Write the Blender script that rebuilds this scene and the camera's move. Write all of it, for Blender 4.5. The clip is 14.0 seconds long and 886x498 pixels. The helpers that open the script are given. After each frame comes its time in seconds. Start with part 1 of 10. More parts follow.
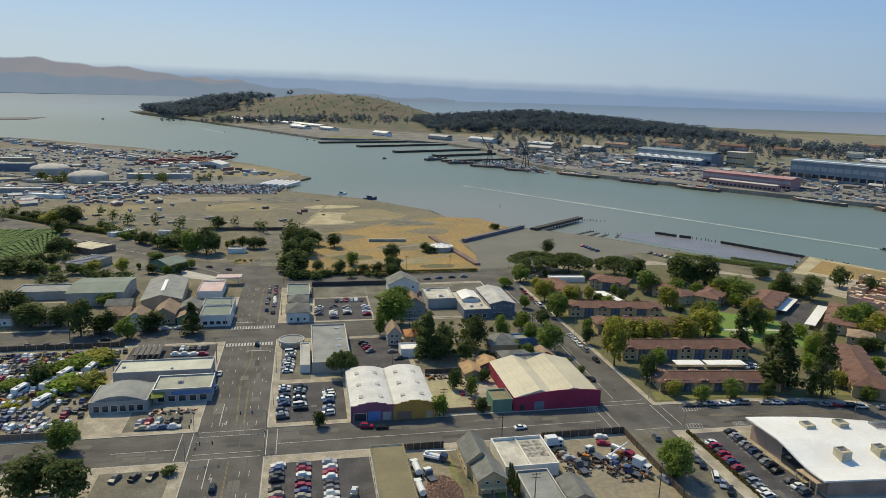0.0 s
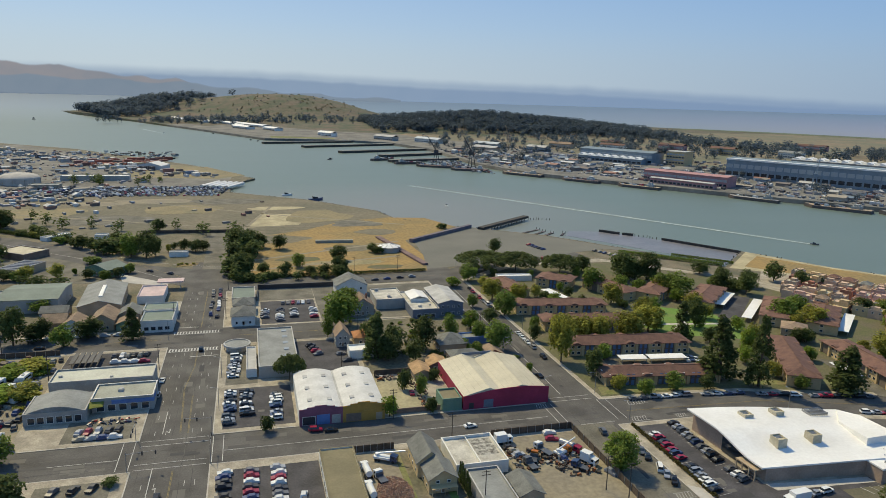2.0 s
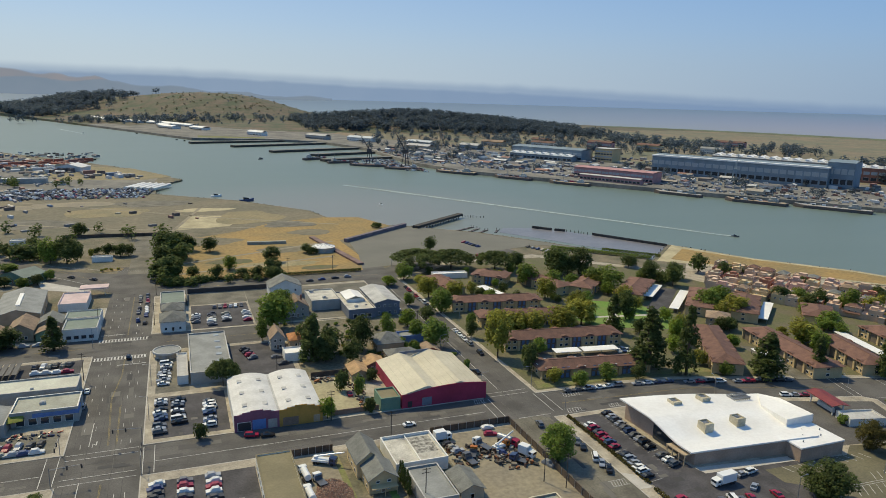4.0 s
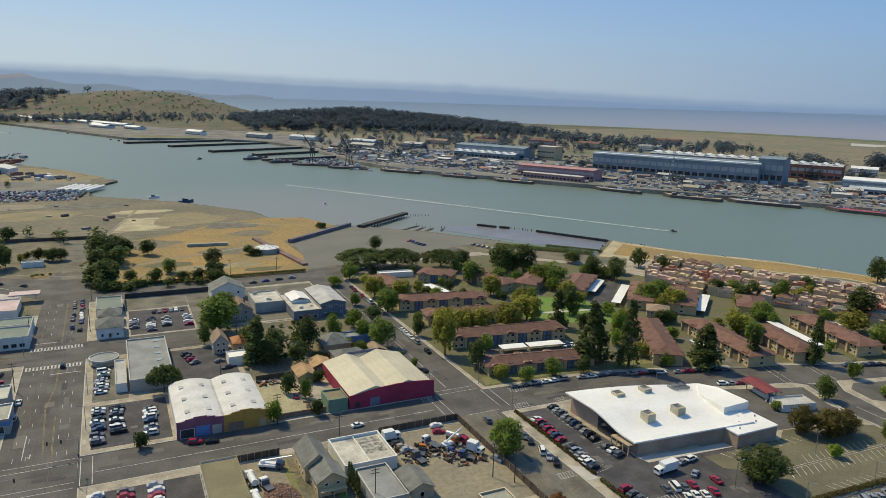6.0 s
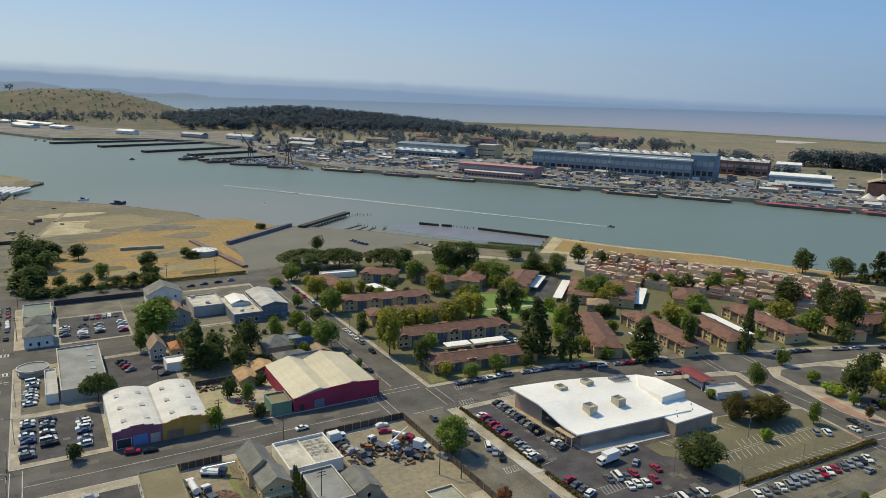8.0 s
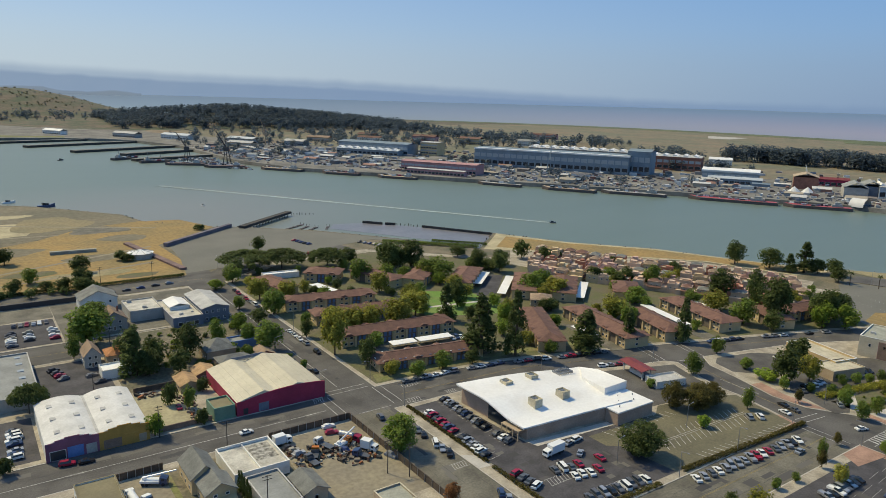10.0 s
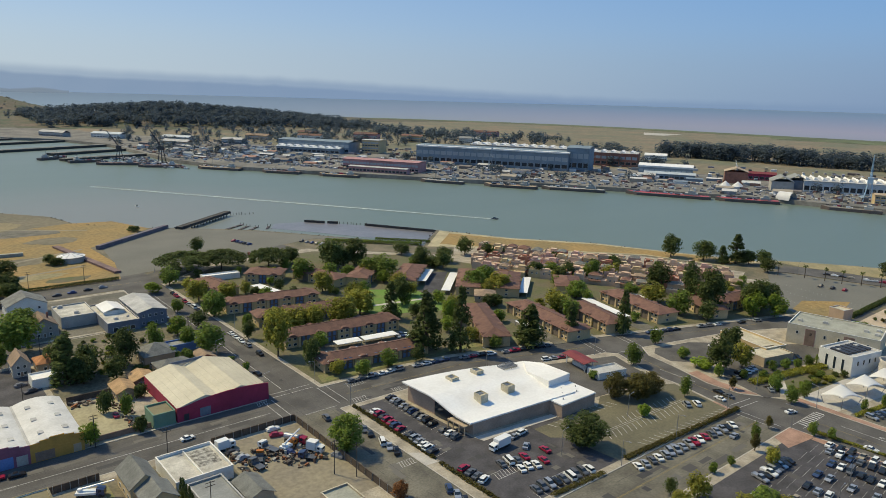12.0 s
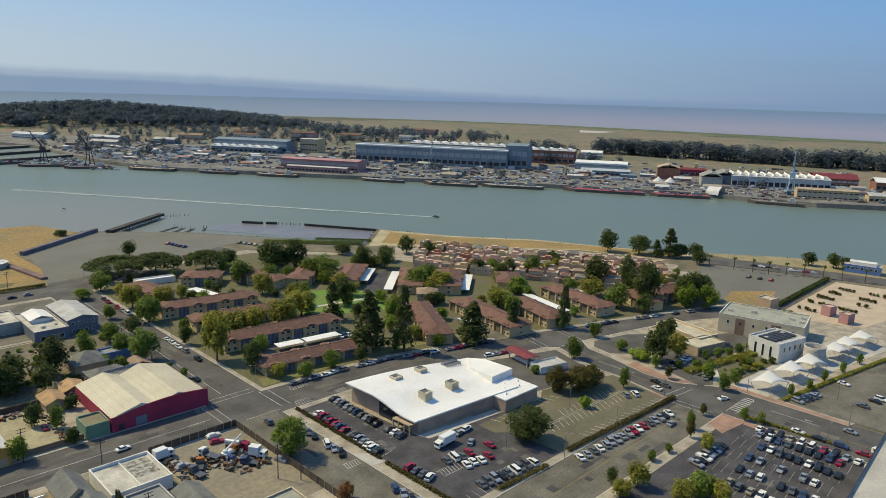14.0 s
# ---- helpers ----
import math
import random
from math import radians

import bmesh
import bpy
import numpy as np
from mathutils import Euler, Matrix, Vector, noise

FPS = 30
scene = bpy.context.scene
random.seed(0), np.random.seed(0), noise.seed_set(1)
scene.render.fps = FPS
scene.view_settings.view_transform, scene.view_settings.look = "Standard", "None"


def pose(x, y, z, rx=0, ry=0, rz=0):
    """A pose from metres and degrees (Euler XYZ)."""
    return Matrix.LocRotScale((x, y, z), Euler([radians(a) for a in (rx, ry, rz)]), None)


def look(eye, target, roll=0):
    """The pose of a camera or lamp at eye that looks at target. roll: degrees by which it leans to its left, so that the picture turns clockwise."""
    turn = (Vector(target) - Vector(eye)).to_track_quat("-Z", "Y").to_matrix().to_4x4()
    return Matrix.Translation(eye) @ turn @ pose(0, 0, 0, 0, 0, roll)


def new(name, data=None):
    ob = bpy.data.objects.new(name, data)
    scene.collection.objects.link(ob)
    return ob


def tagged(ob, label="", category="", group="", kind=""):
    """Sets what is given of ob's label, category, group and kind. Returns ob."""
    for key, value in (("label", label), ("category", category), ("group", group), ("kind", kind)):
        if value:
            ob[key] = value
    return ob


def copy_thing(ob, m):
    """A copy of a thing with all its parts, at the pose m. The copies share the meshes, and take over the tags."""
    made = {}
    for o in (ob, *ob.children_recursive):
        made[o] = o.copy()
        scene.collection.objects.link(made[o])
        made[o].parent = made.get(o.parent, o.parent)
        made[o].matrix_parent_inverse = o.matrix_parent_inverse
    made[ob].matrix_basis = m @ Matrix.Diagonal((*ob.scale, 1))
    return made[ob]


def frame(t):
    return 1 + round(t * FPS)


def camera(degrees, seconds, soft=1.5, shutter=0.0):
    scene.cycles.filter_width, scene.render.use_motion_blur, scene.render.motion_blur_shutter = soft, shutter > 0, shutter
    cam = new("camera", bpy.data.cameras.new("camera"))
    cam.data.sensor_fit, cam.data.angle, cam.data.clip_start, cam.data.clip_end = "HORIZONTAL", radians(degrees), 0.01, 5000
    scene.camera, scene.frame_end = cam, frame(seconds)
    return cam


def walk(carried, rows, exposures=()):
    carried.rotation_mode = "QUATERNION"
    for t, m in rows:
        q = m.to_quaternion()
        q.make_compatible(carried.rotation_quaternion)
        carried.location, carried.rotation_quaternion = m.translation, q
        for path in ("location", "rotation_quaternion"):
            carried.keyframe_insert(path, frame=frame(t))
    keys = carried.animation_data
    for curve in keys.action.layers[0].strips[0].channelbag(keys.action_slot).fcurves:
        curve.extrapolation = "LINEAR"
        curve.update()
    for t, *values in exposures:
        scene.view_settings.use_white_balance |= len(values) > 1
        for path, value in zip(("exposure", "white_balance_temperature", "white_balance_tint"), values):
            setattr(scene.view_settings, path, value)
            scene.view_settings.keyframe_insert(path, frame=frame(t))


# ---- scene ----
cam = camera(64.74, 14.0, soft=0.85)
EYE = 110.0
# seconds, heading, tilt, lean: the camera hovers and turns
TURNS = [
    (0.0, -11.34, -12.37, 1.49),
    (0.5, -12.44, -12.35, 1.55),
    (1.0, -13.52, -12.31, 1.60),
    (1.5, -14.59, -12.28, 1.62),
    (2.0, -15.73, -12.25, 1.64),
    (2.5, -17.06, -12.24, 1.68),
    (3.0, -18.53, -12.23, 1.65),
    (5.5, -24.54, -12.21, 1.63),
    (6.0, -25.70, -12.20, 1.64),
    (6.5, -26.94, -12.20, 1.64),
    (7.0, -28.17, -12.20, 1.63),
    (7.5, -29.41, -12.19, 1.63),
    (8.0, -30.49, -12.18, 1.65),
    (10.5, -36.38, -12.26, 1.58),
    (11.0, -37.55, -12.28, 1.59),
    (11.5, -38.73, -12.29, 1.60),
    (12.0, -39.91, -12.31, 1.60),
    (12.5, -41.10, -12.30, 1.61),
    (13.0, -42.36, -12.29, 1.57),
    (13.5, -43.59, -12.29, 1.56),
    (14.0, -44.81, -12.30, 1.57),
]
walk(cam, [(t, pose(0, 0, EYE, 90 + tilt, 0, head) @ pose(0, 0, 0, 0, 0, lean)) for t, head, tilt, lean in TURNS], exposures=[(0.0, -0.05, 6850, 4)])

# ---- light ----
SUN_ELEV, SUN_AZ = 52.0, -26.0          # degrees; azimuth clockwise from +y
world = bpy.data.worlds.new("sky")
scene.world = world
world.use_nodes = True
_wn = world.node_tree.nodes
_sky = _wn.new("ShaderNodeTexSky")
_sky.sky_type = "NISHITA"
_sky.sun_disc = False
_sky.sun_elevation = radians(SUN_ELEV)
_sky.sun_rotation = radians(SUN_AZ)
_sky.altitude = 300.0
_sky.air_density, _sky.dust_density, _sky.ozone_density = 0.9, 0.3, 3.0
_haze = _wn.new("ShaderNodeMix")           # thin summer haze over the whole sky
_haze.data_type = "RGBA"
_haze.inputs["Factor"].default_value = 0.55
# the haze is palest in the sun's quarter of the sky
_dir, _dot, _tint = _wn.new("ShaderNodeTexCoord"), _wn.new("ShaderNodeVectorMath"), _wn.new("ShaderNodeMix")
_dot.operation = "DOT_PRODUCT"
_dot.inputs[1].default_value = (math.sin(radians(SUN_AZ)), math.cos(radians(SUN_AZ)), 0)
_tint.data_type = "RGBA"
_tint.inputs["A"].default_value, _tint.inputs["B"].default_value = (1.3, 3.8, 9.2, 1), (4.3, 5.9, 9.3, 1)
world.node_tree.links.new(_dir.outputs["Generated"], _dot.inputs[0])
_turn = _wn.new("ShaderNodeMath")
_turn.operation = "MULTIPLY_ADD"
_turn.inputs[1].default_value = _turn.inputs[2].default_value = 0.5
_warm = _wn.new("ShaderNodeMapRange")
_warm.inputs["From Min"].default_value, _warm.inputs["From Max"].default_value = 0.33, 1.0
world.node_tree.links.new(_dot.outputs["Value"], _turn.inputs[0])
world.node_tree.links.new(_turn.outputs[0], _warm.inputs["Value"])
world.node_tree.links.new(_warm.outputs[0], _tint.inputs["Factor"])
world.node_tree.links.new(_tint.outputs["Result"], _haze.inputs["B"])
world.node_tree.links.new(_sky.outputs[0], _haze.inputs["A"])
# low down the air itself is seen: pale and warm under the sun, blue-grey at right angles to it
_low, _bank, _rise, _air = _wn.new("ShaderNodeValToRGB"), _wn.new("ShaderNodeVectorMath"), _wn.new("ShaderNodeValToRGB"), _wn.new("ShaderNodeMix")
_low.color_ramp.elements.new(0.4)
_low.color_ramp.elements.new(0.55)
for _e, (_p, _c) in zip(_low.color_ramp.elements, ((0.0, (0.20, 0.29, 0.51)), (0.38, (0.215, 0.315, 0.535)), (0.54, (0.285, 0.40, 0.60)), (0.97, (0.56, 0.655, 0.775)))):
    _e.position, _e.color = _p, (*_c, 1)
_bank.operation = "SCALE"
_bank.inputs["Scale"].default_value = 10.0
_rise.color_ramp.elements.new(0.06)
_rise.color_ramp.elements.new(0.115)
for _e, (_p, _c) in zip(_rise.color_ramp.elements, ((0.0, 0.95), (0.05, 0.66), (0.095, 0.22), (0.14, 0.0))):
    _e.position, _e.color = _p, (_c, _c, _c, 1)
_up = _wn.new("ShaderNodeSeparateXYZ")
_air.data_type = "RGBA"
world.node_tree.links.new(_turn.outputs[0], _low.inputs[0])
world.node_tree.links.new(_low.outputs[0], _bank.inputs[0])
world.node_tree.links.new(_dir.outputs["Generated"], _up.inputs[0])
world.node_tree.links.new(_up.outputs[2], _rise.inputs[0])
world.node_tree.links.new(_rise.outputs[0], _air.inputs["Factor"])
world.node_tree.links.new(_haze.outputs["Result"], _air.inputs["A"])
world.node_tree.links.new(_bank.outputs[0], _air.inputs["B"])
world.node_tree.links.new(_air.outputs["Result"], _wn["Background"].inputs[0])
_wn["Background"].inputs[1].default_value = 0.095
sun = new("sun", bpy.data.lights.new("sun", "SUN"))
sun.data.energy, sun.data.angle, sun.data.color = 3.85, radians(0.53), (1.0, 0.845, 0.555)
_sd = Vector((math.sin(radians(SUN_AZ)) * math.cos(radians(SUN_ELEV)), math.cos(radians(SUN_AZ)) * math.cos(radians(SUN_ELEV)), math.sin(radians(SUN_ELEV))))
sun.matrix_world = look(_sd * 500, (0, 0, 0))

# ---- materials ----
MATS = {}


def surface(name, color, rough=0.8, coarse=8.0, fine=0.5, vary=0.25, other=None, metal=0.0, bump=0.0, tint=0.0, island=0.0, spec=0.5):
    """A mottled surface: base colour broken up by coarse stains and fine grain (sizes in metres). other: a second colour for the stains.
    tint: how far whole objects differ in brightness; island: the same for loose pieces of one mesh."""
    m = bpy.data.materials.new(name)
    m.use_nodes = True
    n, l = m.node_tree.nodes, m.node_tree.links
    b = n["Principled BSDF"]
    b.inputs["Roughness"].default_value, b.inputs["Metallic"].default_value = rough, metal
    b.inputs["Specular IOR Level"].default_value = spec
    co = n.new("ShaderNodeTexCoord")
    a, f = n.new("ShaderNodeTexNoise"), n.new("ShaderNodeTexNoise")
    a.inputs["Scale"].default_value, f.inputs["Scale"].default_value = 1.0 / coarse, 1.0 / fine
    a.inputs["Detail"].default_value, f.inputs["Detail"].default_value = 5.0, 3.0
    ramp = n.new("ShaderNodeMapRange")
    ramp.inputs["From Min"].default_value, ramp.inputs["From Max"].default_value = 0.35, 0.65
    mix = n.new("ShaderNodeMix")
    mix.data_type = "RGBA"
    if other is None:
        other = tuple(c * (1 - vary) for c in color)
        color = tuple(min(1, c * (1 + vary * 0.5)) for c in color)
    mix.inputs["A"].default_value, mix.inputs["B"].default_value = (*color, 1), (*other, 1)
    grain = n.new("ShaderNodeMapRange")
    grain.inputs["From Min"].default_value, grain.inputs["From Max"].default_value = 0.3, 0.7
    grain.inputs["To Min"].default_value, grain.inputs["To Max"].default_value = 1 - vary * 0.6, 1 + vary * 0.6
    hsv = n.new("ShaderNodeHueSaturation")
    l.new(co.outputs["Object"], a.inputs["Vector"])
    l.new(co.outputs["Object"], f.inputs["Vector"])
    l.new(a.outputs["Fac"], ramp.inputs["Value"])
    l.new(ramp.outputs[0], mix.inputs["Factor"])
    l.new(f.outputs["Fac"], grain.inputs["Value"])
    l.new(mix.outputs["Result"], hsv.inputs["Color"])
    value = grain.outputs[0]
    for amount, node, sock in ((tint, "ShaderNodeObjectInfo", "Random"), (island, "ShaderNodeNewGeometry", "Random Per Island")):
        if amount:
            o, r, x = n.new(node), n.new("ShaderNodeMapRange"), n.new("ShaderNodeMath")
            r.inputs["To Min"].default_value, r.inputs["To Max"].default_value = 1 - amount, 1 + amount
            x.operation = "MULTIPLY"
            l.new(o.outputs[sock], r.inputs["Value"])
            l.new(r.outputs[0], x.inputs[0])
            l.new(value, x.inputs[1])
            value = x.outputs[0]
    l.new(value, hsv.inputs["Value"])
    l.new(hsv.outputs[0], b.inputs["Base Color"])
    if bump:
        k = n.new("ShaderNodeBump")
        k.inputs["Strength"].default_value, k.inputs["Distance"].default_value = 0.6, bump
        l.new(f.outputs["Fac"], k.inputs["Height"])
        l.new(k.outputs[0], b.inputs["Normal"])
    MATS[name] = m
    return m


def paints(name, colors, rough=0.35, metal=0.0, by="island"):
    """Many paints in one material: a colour for each loose piece or each object."""
    m = bpy.data.materials.new(name)
    m.use_nodes = True
    n, l = m.node_tree.nodes, m.node_tree.links
    b = n["Principled BSDF"]
    b.inputs["Roughness"].default_value, b.inputs["Metallic"].default_value = rough, metal
    o = n.new("ShaderNodeNewGeometry" if by == "island" else "ShaderNodeObjectInfo")
    r = n.new("ShaderNodeValToRGB")
    r.color_ramp.interpolation = "CONSTANT"
    while len(r.color_ramp.elements) < len(colors):
        r.color_ramp.elements.new(0.5)
    for i, c in enumerate(colors):
        r.color_ramp.elements[i].position = i / len(colors)
        r.color_ramp.elements[i].color = (*c, 1)
    l.new(o.outputs["Random Per Island" if by == "island" else "Random"], r.inputs[0])
    l.new(r.outputs[0], b.inputs["Base Color"])
    MATS[name] = m
    return m


def plain(name, color, rough=0.5, metal=0.0, spec=0.5):
    m = bpy.data.materials.new(name)
    m.use_nodes = True
    b = m.node_tree.nodes["Principled BSDF"]
    b.inputs["Base Color"].default_value = (*color, 1)
    b.inputs["Roughness"].default_value, b.inputs["Metallic"].default_value = rough, metal
    b.inputs["Specular IOR Level"].default_value = spec
    MATS[name] = m
    return m


def foliage(name, color, other):
    m = surface(name, color, 0.75, 6.0, 0.7, 0.35, other, tint=0.22, island=0.35, spec=0.2)
    n, l = m.node_tree.nodes, m.node_tree.links
    b, out = n["Principled BSDF"], n["Material Output"]
    t, mix = n.new("ShaderNodeBsdfTranslucent"), n.new("ShaderNodeMixShader")
    mix.inputs[0].default_value = 0.45           # light shining through the leaves
    l.new(b.inputs["Base Color"].links[0].from_socket, t.inputs["Color"])
    l.new(b.outputs[0], mix.inputs[1])
    l.new(t.outputs[0], mix.inputs[2])
    l.new(mix.outputs[0], out.inputs["Surface"])
    return m


asphalt = surface("asphalt", (0.104, 0.097, 0.088), 0.9, 11.0, 0.5, 0.32, bump=0.01)
old_asphalt = surface("old_asphalt", (0.152, 0.140, 0.108), 0.9, 9.0, 0.7, 0.34, bump=0.01)
faded_asphalt = surface("faded_asphalt", (0.160, 0.143, 0.085), 0.9, 12.0, 0.7, 0.3, (0.115, 0.105, 0.066), bump=0.01)
marsh_green = surface("marsh_green", (0.115, 0.135, 0.062), 0.95, 90.0, 9.0, 0.35)
bank_grass = surface("bank_grass", (0.33, 0.27, 0.145), 0.95, 16.0, 2.0, 0.3, (0.24, 0.21, 0.11))
quay_asphalt = surface("quay_asphalt", (0.168, 0.162, 0.135), 0.9, 26.0, 1.2, 0.14, (0.142, 0.138, 0.115), bump=0.01)
straw = surface("straw", (0.27, 0.215, 0.115), 0.95, 22.0, 2.5, 0.3, (0.20, 0.175, 0.10), bump=0.04)
lot_asphalt = surface("lot_asphalt", (0.070, 0.066, 0.070), 0.9, 7.0, 0.5, 0.35, bump=0.01)
concrete = surface("concrete", (0.37, 0.325, 0.25), 0.9, 5.0, 0.5, 0.3, bump=0.01)
pale_concrete = surface("pale_concrete", (0.46, 0.43, 0.38), 0.9, 9.0, 0.6, 0.18)
brick_paving = surface("brick_paving", (0.36, 0.22, 0.16), 0.9, 5.0, 0.5, 0.25)
road_paint = surface("road_paint", (0.50, 0.49, 0.46), 0.8, 3.0, 0.4, 0.3)
yellow_paint = surface("yellow_paint", (0.31, 0.235, 0.085), 0.8, 3.0, 0.4, 0.3)
pale_dirt = surface("pale_dirt", (0.40, 0.355, 0.22), 0.95, 7.0, 1.2, 0.25, (0.30, 0.265, 0.165), bump=0.02)
dirt = surface("dirt", (0.28, 0.24, 0.16), 0.95, 16.0, 1.5, 0.3, (0.22, 0.19, 0.14), bump=0.03)
town_ground = surface("town_ground", (0.20, 0.165, 0.11), 0.95, 14.0, 1.2, 0.5, (0.11, 0.105, 0.065))
golden_grass = surface("golden_grass", (0.33, 0.215, 0.075), 0.95, 34.0, 2.5, 0.35, (0.235, 0.175, 0.075), bump=0.05)
sand_field = surface("sand_field", (0.195, 0.165, 0.108), 0.95, 60.0, 4.0, 0.32, (0.135, 0.125, 0.084))
pale_square = surface("pale_square", (0.50, 0.40, 0.285), 0.9, 8.0, 0.8, 0.12)
pale_patch = surface("pale_patch", (0.42, 0.36, 0.22), 0.95, 14.0, 3.0, 0.2)
front_grass = surface("front_grass", (0.15, 0.17, 0.05), 0.9, 5.0, 0.8, 0.35, (0.20, 0.17, 0.085))
lawn_green = surface("lawn_green", (0.12, 0.235, 0.034), 0.9, 8.0, 0.8, 0.3, (0.15, 0.21, 0.05))
vine_green = surface("vine_green", (0.085, 0.14, 0.024), 0.9, 8.0, 0.8, 0.3)
marsh = surface("marsh", (0.215, 0.165, 0.105), 0.95, 130.0, 14.0, 0.35, (0.14, 0.145, 0.09))
hill_grass = surface("hill_grass", (0.145, 0.108, 0.075), 0.95, 62.0, 7.0, 0.5, (0.066, 0.084, 0.044))
dock_ground = surface("dock_ground", (0.22, 0.205, 0.175), 0.95, 40.0, 5.0, 0.4, (0.125, 0.12, 0.105))
rock = surface("rock", (0.17, 0.155, 0.13), 0.95, 4.0, 0.8, 0.4)

white_roof = surface("white_roof", (0.82, 0.81, 0.78), 0.7, 12.0, 1.0, 0.07, (0.72, 0.70, 0.66))
cream_roof = surface("cream_roof", (0.58, 0.52, 0.38), 0.8, 5.0, 0.8, 0.25, (0.42, 0.37, 0.26))
stained_roof = surface("stained_roof", (0.58, 0.55, 0.47), 0.85, 4.2, 0.5, 0.3, (0.38, 0.355, 0.30))
dark_patch = surface("dark_patch", (0.11, 0.10, 0.085), 0.9, 1.2, 0.4, 0.4, (0.46, 0.44, 0.38))
vault_roof = surface("vault_roof", (0.66, 0.645, 0.61), 0.75, 6.0, 0.7, 0.12, (0.54, 0.525, 0.49))
grey_roof = surface("grey_roof", (0.26, 0.265, 0.25), 0.85, 6.0, 0.7, 0.2)
dark_roof = surface("dark_roof", (0.13, 0.13, 0.13), 0.85, 5.0, 0.6, 0.25)
light_roof = surface("light_roof", (0.50, 0.49, 0.46), 0.8, 6.0, 0.7, 0.2, (0.36, 0.35, 0.33))
olive_roof = surface("olive_roof", (0.21, 0.18, 0.105), 0.9, 7.0, 0.7, 0.15)
pink_roof = surface("pink_roof", (0.58, 0.44, 0.42), 0.8, 5.0, 0.6, 0.15)
teal_roof = surface("teal_roof", (0.175, 0.215, 0.18), 0.8, 8.0, 0.8, 0.15)
tile_roof = surface("tile_roof", (0.185, 0.095, 0.066), 0.85, 3.0, 0.45, 0.28, (0.125, 0.064, 0.047), tint=0.16)
garden = surface("garden", (0.11, 0.115, 0.045), 0.95, 9.0, 0.8, 0.4, (0.135, 0.115, 0.07))
tan_shingle = surface("tan_shingle", (0.40, 0.255, 0.13), 0.9, 3.0, 0.45, 0.25, tint=0.12)
pale_roof = surface("pale_roof", (0.56, 0.56, 0.46), 0.8, 7.0, 0.7, 0.15, (0.46, 0.45, 0.37))
drab_roof = surface("drab_roof", (0.33, 0.33, 0.27), 0.85, 6.0, 0.7, 0.2)
brown_shingle = surface("brown_shingle", (0.275, 0.195, 0.13), 0.9, 3.0, 0.45, 0.25, tint=0.15)
grey_shingle = surface("grey_shingle", (0.17, 0.172, 0.155), 0.9, 3.0, 0.45, 0.25, tint=0.15)
orange_shingle = surface("orange_shingle", (0.42, 0.19, 0.08), 0.9, 3.0, 0.45, 0.25)
deck_red = surface("deck_red", (0.42, 0.07, 0.08), 0.6, 6.0, 0.8, 0.25)
red_metal = surface("red_metal", (0.20, 0.035, 0.032), 0.6, 4.0, 0.5, 0.2)

cream_wall = surface("cream_wall", (0.56, 0.42, 0.23), 0.9, 4.0, 0.5, 0.12, tint=0.1)
tan_wall = surface("tan_wall", (0.40, 0.31, 0.21), 0.9, 4.0, 0.5, 0.15, tint=0.1)
white_wall = surface("white_wall", (0.72, 0.70, 0.64), 0.8, 5.0, 0.5, 0.1, tint=0.05)
grey_wall = surface("grey_wall", (0.38, 0.365, 0.33), 0.85, 5.0, 0.5, 0.15, tint=0.1)
slate_wall = surface("slate_wall", (0.16, 0.18, 0.22), 0.85, 5.0, 0.5, 0.15)
blue_wall = surface("blue_wall", (0.11, 0.20, 0.42), 0.7, 5.0, 0.5, 0.15)
purple_wall = surface("purple_wall", (0.22, 0.085, 0.13), 0.85, 4.0, 0.5, 0.15)
orange_wall = surface("orange_wall", (0.42, 0.24, 0.05), 0.85, 4.0, 0.5, 0.15)
hall_roof = surface("hall_roof", (0.60, 0.545, 0.41), 0.75, 14.0, 1.2, 0.10, (0.50, 0.45, 0.335))
red_wall = surface("red_wall", (0.33, 0.03, 0.07), 0.8, 5.0, 0.5, 0.15)
green_wall = surface("green_wall", (0.15, 0.25, 0.175), 0.85, 4.0, 0.5, 0.15)
market_wall = surface("market_wall", (0.42, 0.31, 0.235), 0.9, 6.0, 0.5, 0.2, (0.33, 0.24, 0.18))
brown_wall = surface("brown_wall", (0.24, 0.165, 0.12), 0.9, 3.0, 0.4, 0.2)
brick_wall = surface("brick_wall", (0.29, 0.13, 0.09), 0.9, 3.0, 0.4, 0.2)
pink_wall = surface("pink_wall", (0.42, 0.225, 0.22), 0.85, 10.0, 1.0, 0.15)
steel_blue = surface("steel_blue", (0.19, 0.245, 0.285), 0.75, 12.0, 1.0, 0.15)
pale_steel = surface("pale_steel", (0.47, 0.51, 0.53), 0.6, 12.0, 1.0, 0.15)
adobe = surface("adobe", (0.56, 0.40, 0.275), 0.9, 5.0, 0.5, 0.12, tint=0.16)
mauve_wall = surface("mauve_wall", (0.20, 0.165, 0.175), 0.9, 6.0, 0.5, 0.3, (0.13, 0.115, 0.14))
rose = surface("rose", (0.58, 0.375, 0.29), 0.9, 5.0, 0.5, 0.12, tint=0.14)
beige_wall = surface("beige_wall", (0.54, 0.475, 0.345), 0.9, 5.0, 0.5, 0.15)
terracotta = surface("terracotta", (0.40, 0.165, 0.10), 0.9, 5.0, 0.5, 0.12, tint=0.15)
wood_fence = surface("wood_fence", (0.10, 0.075, 0.055), 0.9, 3.0, 0.4, 0.3)
old_timber = surface("old_timber", (0.075, 0.065, 0.055), 0.95, 3.0, 0.4, 0.35)
glass = plain("dark_glass", (0.025, 0.035, 0.045), 0.12, 0.0, 0.6)
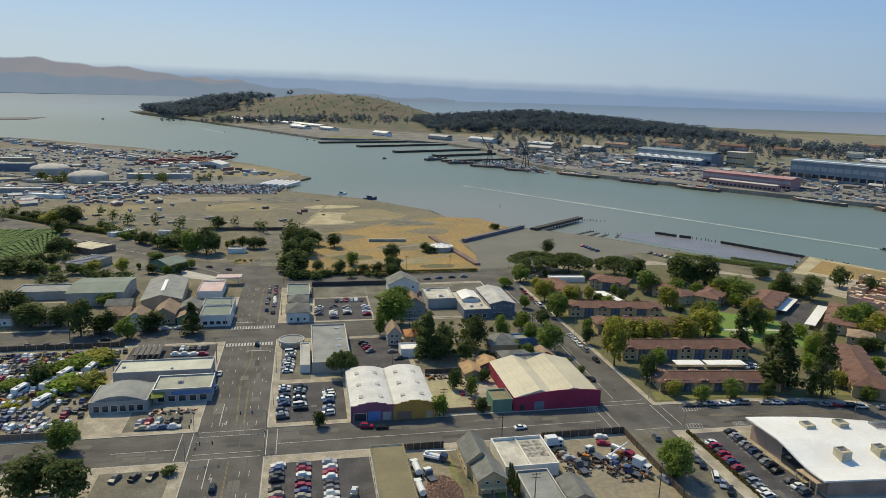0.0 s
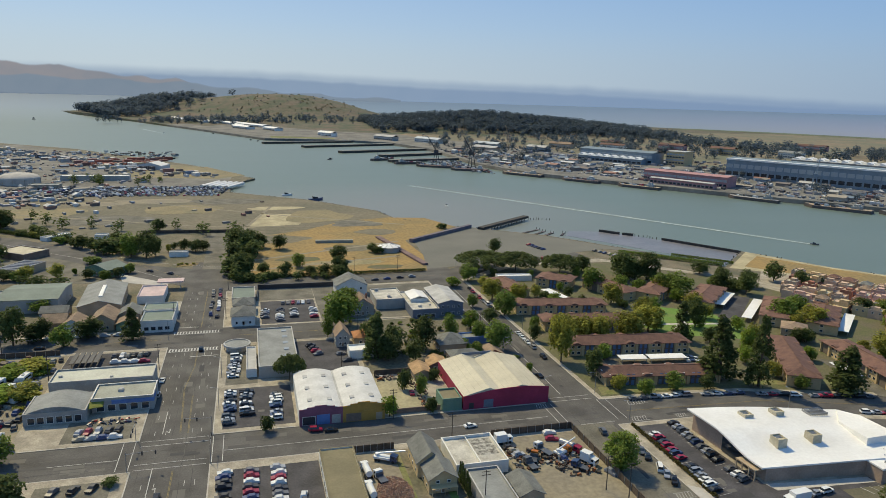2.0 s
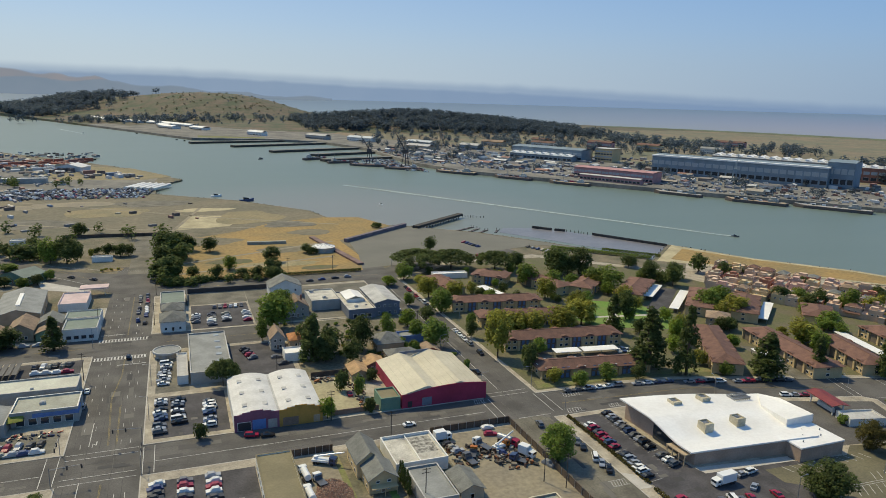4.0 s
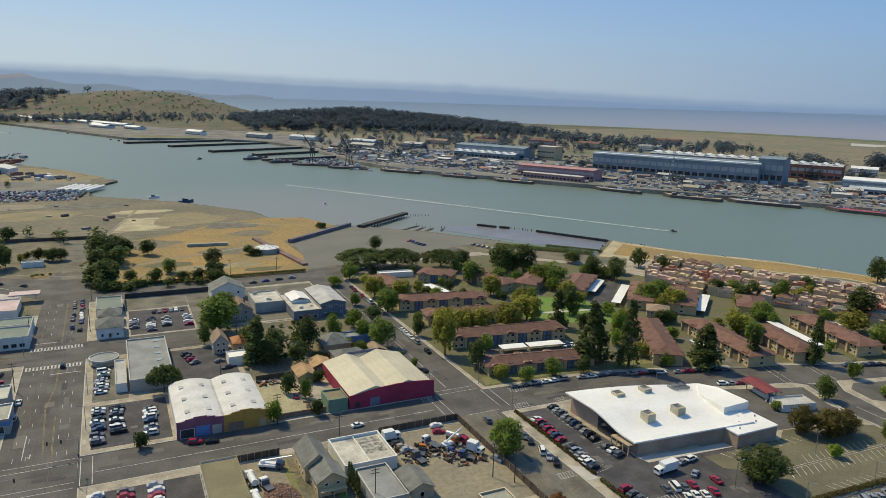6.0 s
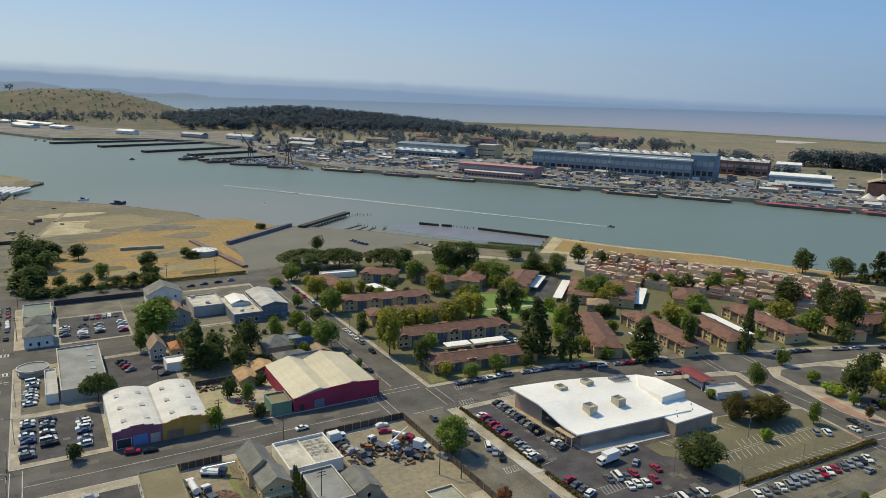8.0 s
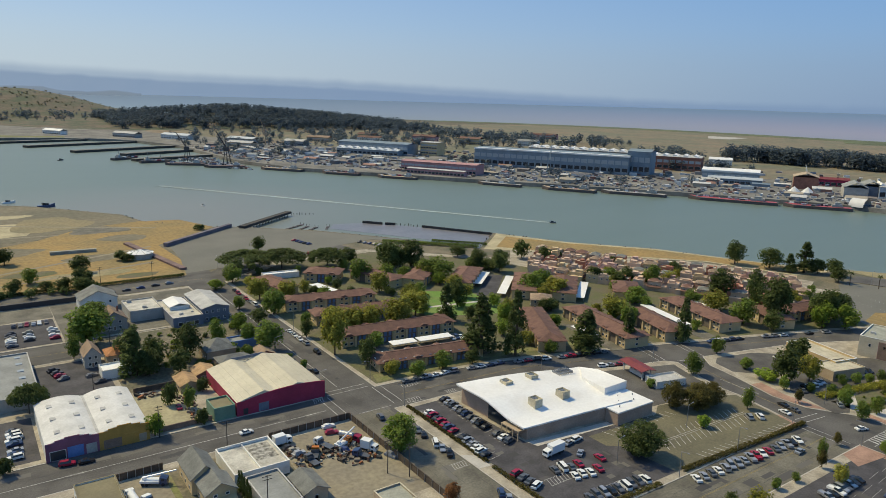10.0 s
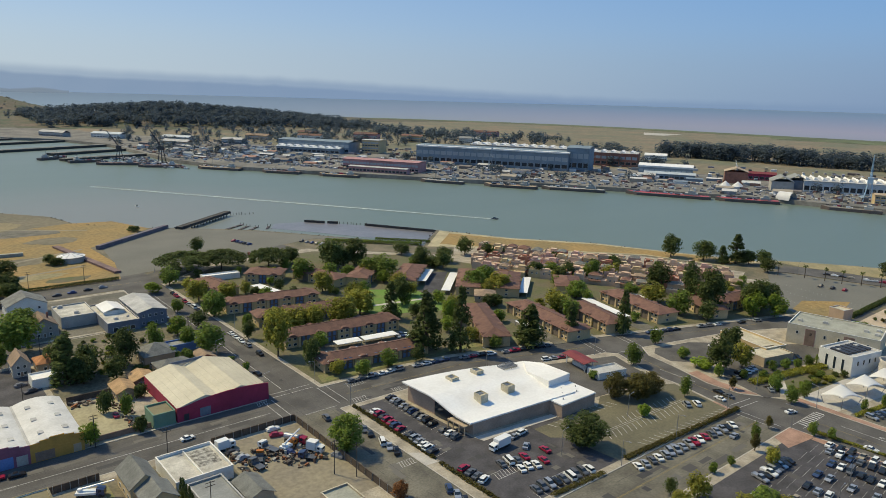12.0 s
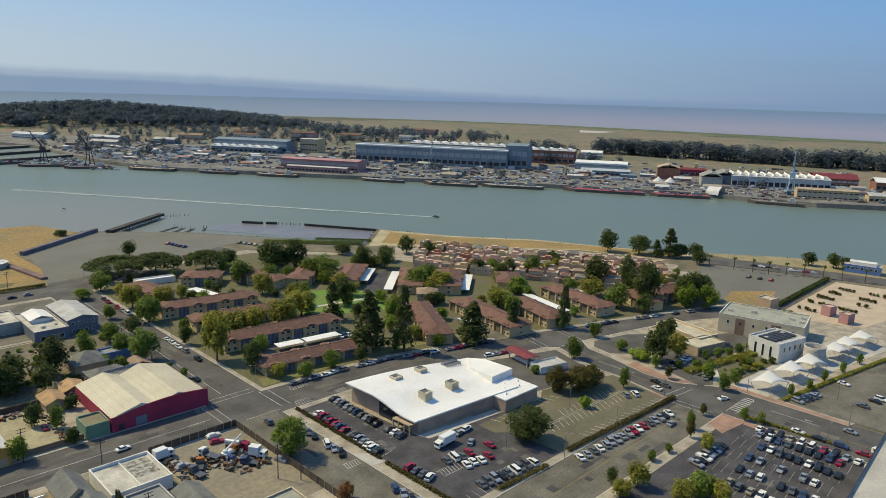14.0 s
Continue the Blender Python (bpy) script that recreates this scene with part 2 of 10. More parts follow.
skylight = plain("skylight_glass", (0.36, 0.39, 0.40), 0.25)
steel = plain("galvanised_steel", (0.30, 0.31, 0.32), 0.45, 0.6)
dark_metal = plain("dark_metal", (0.05, 0.05, 0.055), 0.5, 0.3)
olive_cloth = surface("olive_cloth", (0.20, 0.21, 0.03), 0.8, 3.0, 0.4, 0.15)
fabric = surface("white_fabric", (0.64, 0.63, 0.60), 0.7, 6.0, 0.6, 0.05)
rubber = plain("rubber", (0.02, 0.02, 0.02), 0.85)
bark = surface("bark", (0.10, 0.075, 0.05), 0.95, 1.5, 0.2, 0.3)
leaf_green = foliage("leaf_green", (0.20, 0.265, 0.05), (0.14, 0.195, 0.038))
leaf_olive = foliage("leaf_olive", (0.345, 0.33, 0.06), (0.235, 0.24, 0.045))
leaf_dark = foliage("leaf_dark", (0.118, 0.148, 0.042), (0.08, 0.108, 0.034))
leaf_lime = foliage("leaf_lime", (0.25, 0.33, 0.045), (0.15, 0.21, 0.035))
leaf_red = foliage("leaf_red", (0.22, 0.10, 0.04), (0.15, 0.075, 0.03))
leaf_weed = foliage("leaf_weed", (0.36, 0.34, 0.05), (0.25, 0.25, 0.045))
leaf_rust = foliage("leaf_rust", (0.155, 0.135, 0.038), (0.11, 0.092, 0.03))

# ---- building blocks ----


def box(bm, x0, y0, z0, x1, y1, z1):
    v = [bm.verts.new(p) for p in ((x0, y0, z0), (x1, y0, z0), (x1, y1, z0), (x0, y1, z0), (x0, y0, z1), (x1, y0, z1), (x1, y1, z1), (x0, y1, z1))]
    for f in ((3, 2, 1, 0), (4, 5, 6, 7), (0, 1, 5, 4), (1, 2, 6, 5), (2, 3, 7, 6), (3, 0, 4, 7)):
        bm.faces.new([v[i] for i in f])
    return v


def prism(bm, pts, z0, z1):
    """An upright block over a plan given anticlockwise; z1 may be a list of heights."""
    tops = z1 if isinstance(z1, (list, tuple)) else [z1] * len(pts)
    a = [bm.verts.new((p[0], p[1], z0)) for p in pts]
    b = [bm.verts.new((p[0], p[1], z)) for p, z in zip(pts, tops)]
    k = len(pts)
    for i in range(k):
        j = (i + 1) % k
        bm.faces.new((a[i], a[j], b[j], b[i]))
    bm.faces.new(a[::-1])
    bm.faces.new(b)


def tube(bm, p, q, r0, r1=None, sides=8):
    r1 = r0 if r1 is None else r1
    p, q = Vector(p), Vector(q)
    t = (q - p).to_track_quat("Z", "Y").to_matrix()
    rings = []
    for c, r in ((p, r0), (q, r1)):
        rings.append([bm.verts.new(c + t @ Vector((r * math.cos(i * math.tau / sides), r * math.sin(i * math.tau / sides), 0))) for i in range(sides)])
    for i in range(sides):
        j = (i + 1) % sides
        bm.faces.new((rings[0][i], rings[0][j], rings[1][j], rings[1][i]))
    bm.faces.new(rings[0][::-1])
    bm.faces.new(rings[1])


def part(name, bm, material, parent=None, label="", smooth=False):
    me = bpy.data.meshes.new(name)
    bm.to_mesh(me)
    bm.free()
    me.materials.append(material)
    if smooth:
        for f in me.polygons:
            f.use_smooth = True
    ob = new(name, me)
    if parent is not None:
        ob.parent = parent
    if label:
        ob["label"] = label
    return ob


def thing(name, m, label, category, group="", kind=""):
    ob = new(name)
    ob.empty_display_size = 0.5
    ob.matrix_world = m
    return tagged(ob, label, category, group, kind)


def sheet(name, pts, material, z, label, category, depth=0.6):
    """A flat piece of the setting: a plan anticlockwise, its top at z."""
    bm = bmesh.new()
    prism(bm, pts, z - depth, z)
    return tagged(part(name, bm, material), label, category, kind="structure")


def rect(x0, y0, x1, y1):
    return [(x0, y0), (x1, y0), (x1, y1), (x0, y1)]


def stripe(bm, p, q, w, z):
    """A painted line from p to q."""
    p, q = Vector((*p, 0)), Vector((*q, 0))
    d = (q - p).normalized()
    s = Vector((-d.y, d.x, 0)) * w / 2
    vs = [bm.verts.new((v.x, v.y, z)) for v in (p - s, q - s, q + s, p + s)]
    bm.faces.new(vs)


def dashes(bm, p, q, w, z, on=3.0, off=9.0):
    p, q = Vector(p), Vector(q)
    n = (q - p).length
    d = (q - p) / n
    s = 0.0
    while s < n:
        stripe(bm, p + d * s, p + d * min(s + on, n), w, z)
        s += on + off

# ---- water, land and distance ----


def make_water():
    """The strait and the bay: one sheet out to the horizon, which lifts a little far out, as the eye sees the last of it."""
    m = bpy.data.materials.new("bay_water")
    m.use_nodes = True
    n, l = m.node_tree.nodes, m.node_tree.links
    b = n["Principled BSDF"]
    b.inputs["Roughness"].default_value = 0.36
    b.inputs["Specular IOR Level"].default_value = 0.36
    co, a, f = n.new("ShaderNodeTexCoord"), n.new("ShaderNodeTexNoise"), n.new("ShaderNodeTexNoise")
    mp = n.new("ShaderNodeMapping")
    mp.inputs["Rotation"].default_value = (0, 0, radians(30))
    mp.inputs["Scale"].default_value = (1 / 260, 1 / 60, 1)
    a.inputs["Detail"].default_value = 4.0
    a.inputs["Scale"].default_value = 1.0
    f.inputs["Scale"].default_value, f.inputs["Detail"].default_value = 0.22, 4.0
    mix = n.new("ShaderNodeMix")
    mix.data_type = "RGBA"
    mix.inputs["A"].default_value, mix.inputs["B"].default_value = (0.122, 0.162, 0.124, 1), (0.150, 0.186, 0.146, 1)
    k = n.new("ShaderNodeBump")
    k.inputs["Strength"].default_value, k.inputs["Distance"].default_value = 0.16, 0.25
    l.new(co.outputs["Object"], mp.inputs["Vector"])
    l.new(mp.outputs[0], a.inputs["Vector"])
    l.new(co.outputs["Object"], f.inputs["Vector"])
    l.new(a.outputs["Fac"], mix.inputs["Factor"])
    # the wide shallow bay behind the island is stirred up pink with mud
    sx, mud, mm = n.new("ShaderNodeSeparateXYZ"), n.new("ShaderNodeMapRange"), n.new("ShaderNodeMix")
    mm.data_type = "RGBA"
    mud.inputs["From Min"].default_value, mud.inputs["From Max"].default_value = 1300.0, 3400.0
    mm.inputs["B"].default_value = (0.33, 0.275, 0.30, 1)
    l.new(co.outputs["Object"], sx.inputs[0])
    l.new(sx.outputs[0], mud.inputs["Value"])
    l.new(mud.outputs[0], mm.inputs["Factor"])
    # and so are the shallows off the near shore
    far, shoal, ms = n.new("ShaderNodeVectorMath"), n.new("ShaderNodeMapRange"), n.new("ShaderNodeMix")
    far.operation = "DISTANCE"
    far.inputs[1].default_value = (150, 660, -2)
    shoal.inputs["From Min"].default_value, shoal.inputs["From Max"].default_value = 60.0, 260.0
    shoal.inputs["To Min"].default_value, shoal.inputs["To Max"].default_value = 0.55, 0.0
    ms.data_type = "RGBA"
    ms.inputs["B"].default_value = (0.25, 0.225, 0.20, 1)
    l.new(co.outputs["Object"], far.inputs[0])
    l.new(far.outputs["Value"], shoal.inputs["Value"])
    l.new(shoal.outputs[0], ms.inputs["Factor"])
    # haze and sky sheen painted in: the open bay paler, bluer than the strait
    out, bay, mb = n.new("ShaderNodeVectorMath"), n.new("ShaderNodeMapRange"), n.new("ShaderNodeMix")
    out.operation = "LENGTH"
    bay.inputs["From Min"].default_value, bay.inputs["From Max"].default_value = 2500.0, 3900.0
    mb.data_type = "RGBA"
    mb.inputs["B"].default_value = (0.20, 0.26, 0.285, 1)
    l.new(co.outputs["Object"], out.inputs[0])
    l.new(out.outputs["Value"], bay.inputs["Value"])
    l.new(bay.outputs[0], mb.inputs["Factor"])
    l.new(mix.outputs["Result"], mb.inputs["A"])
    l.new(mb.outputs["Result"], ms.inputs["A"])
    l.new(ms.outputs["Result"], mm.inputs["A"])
    # farthest out the colour turns blue again, haze painted into the water
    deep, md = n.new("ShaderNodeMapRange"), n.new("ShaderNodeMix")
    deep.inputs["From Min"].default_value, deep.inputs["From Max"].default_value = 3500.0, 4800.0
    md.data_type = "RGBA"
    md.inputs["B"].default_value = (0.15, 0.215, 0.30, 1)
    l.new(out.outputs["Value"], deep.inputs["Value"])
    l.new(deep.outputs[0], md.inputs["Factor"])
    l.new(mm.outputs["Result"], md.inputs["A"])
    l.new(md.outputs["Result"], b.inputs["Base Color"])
    l.new(f.outputs["Fac"], k.inputs["Height"])
    l.new(k.outputs[0], b.inputs["Normal"])
    bm = bmesh.new()
    radii = [0, 300, 900, 1800, 2600, 3300, 3800, 4200, 4500, 4750, 4940]
    rings = []
    for r in radii:
        u = max(0.0, (r - 3000) / 1940)
        z = -2.0 + 86.0 * u * u
        rings.append([bm.verts.new((r * math.cos(i * math.tau / 96), r * math.sin(i * math.tau / 96), z)) for i in range(96)] if r else [bm.verts.new((0, 0, z))])
    for i in range(96):
        j = (i + 1) % 96
        bm.faces.new((rings[0][0], rings[1][i], rings[1][j]))
        for a_, b_ in zip(rings[1:], rings[2:]):
            bm.faces.new((a_[i], b_[i], b_[j], a_[j]))
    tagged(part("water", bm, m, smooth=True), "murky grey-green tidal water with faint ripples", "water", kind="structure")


make_water()

# the near shore, from the far tip of the town to the ferry quay, and round behind the camera
SHORE = [(-780, 1700), (-590, 1640), (-300, 1405), (-85, 1118), (-15, 980), (8, 938), (-22, 880), (-20, 808), (60, 745), (119, 668), (128, 626), (163, 580), (185, 570),
         (238, 526), (265, 489), (296, 446), (319, 404), (366, 447), (394, 390), (437, 340), (458, 293), (490, 232), (532, 186), (575, 120), (680, -60), (900, -500)]
_land = SHORE[::-1] + [(-1500, 1650), (-2600, 1200), (-3200, -600), (-2200, -2600), (500, -3000), (2000, -1600)]
sheet("ground", _land, town_ground, 0.0, "dusty grey-brown town ground sloping down to a low shore", "ground", 4.0)


def riprap():
    """Loose stones along the near shore."""
    rnd = random.Random(4)
    bm = bmesh.new()
    for (ax, ay), (bx, by) in zip(SHORE[3:-3], SHORE[4:-2]):
        n = int(math.hypot(bx - ax, by - ay) / 1.3)
        for i in range(n):
            u = rnd.random()
            r = rnd.uniform(0.4, 1.1)
            x, y, z = ax + (bx - ax) * u + rnd.gauss(0, 1.2), ay + (by - ay) * u + rnd.gauss(0, 1.2), rnd.uniform(-2.0, 0.0)
            m = Matrix.LocRotScale((x, y, z), Euler((rnd.random() * 3, rnd.random() * 3, 0)), (r, r * 0.8, r * 0.6))
            bmesh_ico(bm, m)
    tagged(part("shore_stones", bm, rock), "loose grey-brown stones along the water's edge", "stones", kind="stuff")


def bmesh_ico(bm, m):
    """A rough stone of eight faces."""
    v = [bm.verts.new(m @ Vector(p)) for p in ((1, 0, 0), (0, 1, 0), (-1, 0, 0), (0, -1, 0), (0, 0, 1), (0, 0, -1))]
    for i in range(4):
        bm.faces.new((v[i], v[(i + 1) % 4], v[4]))
        bm.faces.new((v[(i + 1) % 4], v[i], v[5]))


riprap()


def island_height(x, y):
    """The island across the strait: low dockland, a long wooded rise and a bare hill at its far end."""
    z = 3.0
    z += 98.0 * math.exp(-(((x - 165) / 360) ** 2 + ((y - 3080) / 420) ** 2) ** 1.3)
    z += 58.0 * math.exp(-(((x + 300) / 270) ** 2 + ((y - 3350) / 330) ** 2))
    z += 44.0 * math.exp(-(((x - 760) / 430) ** 2 + ((y - 2280) / 260) ** 2))
    z += 3.0 * noise.noise(Vector((x / 160, y / 160, 0))) * min(1.0, max(0.0, (z - 8) / 20))
    return z


DOCK_EDGE = [(-991, 3926), (-674, 3192), (-367, 2618), (-107, 2060), (40, 1730), (232, 1700), (322, 1612), (372, 1440), (372, 1110), (412, 976), (527, 815), (621, 690), (700, 590), (745, 525), (772, 478), (826, 385), (858, 262), (902, 203), (1010, 20), (1300, -500)]


def on_island(x, y, margin=8.0):
    """True well inside the dock edge."""
    for (ax, ay), (bx, by) in zip(DOCK_EDGE, DOCK_EDGE[1:]):
        if by <= y <= ay:
            return x > ax + (bx - ax) * (ay - y) / (ay - by) + margin
    return True


def make_island():
    """One sheet between the dock edge and the marsh on the far side, gridded along the dock edge."""
    dock = DOCK_EDGE
    back = [(-700, 3990), (-200, 4000), (350, 3700), (800, 3500), (1250, 3300), (1450, 3200), (1650, 3050), (1950, 2750), (2180, 2500), (2350, 2250), (2450, 2050), (2520, 1850), (2560, 1650), (2580, 1500), (2600, 1350), (2640, 1100), (2680, 850), (2720, 640), (2800, 300), (3000, -600)]
    bm = bmesh.new()
    cols = []
    n = 60
    dense = []
    for k in range(len(dock) - 1):
        for s in range(4):
            u = s / 4
            dense.append((tuple(dock[k][i] + (dock[k + 1][i] - dock[k][i]) * u for i in (0, 1)), tuple(back[k][i] + (back[k + 1][i] - back[k][i]) * u for i in (0, 1))))
    dense.append((dock[-1], back[-1]))
    for a, b in dense:
        col = [bm.verts.new((a[0] - 2, a[1] - 1, -6))]
        for i in range(n + 1):
            u = (i / n) ** 1.5
            x, y = a[0] + (b[0] - a[0]) * u, a[1] + (b[1] - a[1]) * u
            col.append(bm.verts.new((x, y, island_height(x, y) if i < n else -3.0)))
        cols.append(col)
    for a, b in zip(cols, cols[1:]):
        for i in range(n + 1):
            bm.faces.new((a[i], b[i], b[i + 1], a[i + 1]))
    bm.normal_update()
    me = bpy.data.meshes.new("island_ground")
    bm.to_mesh(me)
    bm.free()
    for m in (dock_ground, marsh, hill_grass):
        me.materials.append(m)
    for f in me.polygons:
        c = f.center
        d = c.x * 0.864 + c.y * 0.503          # distance inland, across the dock line
        f.material_index = 2 if c.z > 7 or c.y > 2350 else (0 if d < 1080 + 0.12 * c.y else 1)
        f.use_smooth = c.z > 4
    tagged(new("island_ground", me), "flat grey dockland running back to golden marsh and a bare green-brown hill", "ground", kind="structure")


make_island()
spit_green = surface("spit_green", (0.19, 0.18, 0.055), 0.95, 40.0, 5.0, 0.3, (0.13, 0.14, 0.055))
sheet("field", [(54, 1752), (120, 1741), (205, 1722), (216, 1917), (136, 1963), (56, 1862)], spit_green, 3.16, "yellow-green rough grass on a low spit", "field")
sheet("field", [(-95, 2060), (-25, 1910), (-6, 2059), (-89, 2228), (-140, 2170)], spit_green, 3.16, "yellow-green rough grass below a hill", "field")


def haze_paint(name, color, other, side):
    """Distance: a far range, the haze before it painted as glowing colour, its crest dissolving into the sky. side: its
    colour at right angles to the sun.
    """
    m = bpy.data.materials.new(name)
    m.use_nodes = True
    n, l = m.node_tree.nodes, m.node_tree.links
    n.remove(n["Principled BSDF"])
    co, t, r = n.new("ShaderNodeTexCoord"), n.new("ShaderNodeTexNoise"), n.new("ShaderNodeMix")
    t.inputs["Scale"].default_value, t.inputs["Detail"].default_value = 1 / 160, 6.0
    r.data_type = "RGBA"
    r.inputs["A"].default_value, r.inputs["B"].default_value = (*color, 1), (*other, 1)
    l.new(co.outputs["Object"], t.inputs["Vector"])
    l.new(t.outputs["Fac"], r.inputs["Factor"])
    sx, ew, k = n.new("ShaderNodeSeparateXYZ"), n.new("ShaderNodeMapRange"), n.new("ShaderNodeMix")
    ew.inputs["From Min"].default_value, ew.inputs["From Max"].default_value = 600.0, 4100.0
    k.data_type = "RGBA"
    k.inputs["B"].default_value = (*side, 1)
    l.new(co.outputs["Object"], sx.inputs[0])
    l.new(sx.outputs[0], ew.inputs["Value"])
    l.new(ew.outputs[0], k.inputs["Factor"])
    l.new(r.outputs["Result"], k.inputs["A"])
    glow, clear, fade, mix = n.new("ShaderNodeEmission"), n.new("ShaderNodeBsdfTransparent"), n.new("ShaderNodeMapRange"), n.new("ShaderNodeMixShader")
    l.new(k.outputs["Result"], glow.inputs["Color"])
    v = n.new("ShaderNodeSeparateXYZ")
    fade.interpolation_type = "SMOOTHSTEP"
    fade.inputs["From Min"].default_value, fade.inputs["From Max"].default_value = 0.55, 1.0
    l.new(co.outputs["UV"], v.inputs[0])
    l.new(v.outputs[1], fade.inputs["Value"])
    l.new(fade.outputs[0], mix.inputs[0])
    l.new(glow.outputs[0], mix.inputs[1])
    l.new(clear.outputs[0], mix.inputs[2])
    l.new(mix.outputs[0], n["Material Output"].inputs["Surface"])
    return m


def ridge(name, r, a0, a1, profile, material, label, seed, soft=18):
    """A far range of hills on an arc: profile(a) gives its height at the bearing a, clockwise from +y; soft: metres over which its crest fades."""
    bm = bmesh.new()
    uv = bm.loops.layers.uv.new("height")
    n = 240
    prev = None
    for i in range(n + 1):
        a = a0 + (a1 - a0) * i / n
        h = profile(a) + 9 * noise.noise(Vector((a * 0.7, seed, 0))) + 4 * noise.noise(Vector((a * 2.9, seed, 3)))
        s, c = math.sin(radians(a)), math.cos(radians(a))
        row = [(bm.verts.new((s * (r - 90), c * (r - 90), 40.0)), 0.0), (bm.verts.new((s * (r - 10), c * (r - 10), max(41.0, h - soft))), 0.55), (bm.verts.new((s * r, c * r, max(42.0, h + soft))), 1.0)]
        if prev:
            for k in range(2):
                f = bm.faces.new((prev[k][0], row[k][0], row[k + 1][0], prev[k + 1][0]))
                for lp, q in zip(f.loops, (prev[k], row[k], row[k + 1], prev[k + 1])):
                    lp[uv].uv = (i / n, q[1])
        prev = row
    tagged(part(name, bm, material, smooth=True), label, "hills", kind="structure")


def smooth_step(a, b, x):
    u = min(1.0, max(0.0, (x - a) / (b - a)))
    return u * u * (3 - 2 * u)


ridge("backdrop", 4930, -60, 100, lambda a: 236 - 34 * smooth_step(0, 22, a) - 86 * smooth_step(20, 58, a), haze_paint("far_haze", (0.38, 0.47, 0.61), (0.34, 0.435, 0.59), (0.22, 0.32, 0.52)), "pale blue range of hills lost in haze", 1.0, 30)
ridge("backdrop", 4890, -60, 72, lambda a: 200 - 40 * smooth_step(-2, 20, a) - 60 * smooth_step(18, 48, a) - 70 * smooth_step(44, 66, a), haze_paint("mid_haze", (0.27, 0.355, 0.515), (0.235, 0.325, 0.49), (0.20, 0.30, 0.51)), "range of hills beyond the bay, blue haze painted in", 4.0, 14)
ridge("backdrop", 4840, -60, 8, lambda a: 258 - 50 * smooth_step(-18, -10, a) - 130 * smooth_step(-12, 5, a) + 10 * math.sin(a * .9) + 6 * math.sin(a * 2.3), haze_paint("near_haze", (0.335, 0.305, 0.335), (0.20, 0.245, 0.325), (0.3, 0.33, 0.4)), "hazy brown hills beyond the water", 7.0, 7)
ridge("backdrop", 4790, -60, 12, lambda a: 176 - 20 * smooth_step(-20, -8, a) - 70 * smooth_step(-8, 11, a) + 9 * math.sin(a * 1.3 + 1), haze_paint("foot_haze", (0.235, 0.285, 0.375), (0.18, 0.24, 0.335), (0.3, 0.36, 0.46)), "foothills along the far shore, blue-grey haze painted in", 9.0, 7)
sheet("ground", [(-1000, 2480), (-890, 2540), (-900, 2760), (-1020, 2650)], dock_ground, -0.5, "low spit of works ground far along the shore", "ground", 3.0)

# ---- roads, blocks and fields ----
# the roadway: one asphalt bed under the blocks
ROAD = 0.03
KERB = 0.17
sheet("road", rect(-36, 60, -14, 470), asphalt, ROAD, "six-lane asphalt street with patched lanes", "road")
sheet("road", rect(104, 60, 125, 440), asphalt, ROAD + 0.004, "two-lane asphalt side street", "road")
sheet("road", rect(-200, 203, 128, 222), asphalt, ROAD + 0.008, "asphalt cross street with worn lane lines", "road")
sheet("road", [(120, 196), (190, 193), (222, 182), (262, 170), (297, 163), (345, 147), (420, 116), (420, 148), (352, 167), (297, 186), (272, 195), (222, 209), (205, 214), (185, 220), (120, 225)], asphalt, ROAD + 0.012, "asphalt street bending past low apartments", "road")
sheet("road", rect(-210, 309, 62, 332), asphalt, ROAD + 0.016, "asphalt cross street between workshops", "road")
sheet("road", rect(104.2, 100, 121.4, 203), old_asphalt, ROAD + 0.0065, "pale worn end of a two-lane side street", "road")
sheet("road", rect(60, 95, 262, 114), old_asphalt, ROAD + 0.02, "pale worn asphalt street with a yellow line", "road")
sheet("road", [(236, 20), (266, 20), (266, 124), (262, 180), (246, 184), (238, 140), (234, 96)], asphalt, ROAD + 0.024, "asphalt street past a plaza", "road")
sheet("road", [(-14, 398), (125, 403), (170, 440), (235, 447), (232, 462), (160, 458), (118, 421), (-36, 420)], asphalt, ROAD + 0.028, "asphalt road along the waterfront", "road")
sheet("road", [(-14, 398), (-14, 452), (-40, 454), (-70, 470), (-118, 530), (-185, 578), (-260, 650), (-420, 800), (-440, 770), (-240, 604), (-183, 546), (-112, 485), (-73, 443), (-36, 410)], asphalt, ROAD + 0.032, "wide asphalt road curving away from a junction", "road")
sheet("road", rect(-30, 450, -13, 572), old_asphalt, ROAD + 0.036, "short dead-end asphalt road to the field", "road")


def block(pts, label="pale concrete pavement with a kerb"):
    ob = sheet("pavement", pts, concrete, KERB, label, "pavement", 0.5)
    bm = bmesh.new()
    c = sum((Vector((*p, 0)) for p in pts), Vector()) / len(pts)
    for a, b in zip(pts, pts[1:] + pts[:1]):
        a, b = Vector((*a, 0)), Vector((*b, 0))
        d = (b - a).normalized()
        n = Vector((-d.y, d.x, 0))
        stripe(bm, (a + n * .2 + d * .2)[:2], (b + n * .2 - d * .2)[:2], .36, KERB + .02)
    k = part("kerb", bm, pale_concrete, ob, "pale worn concrete kerb")
    return ob


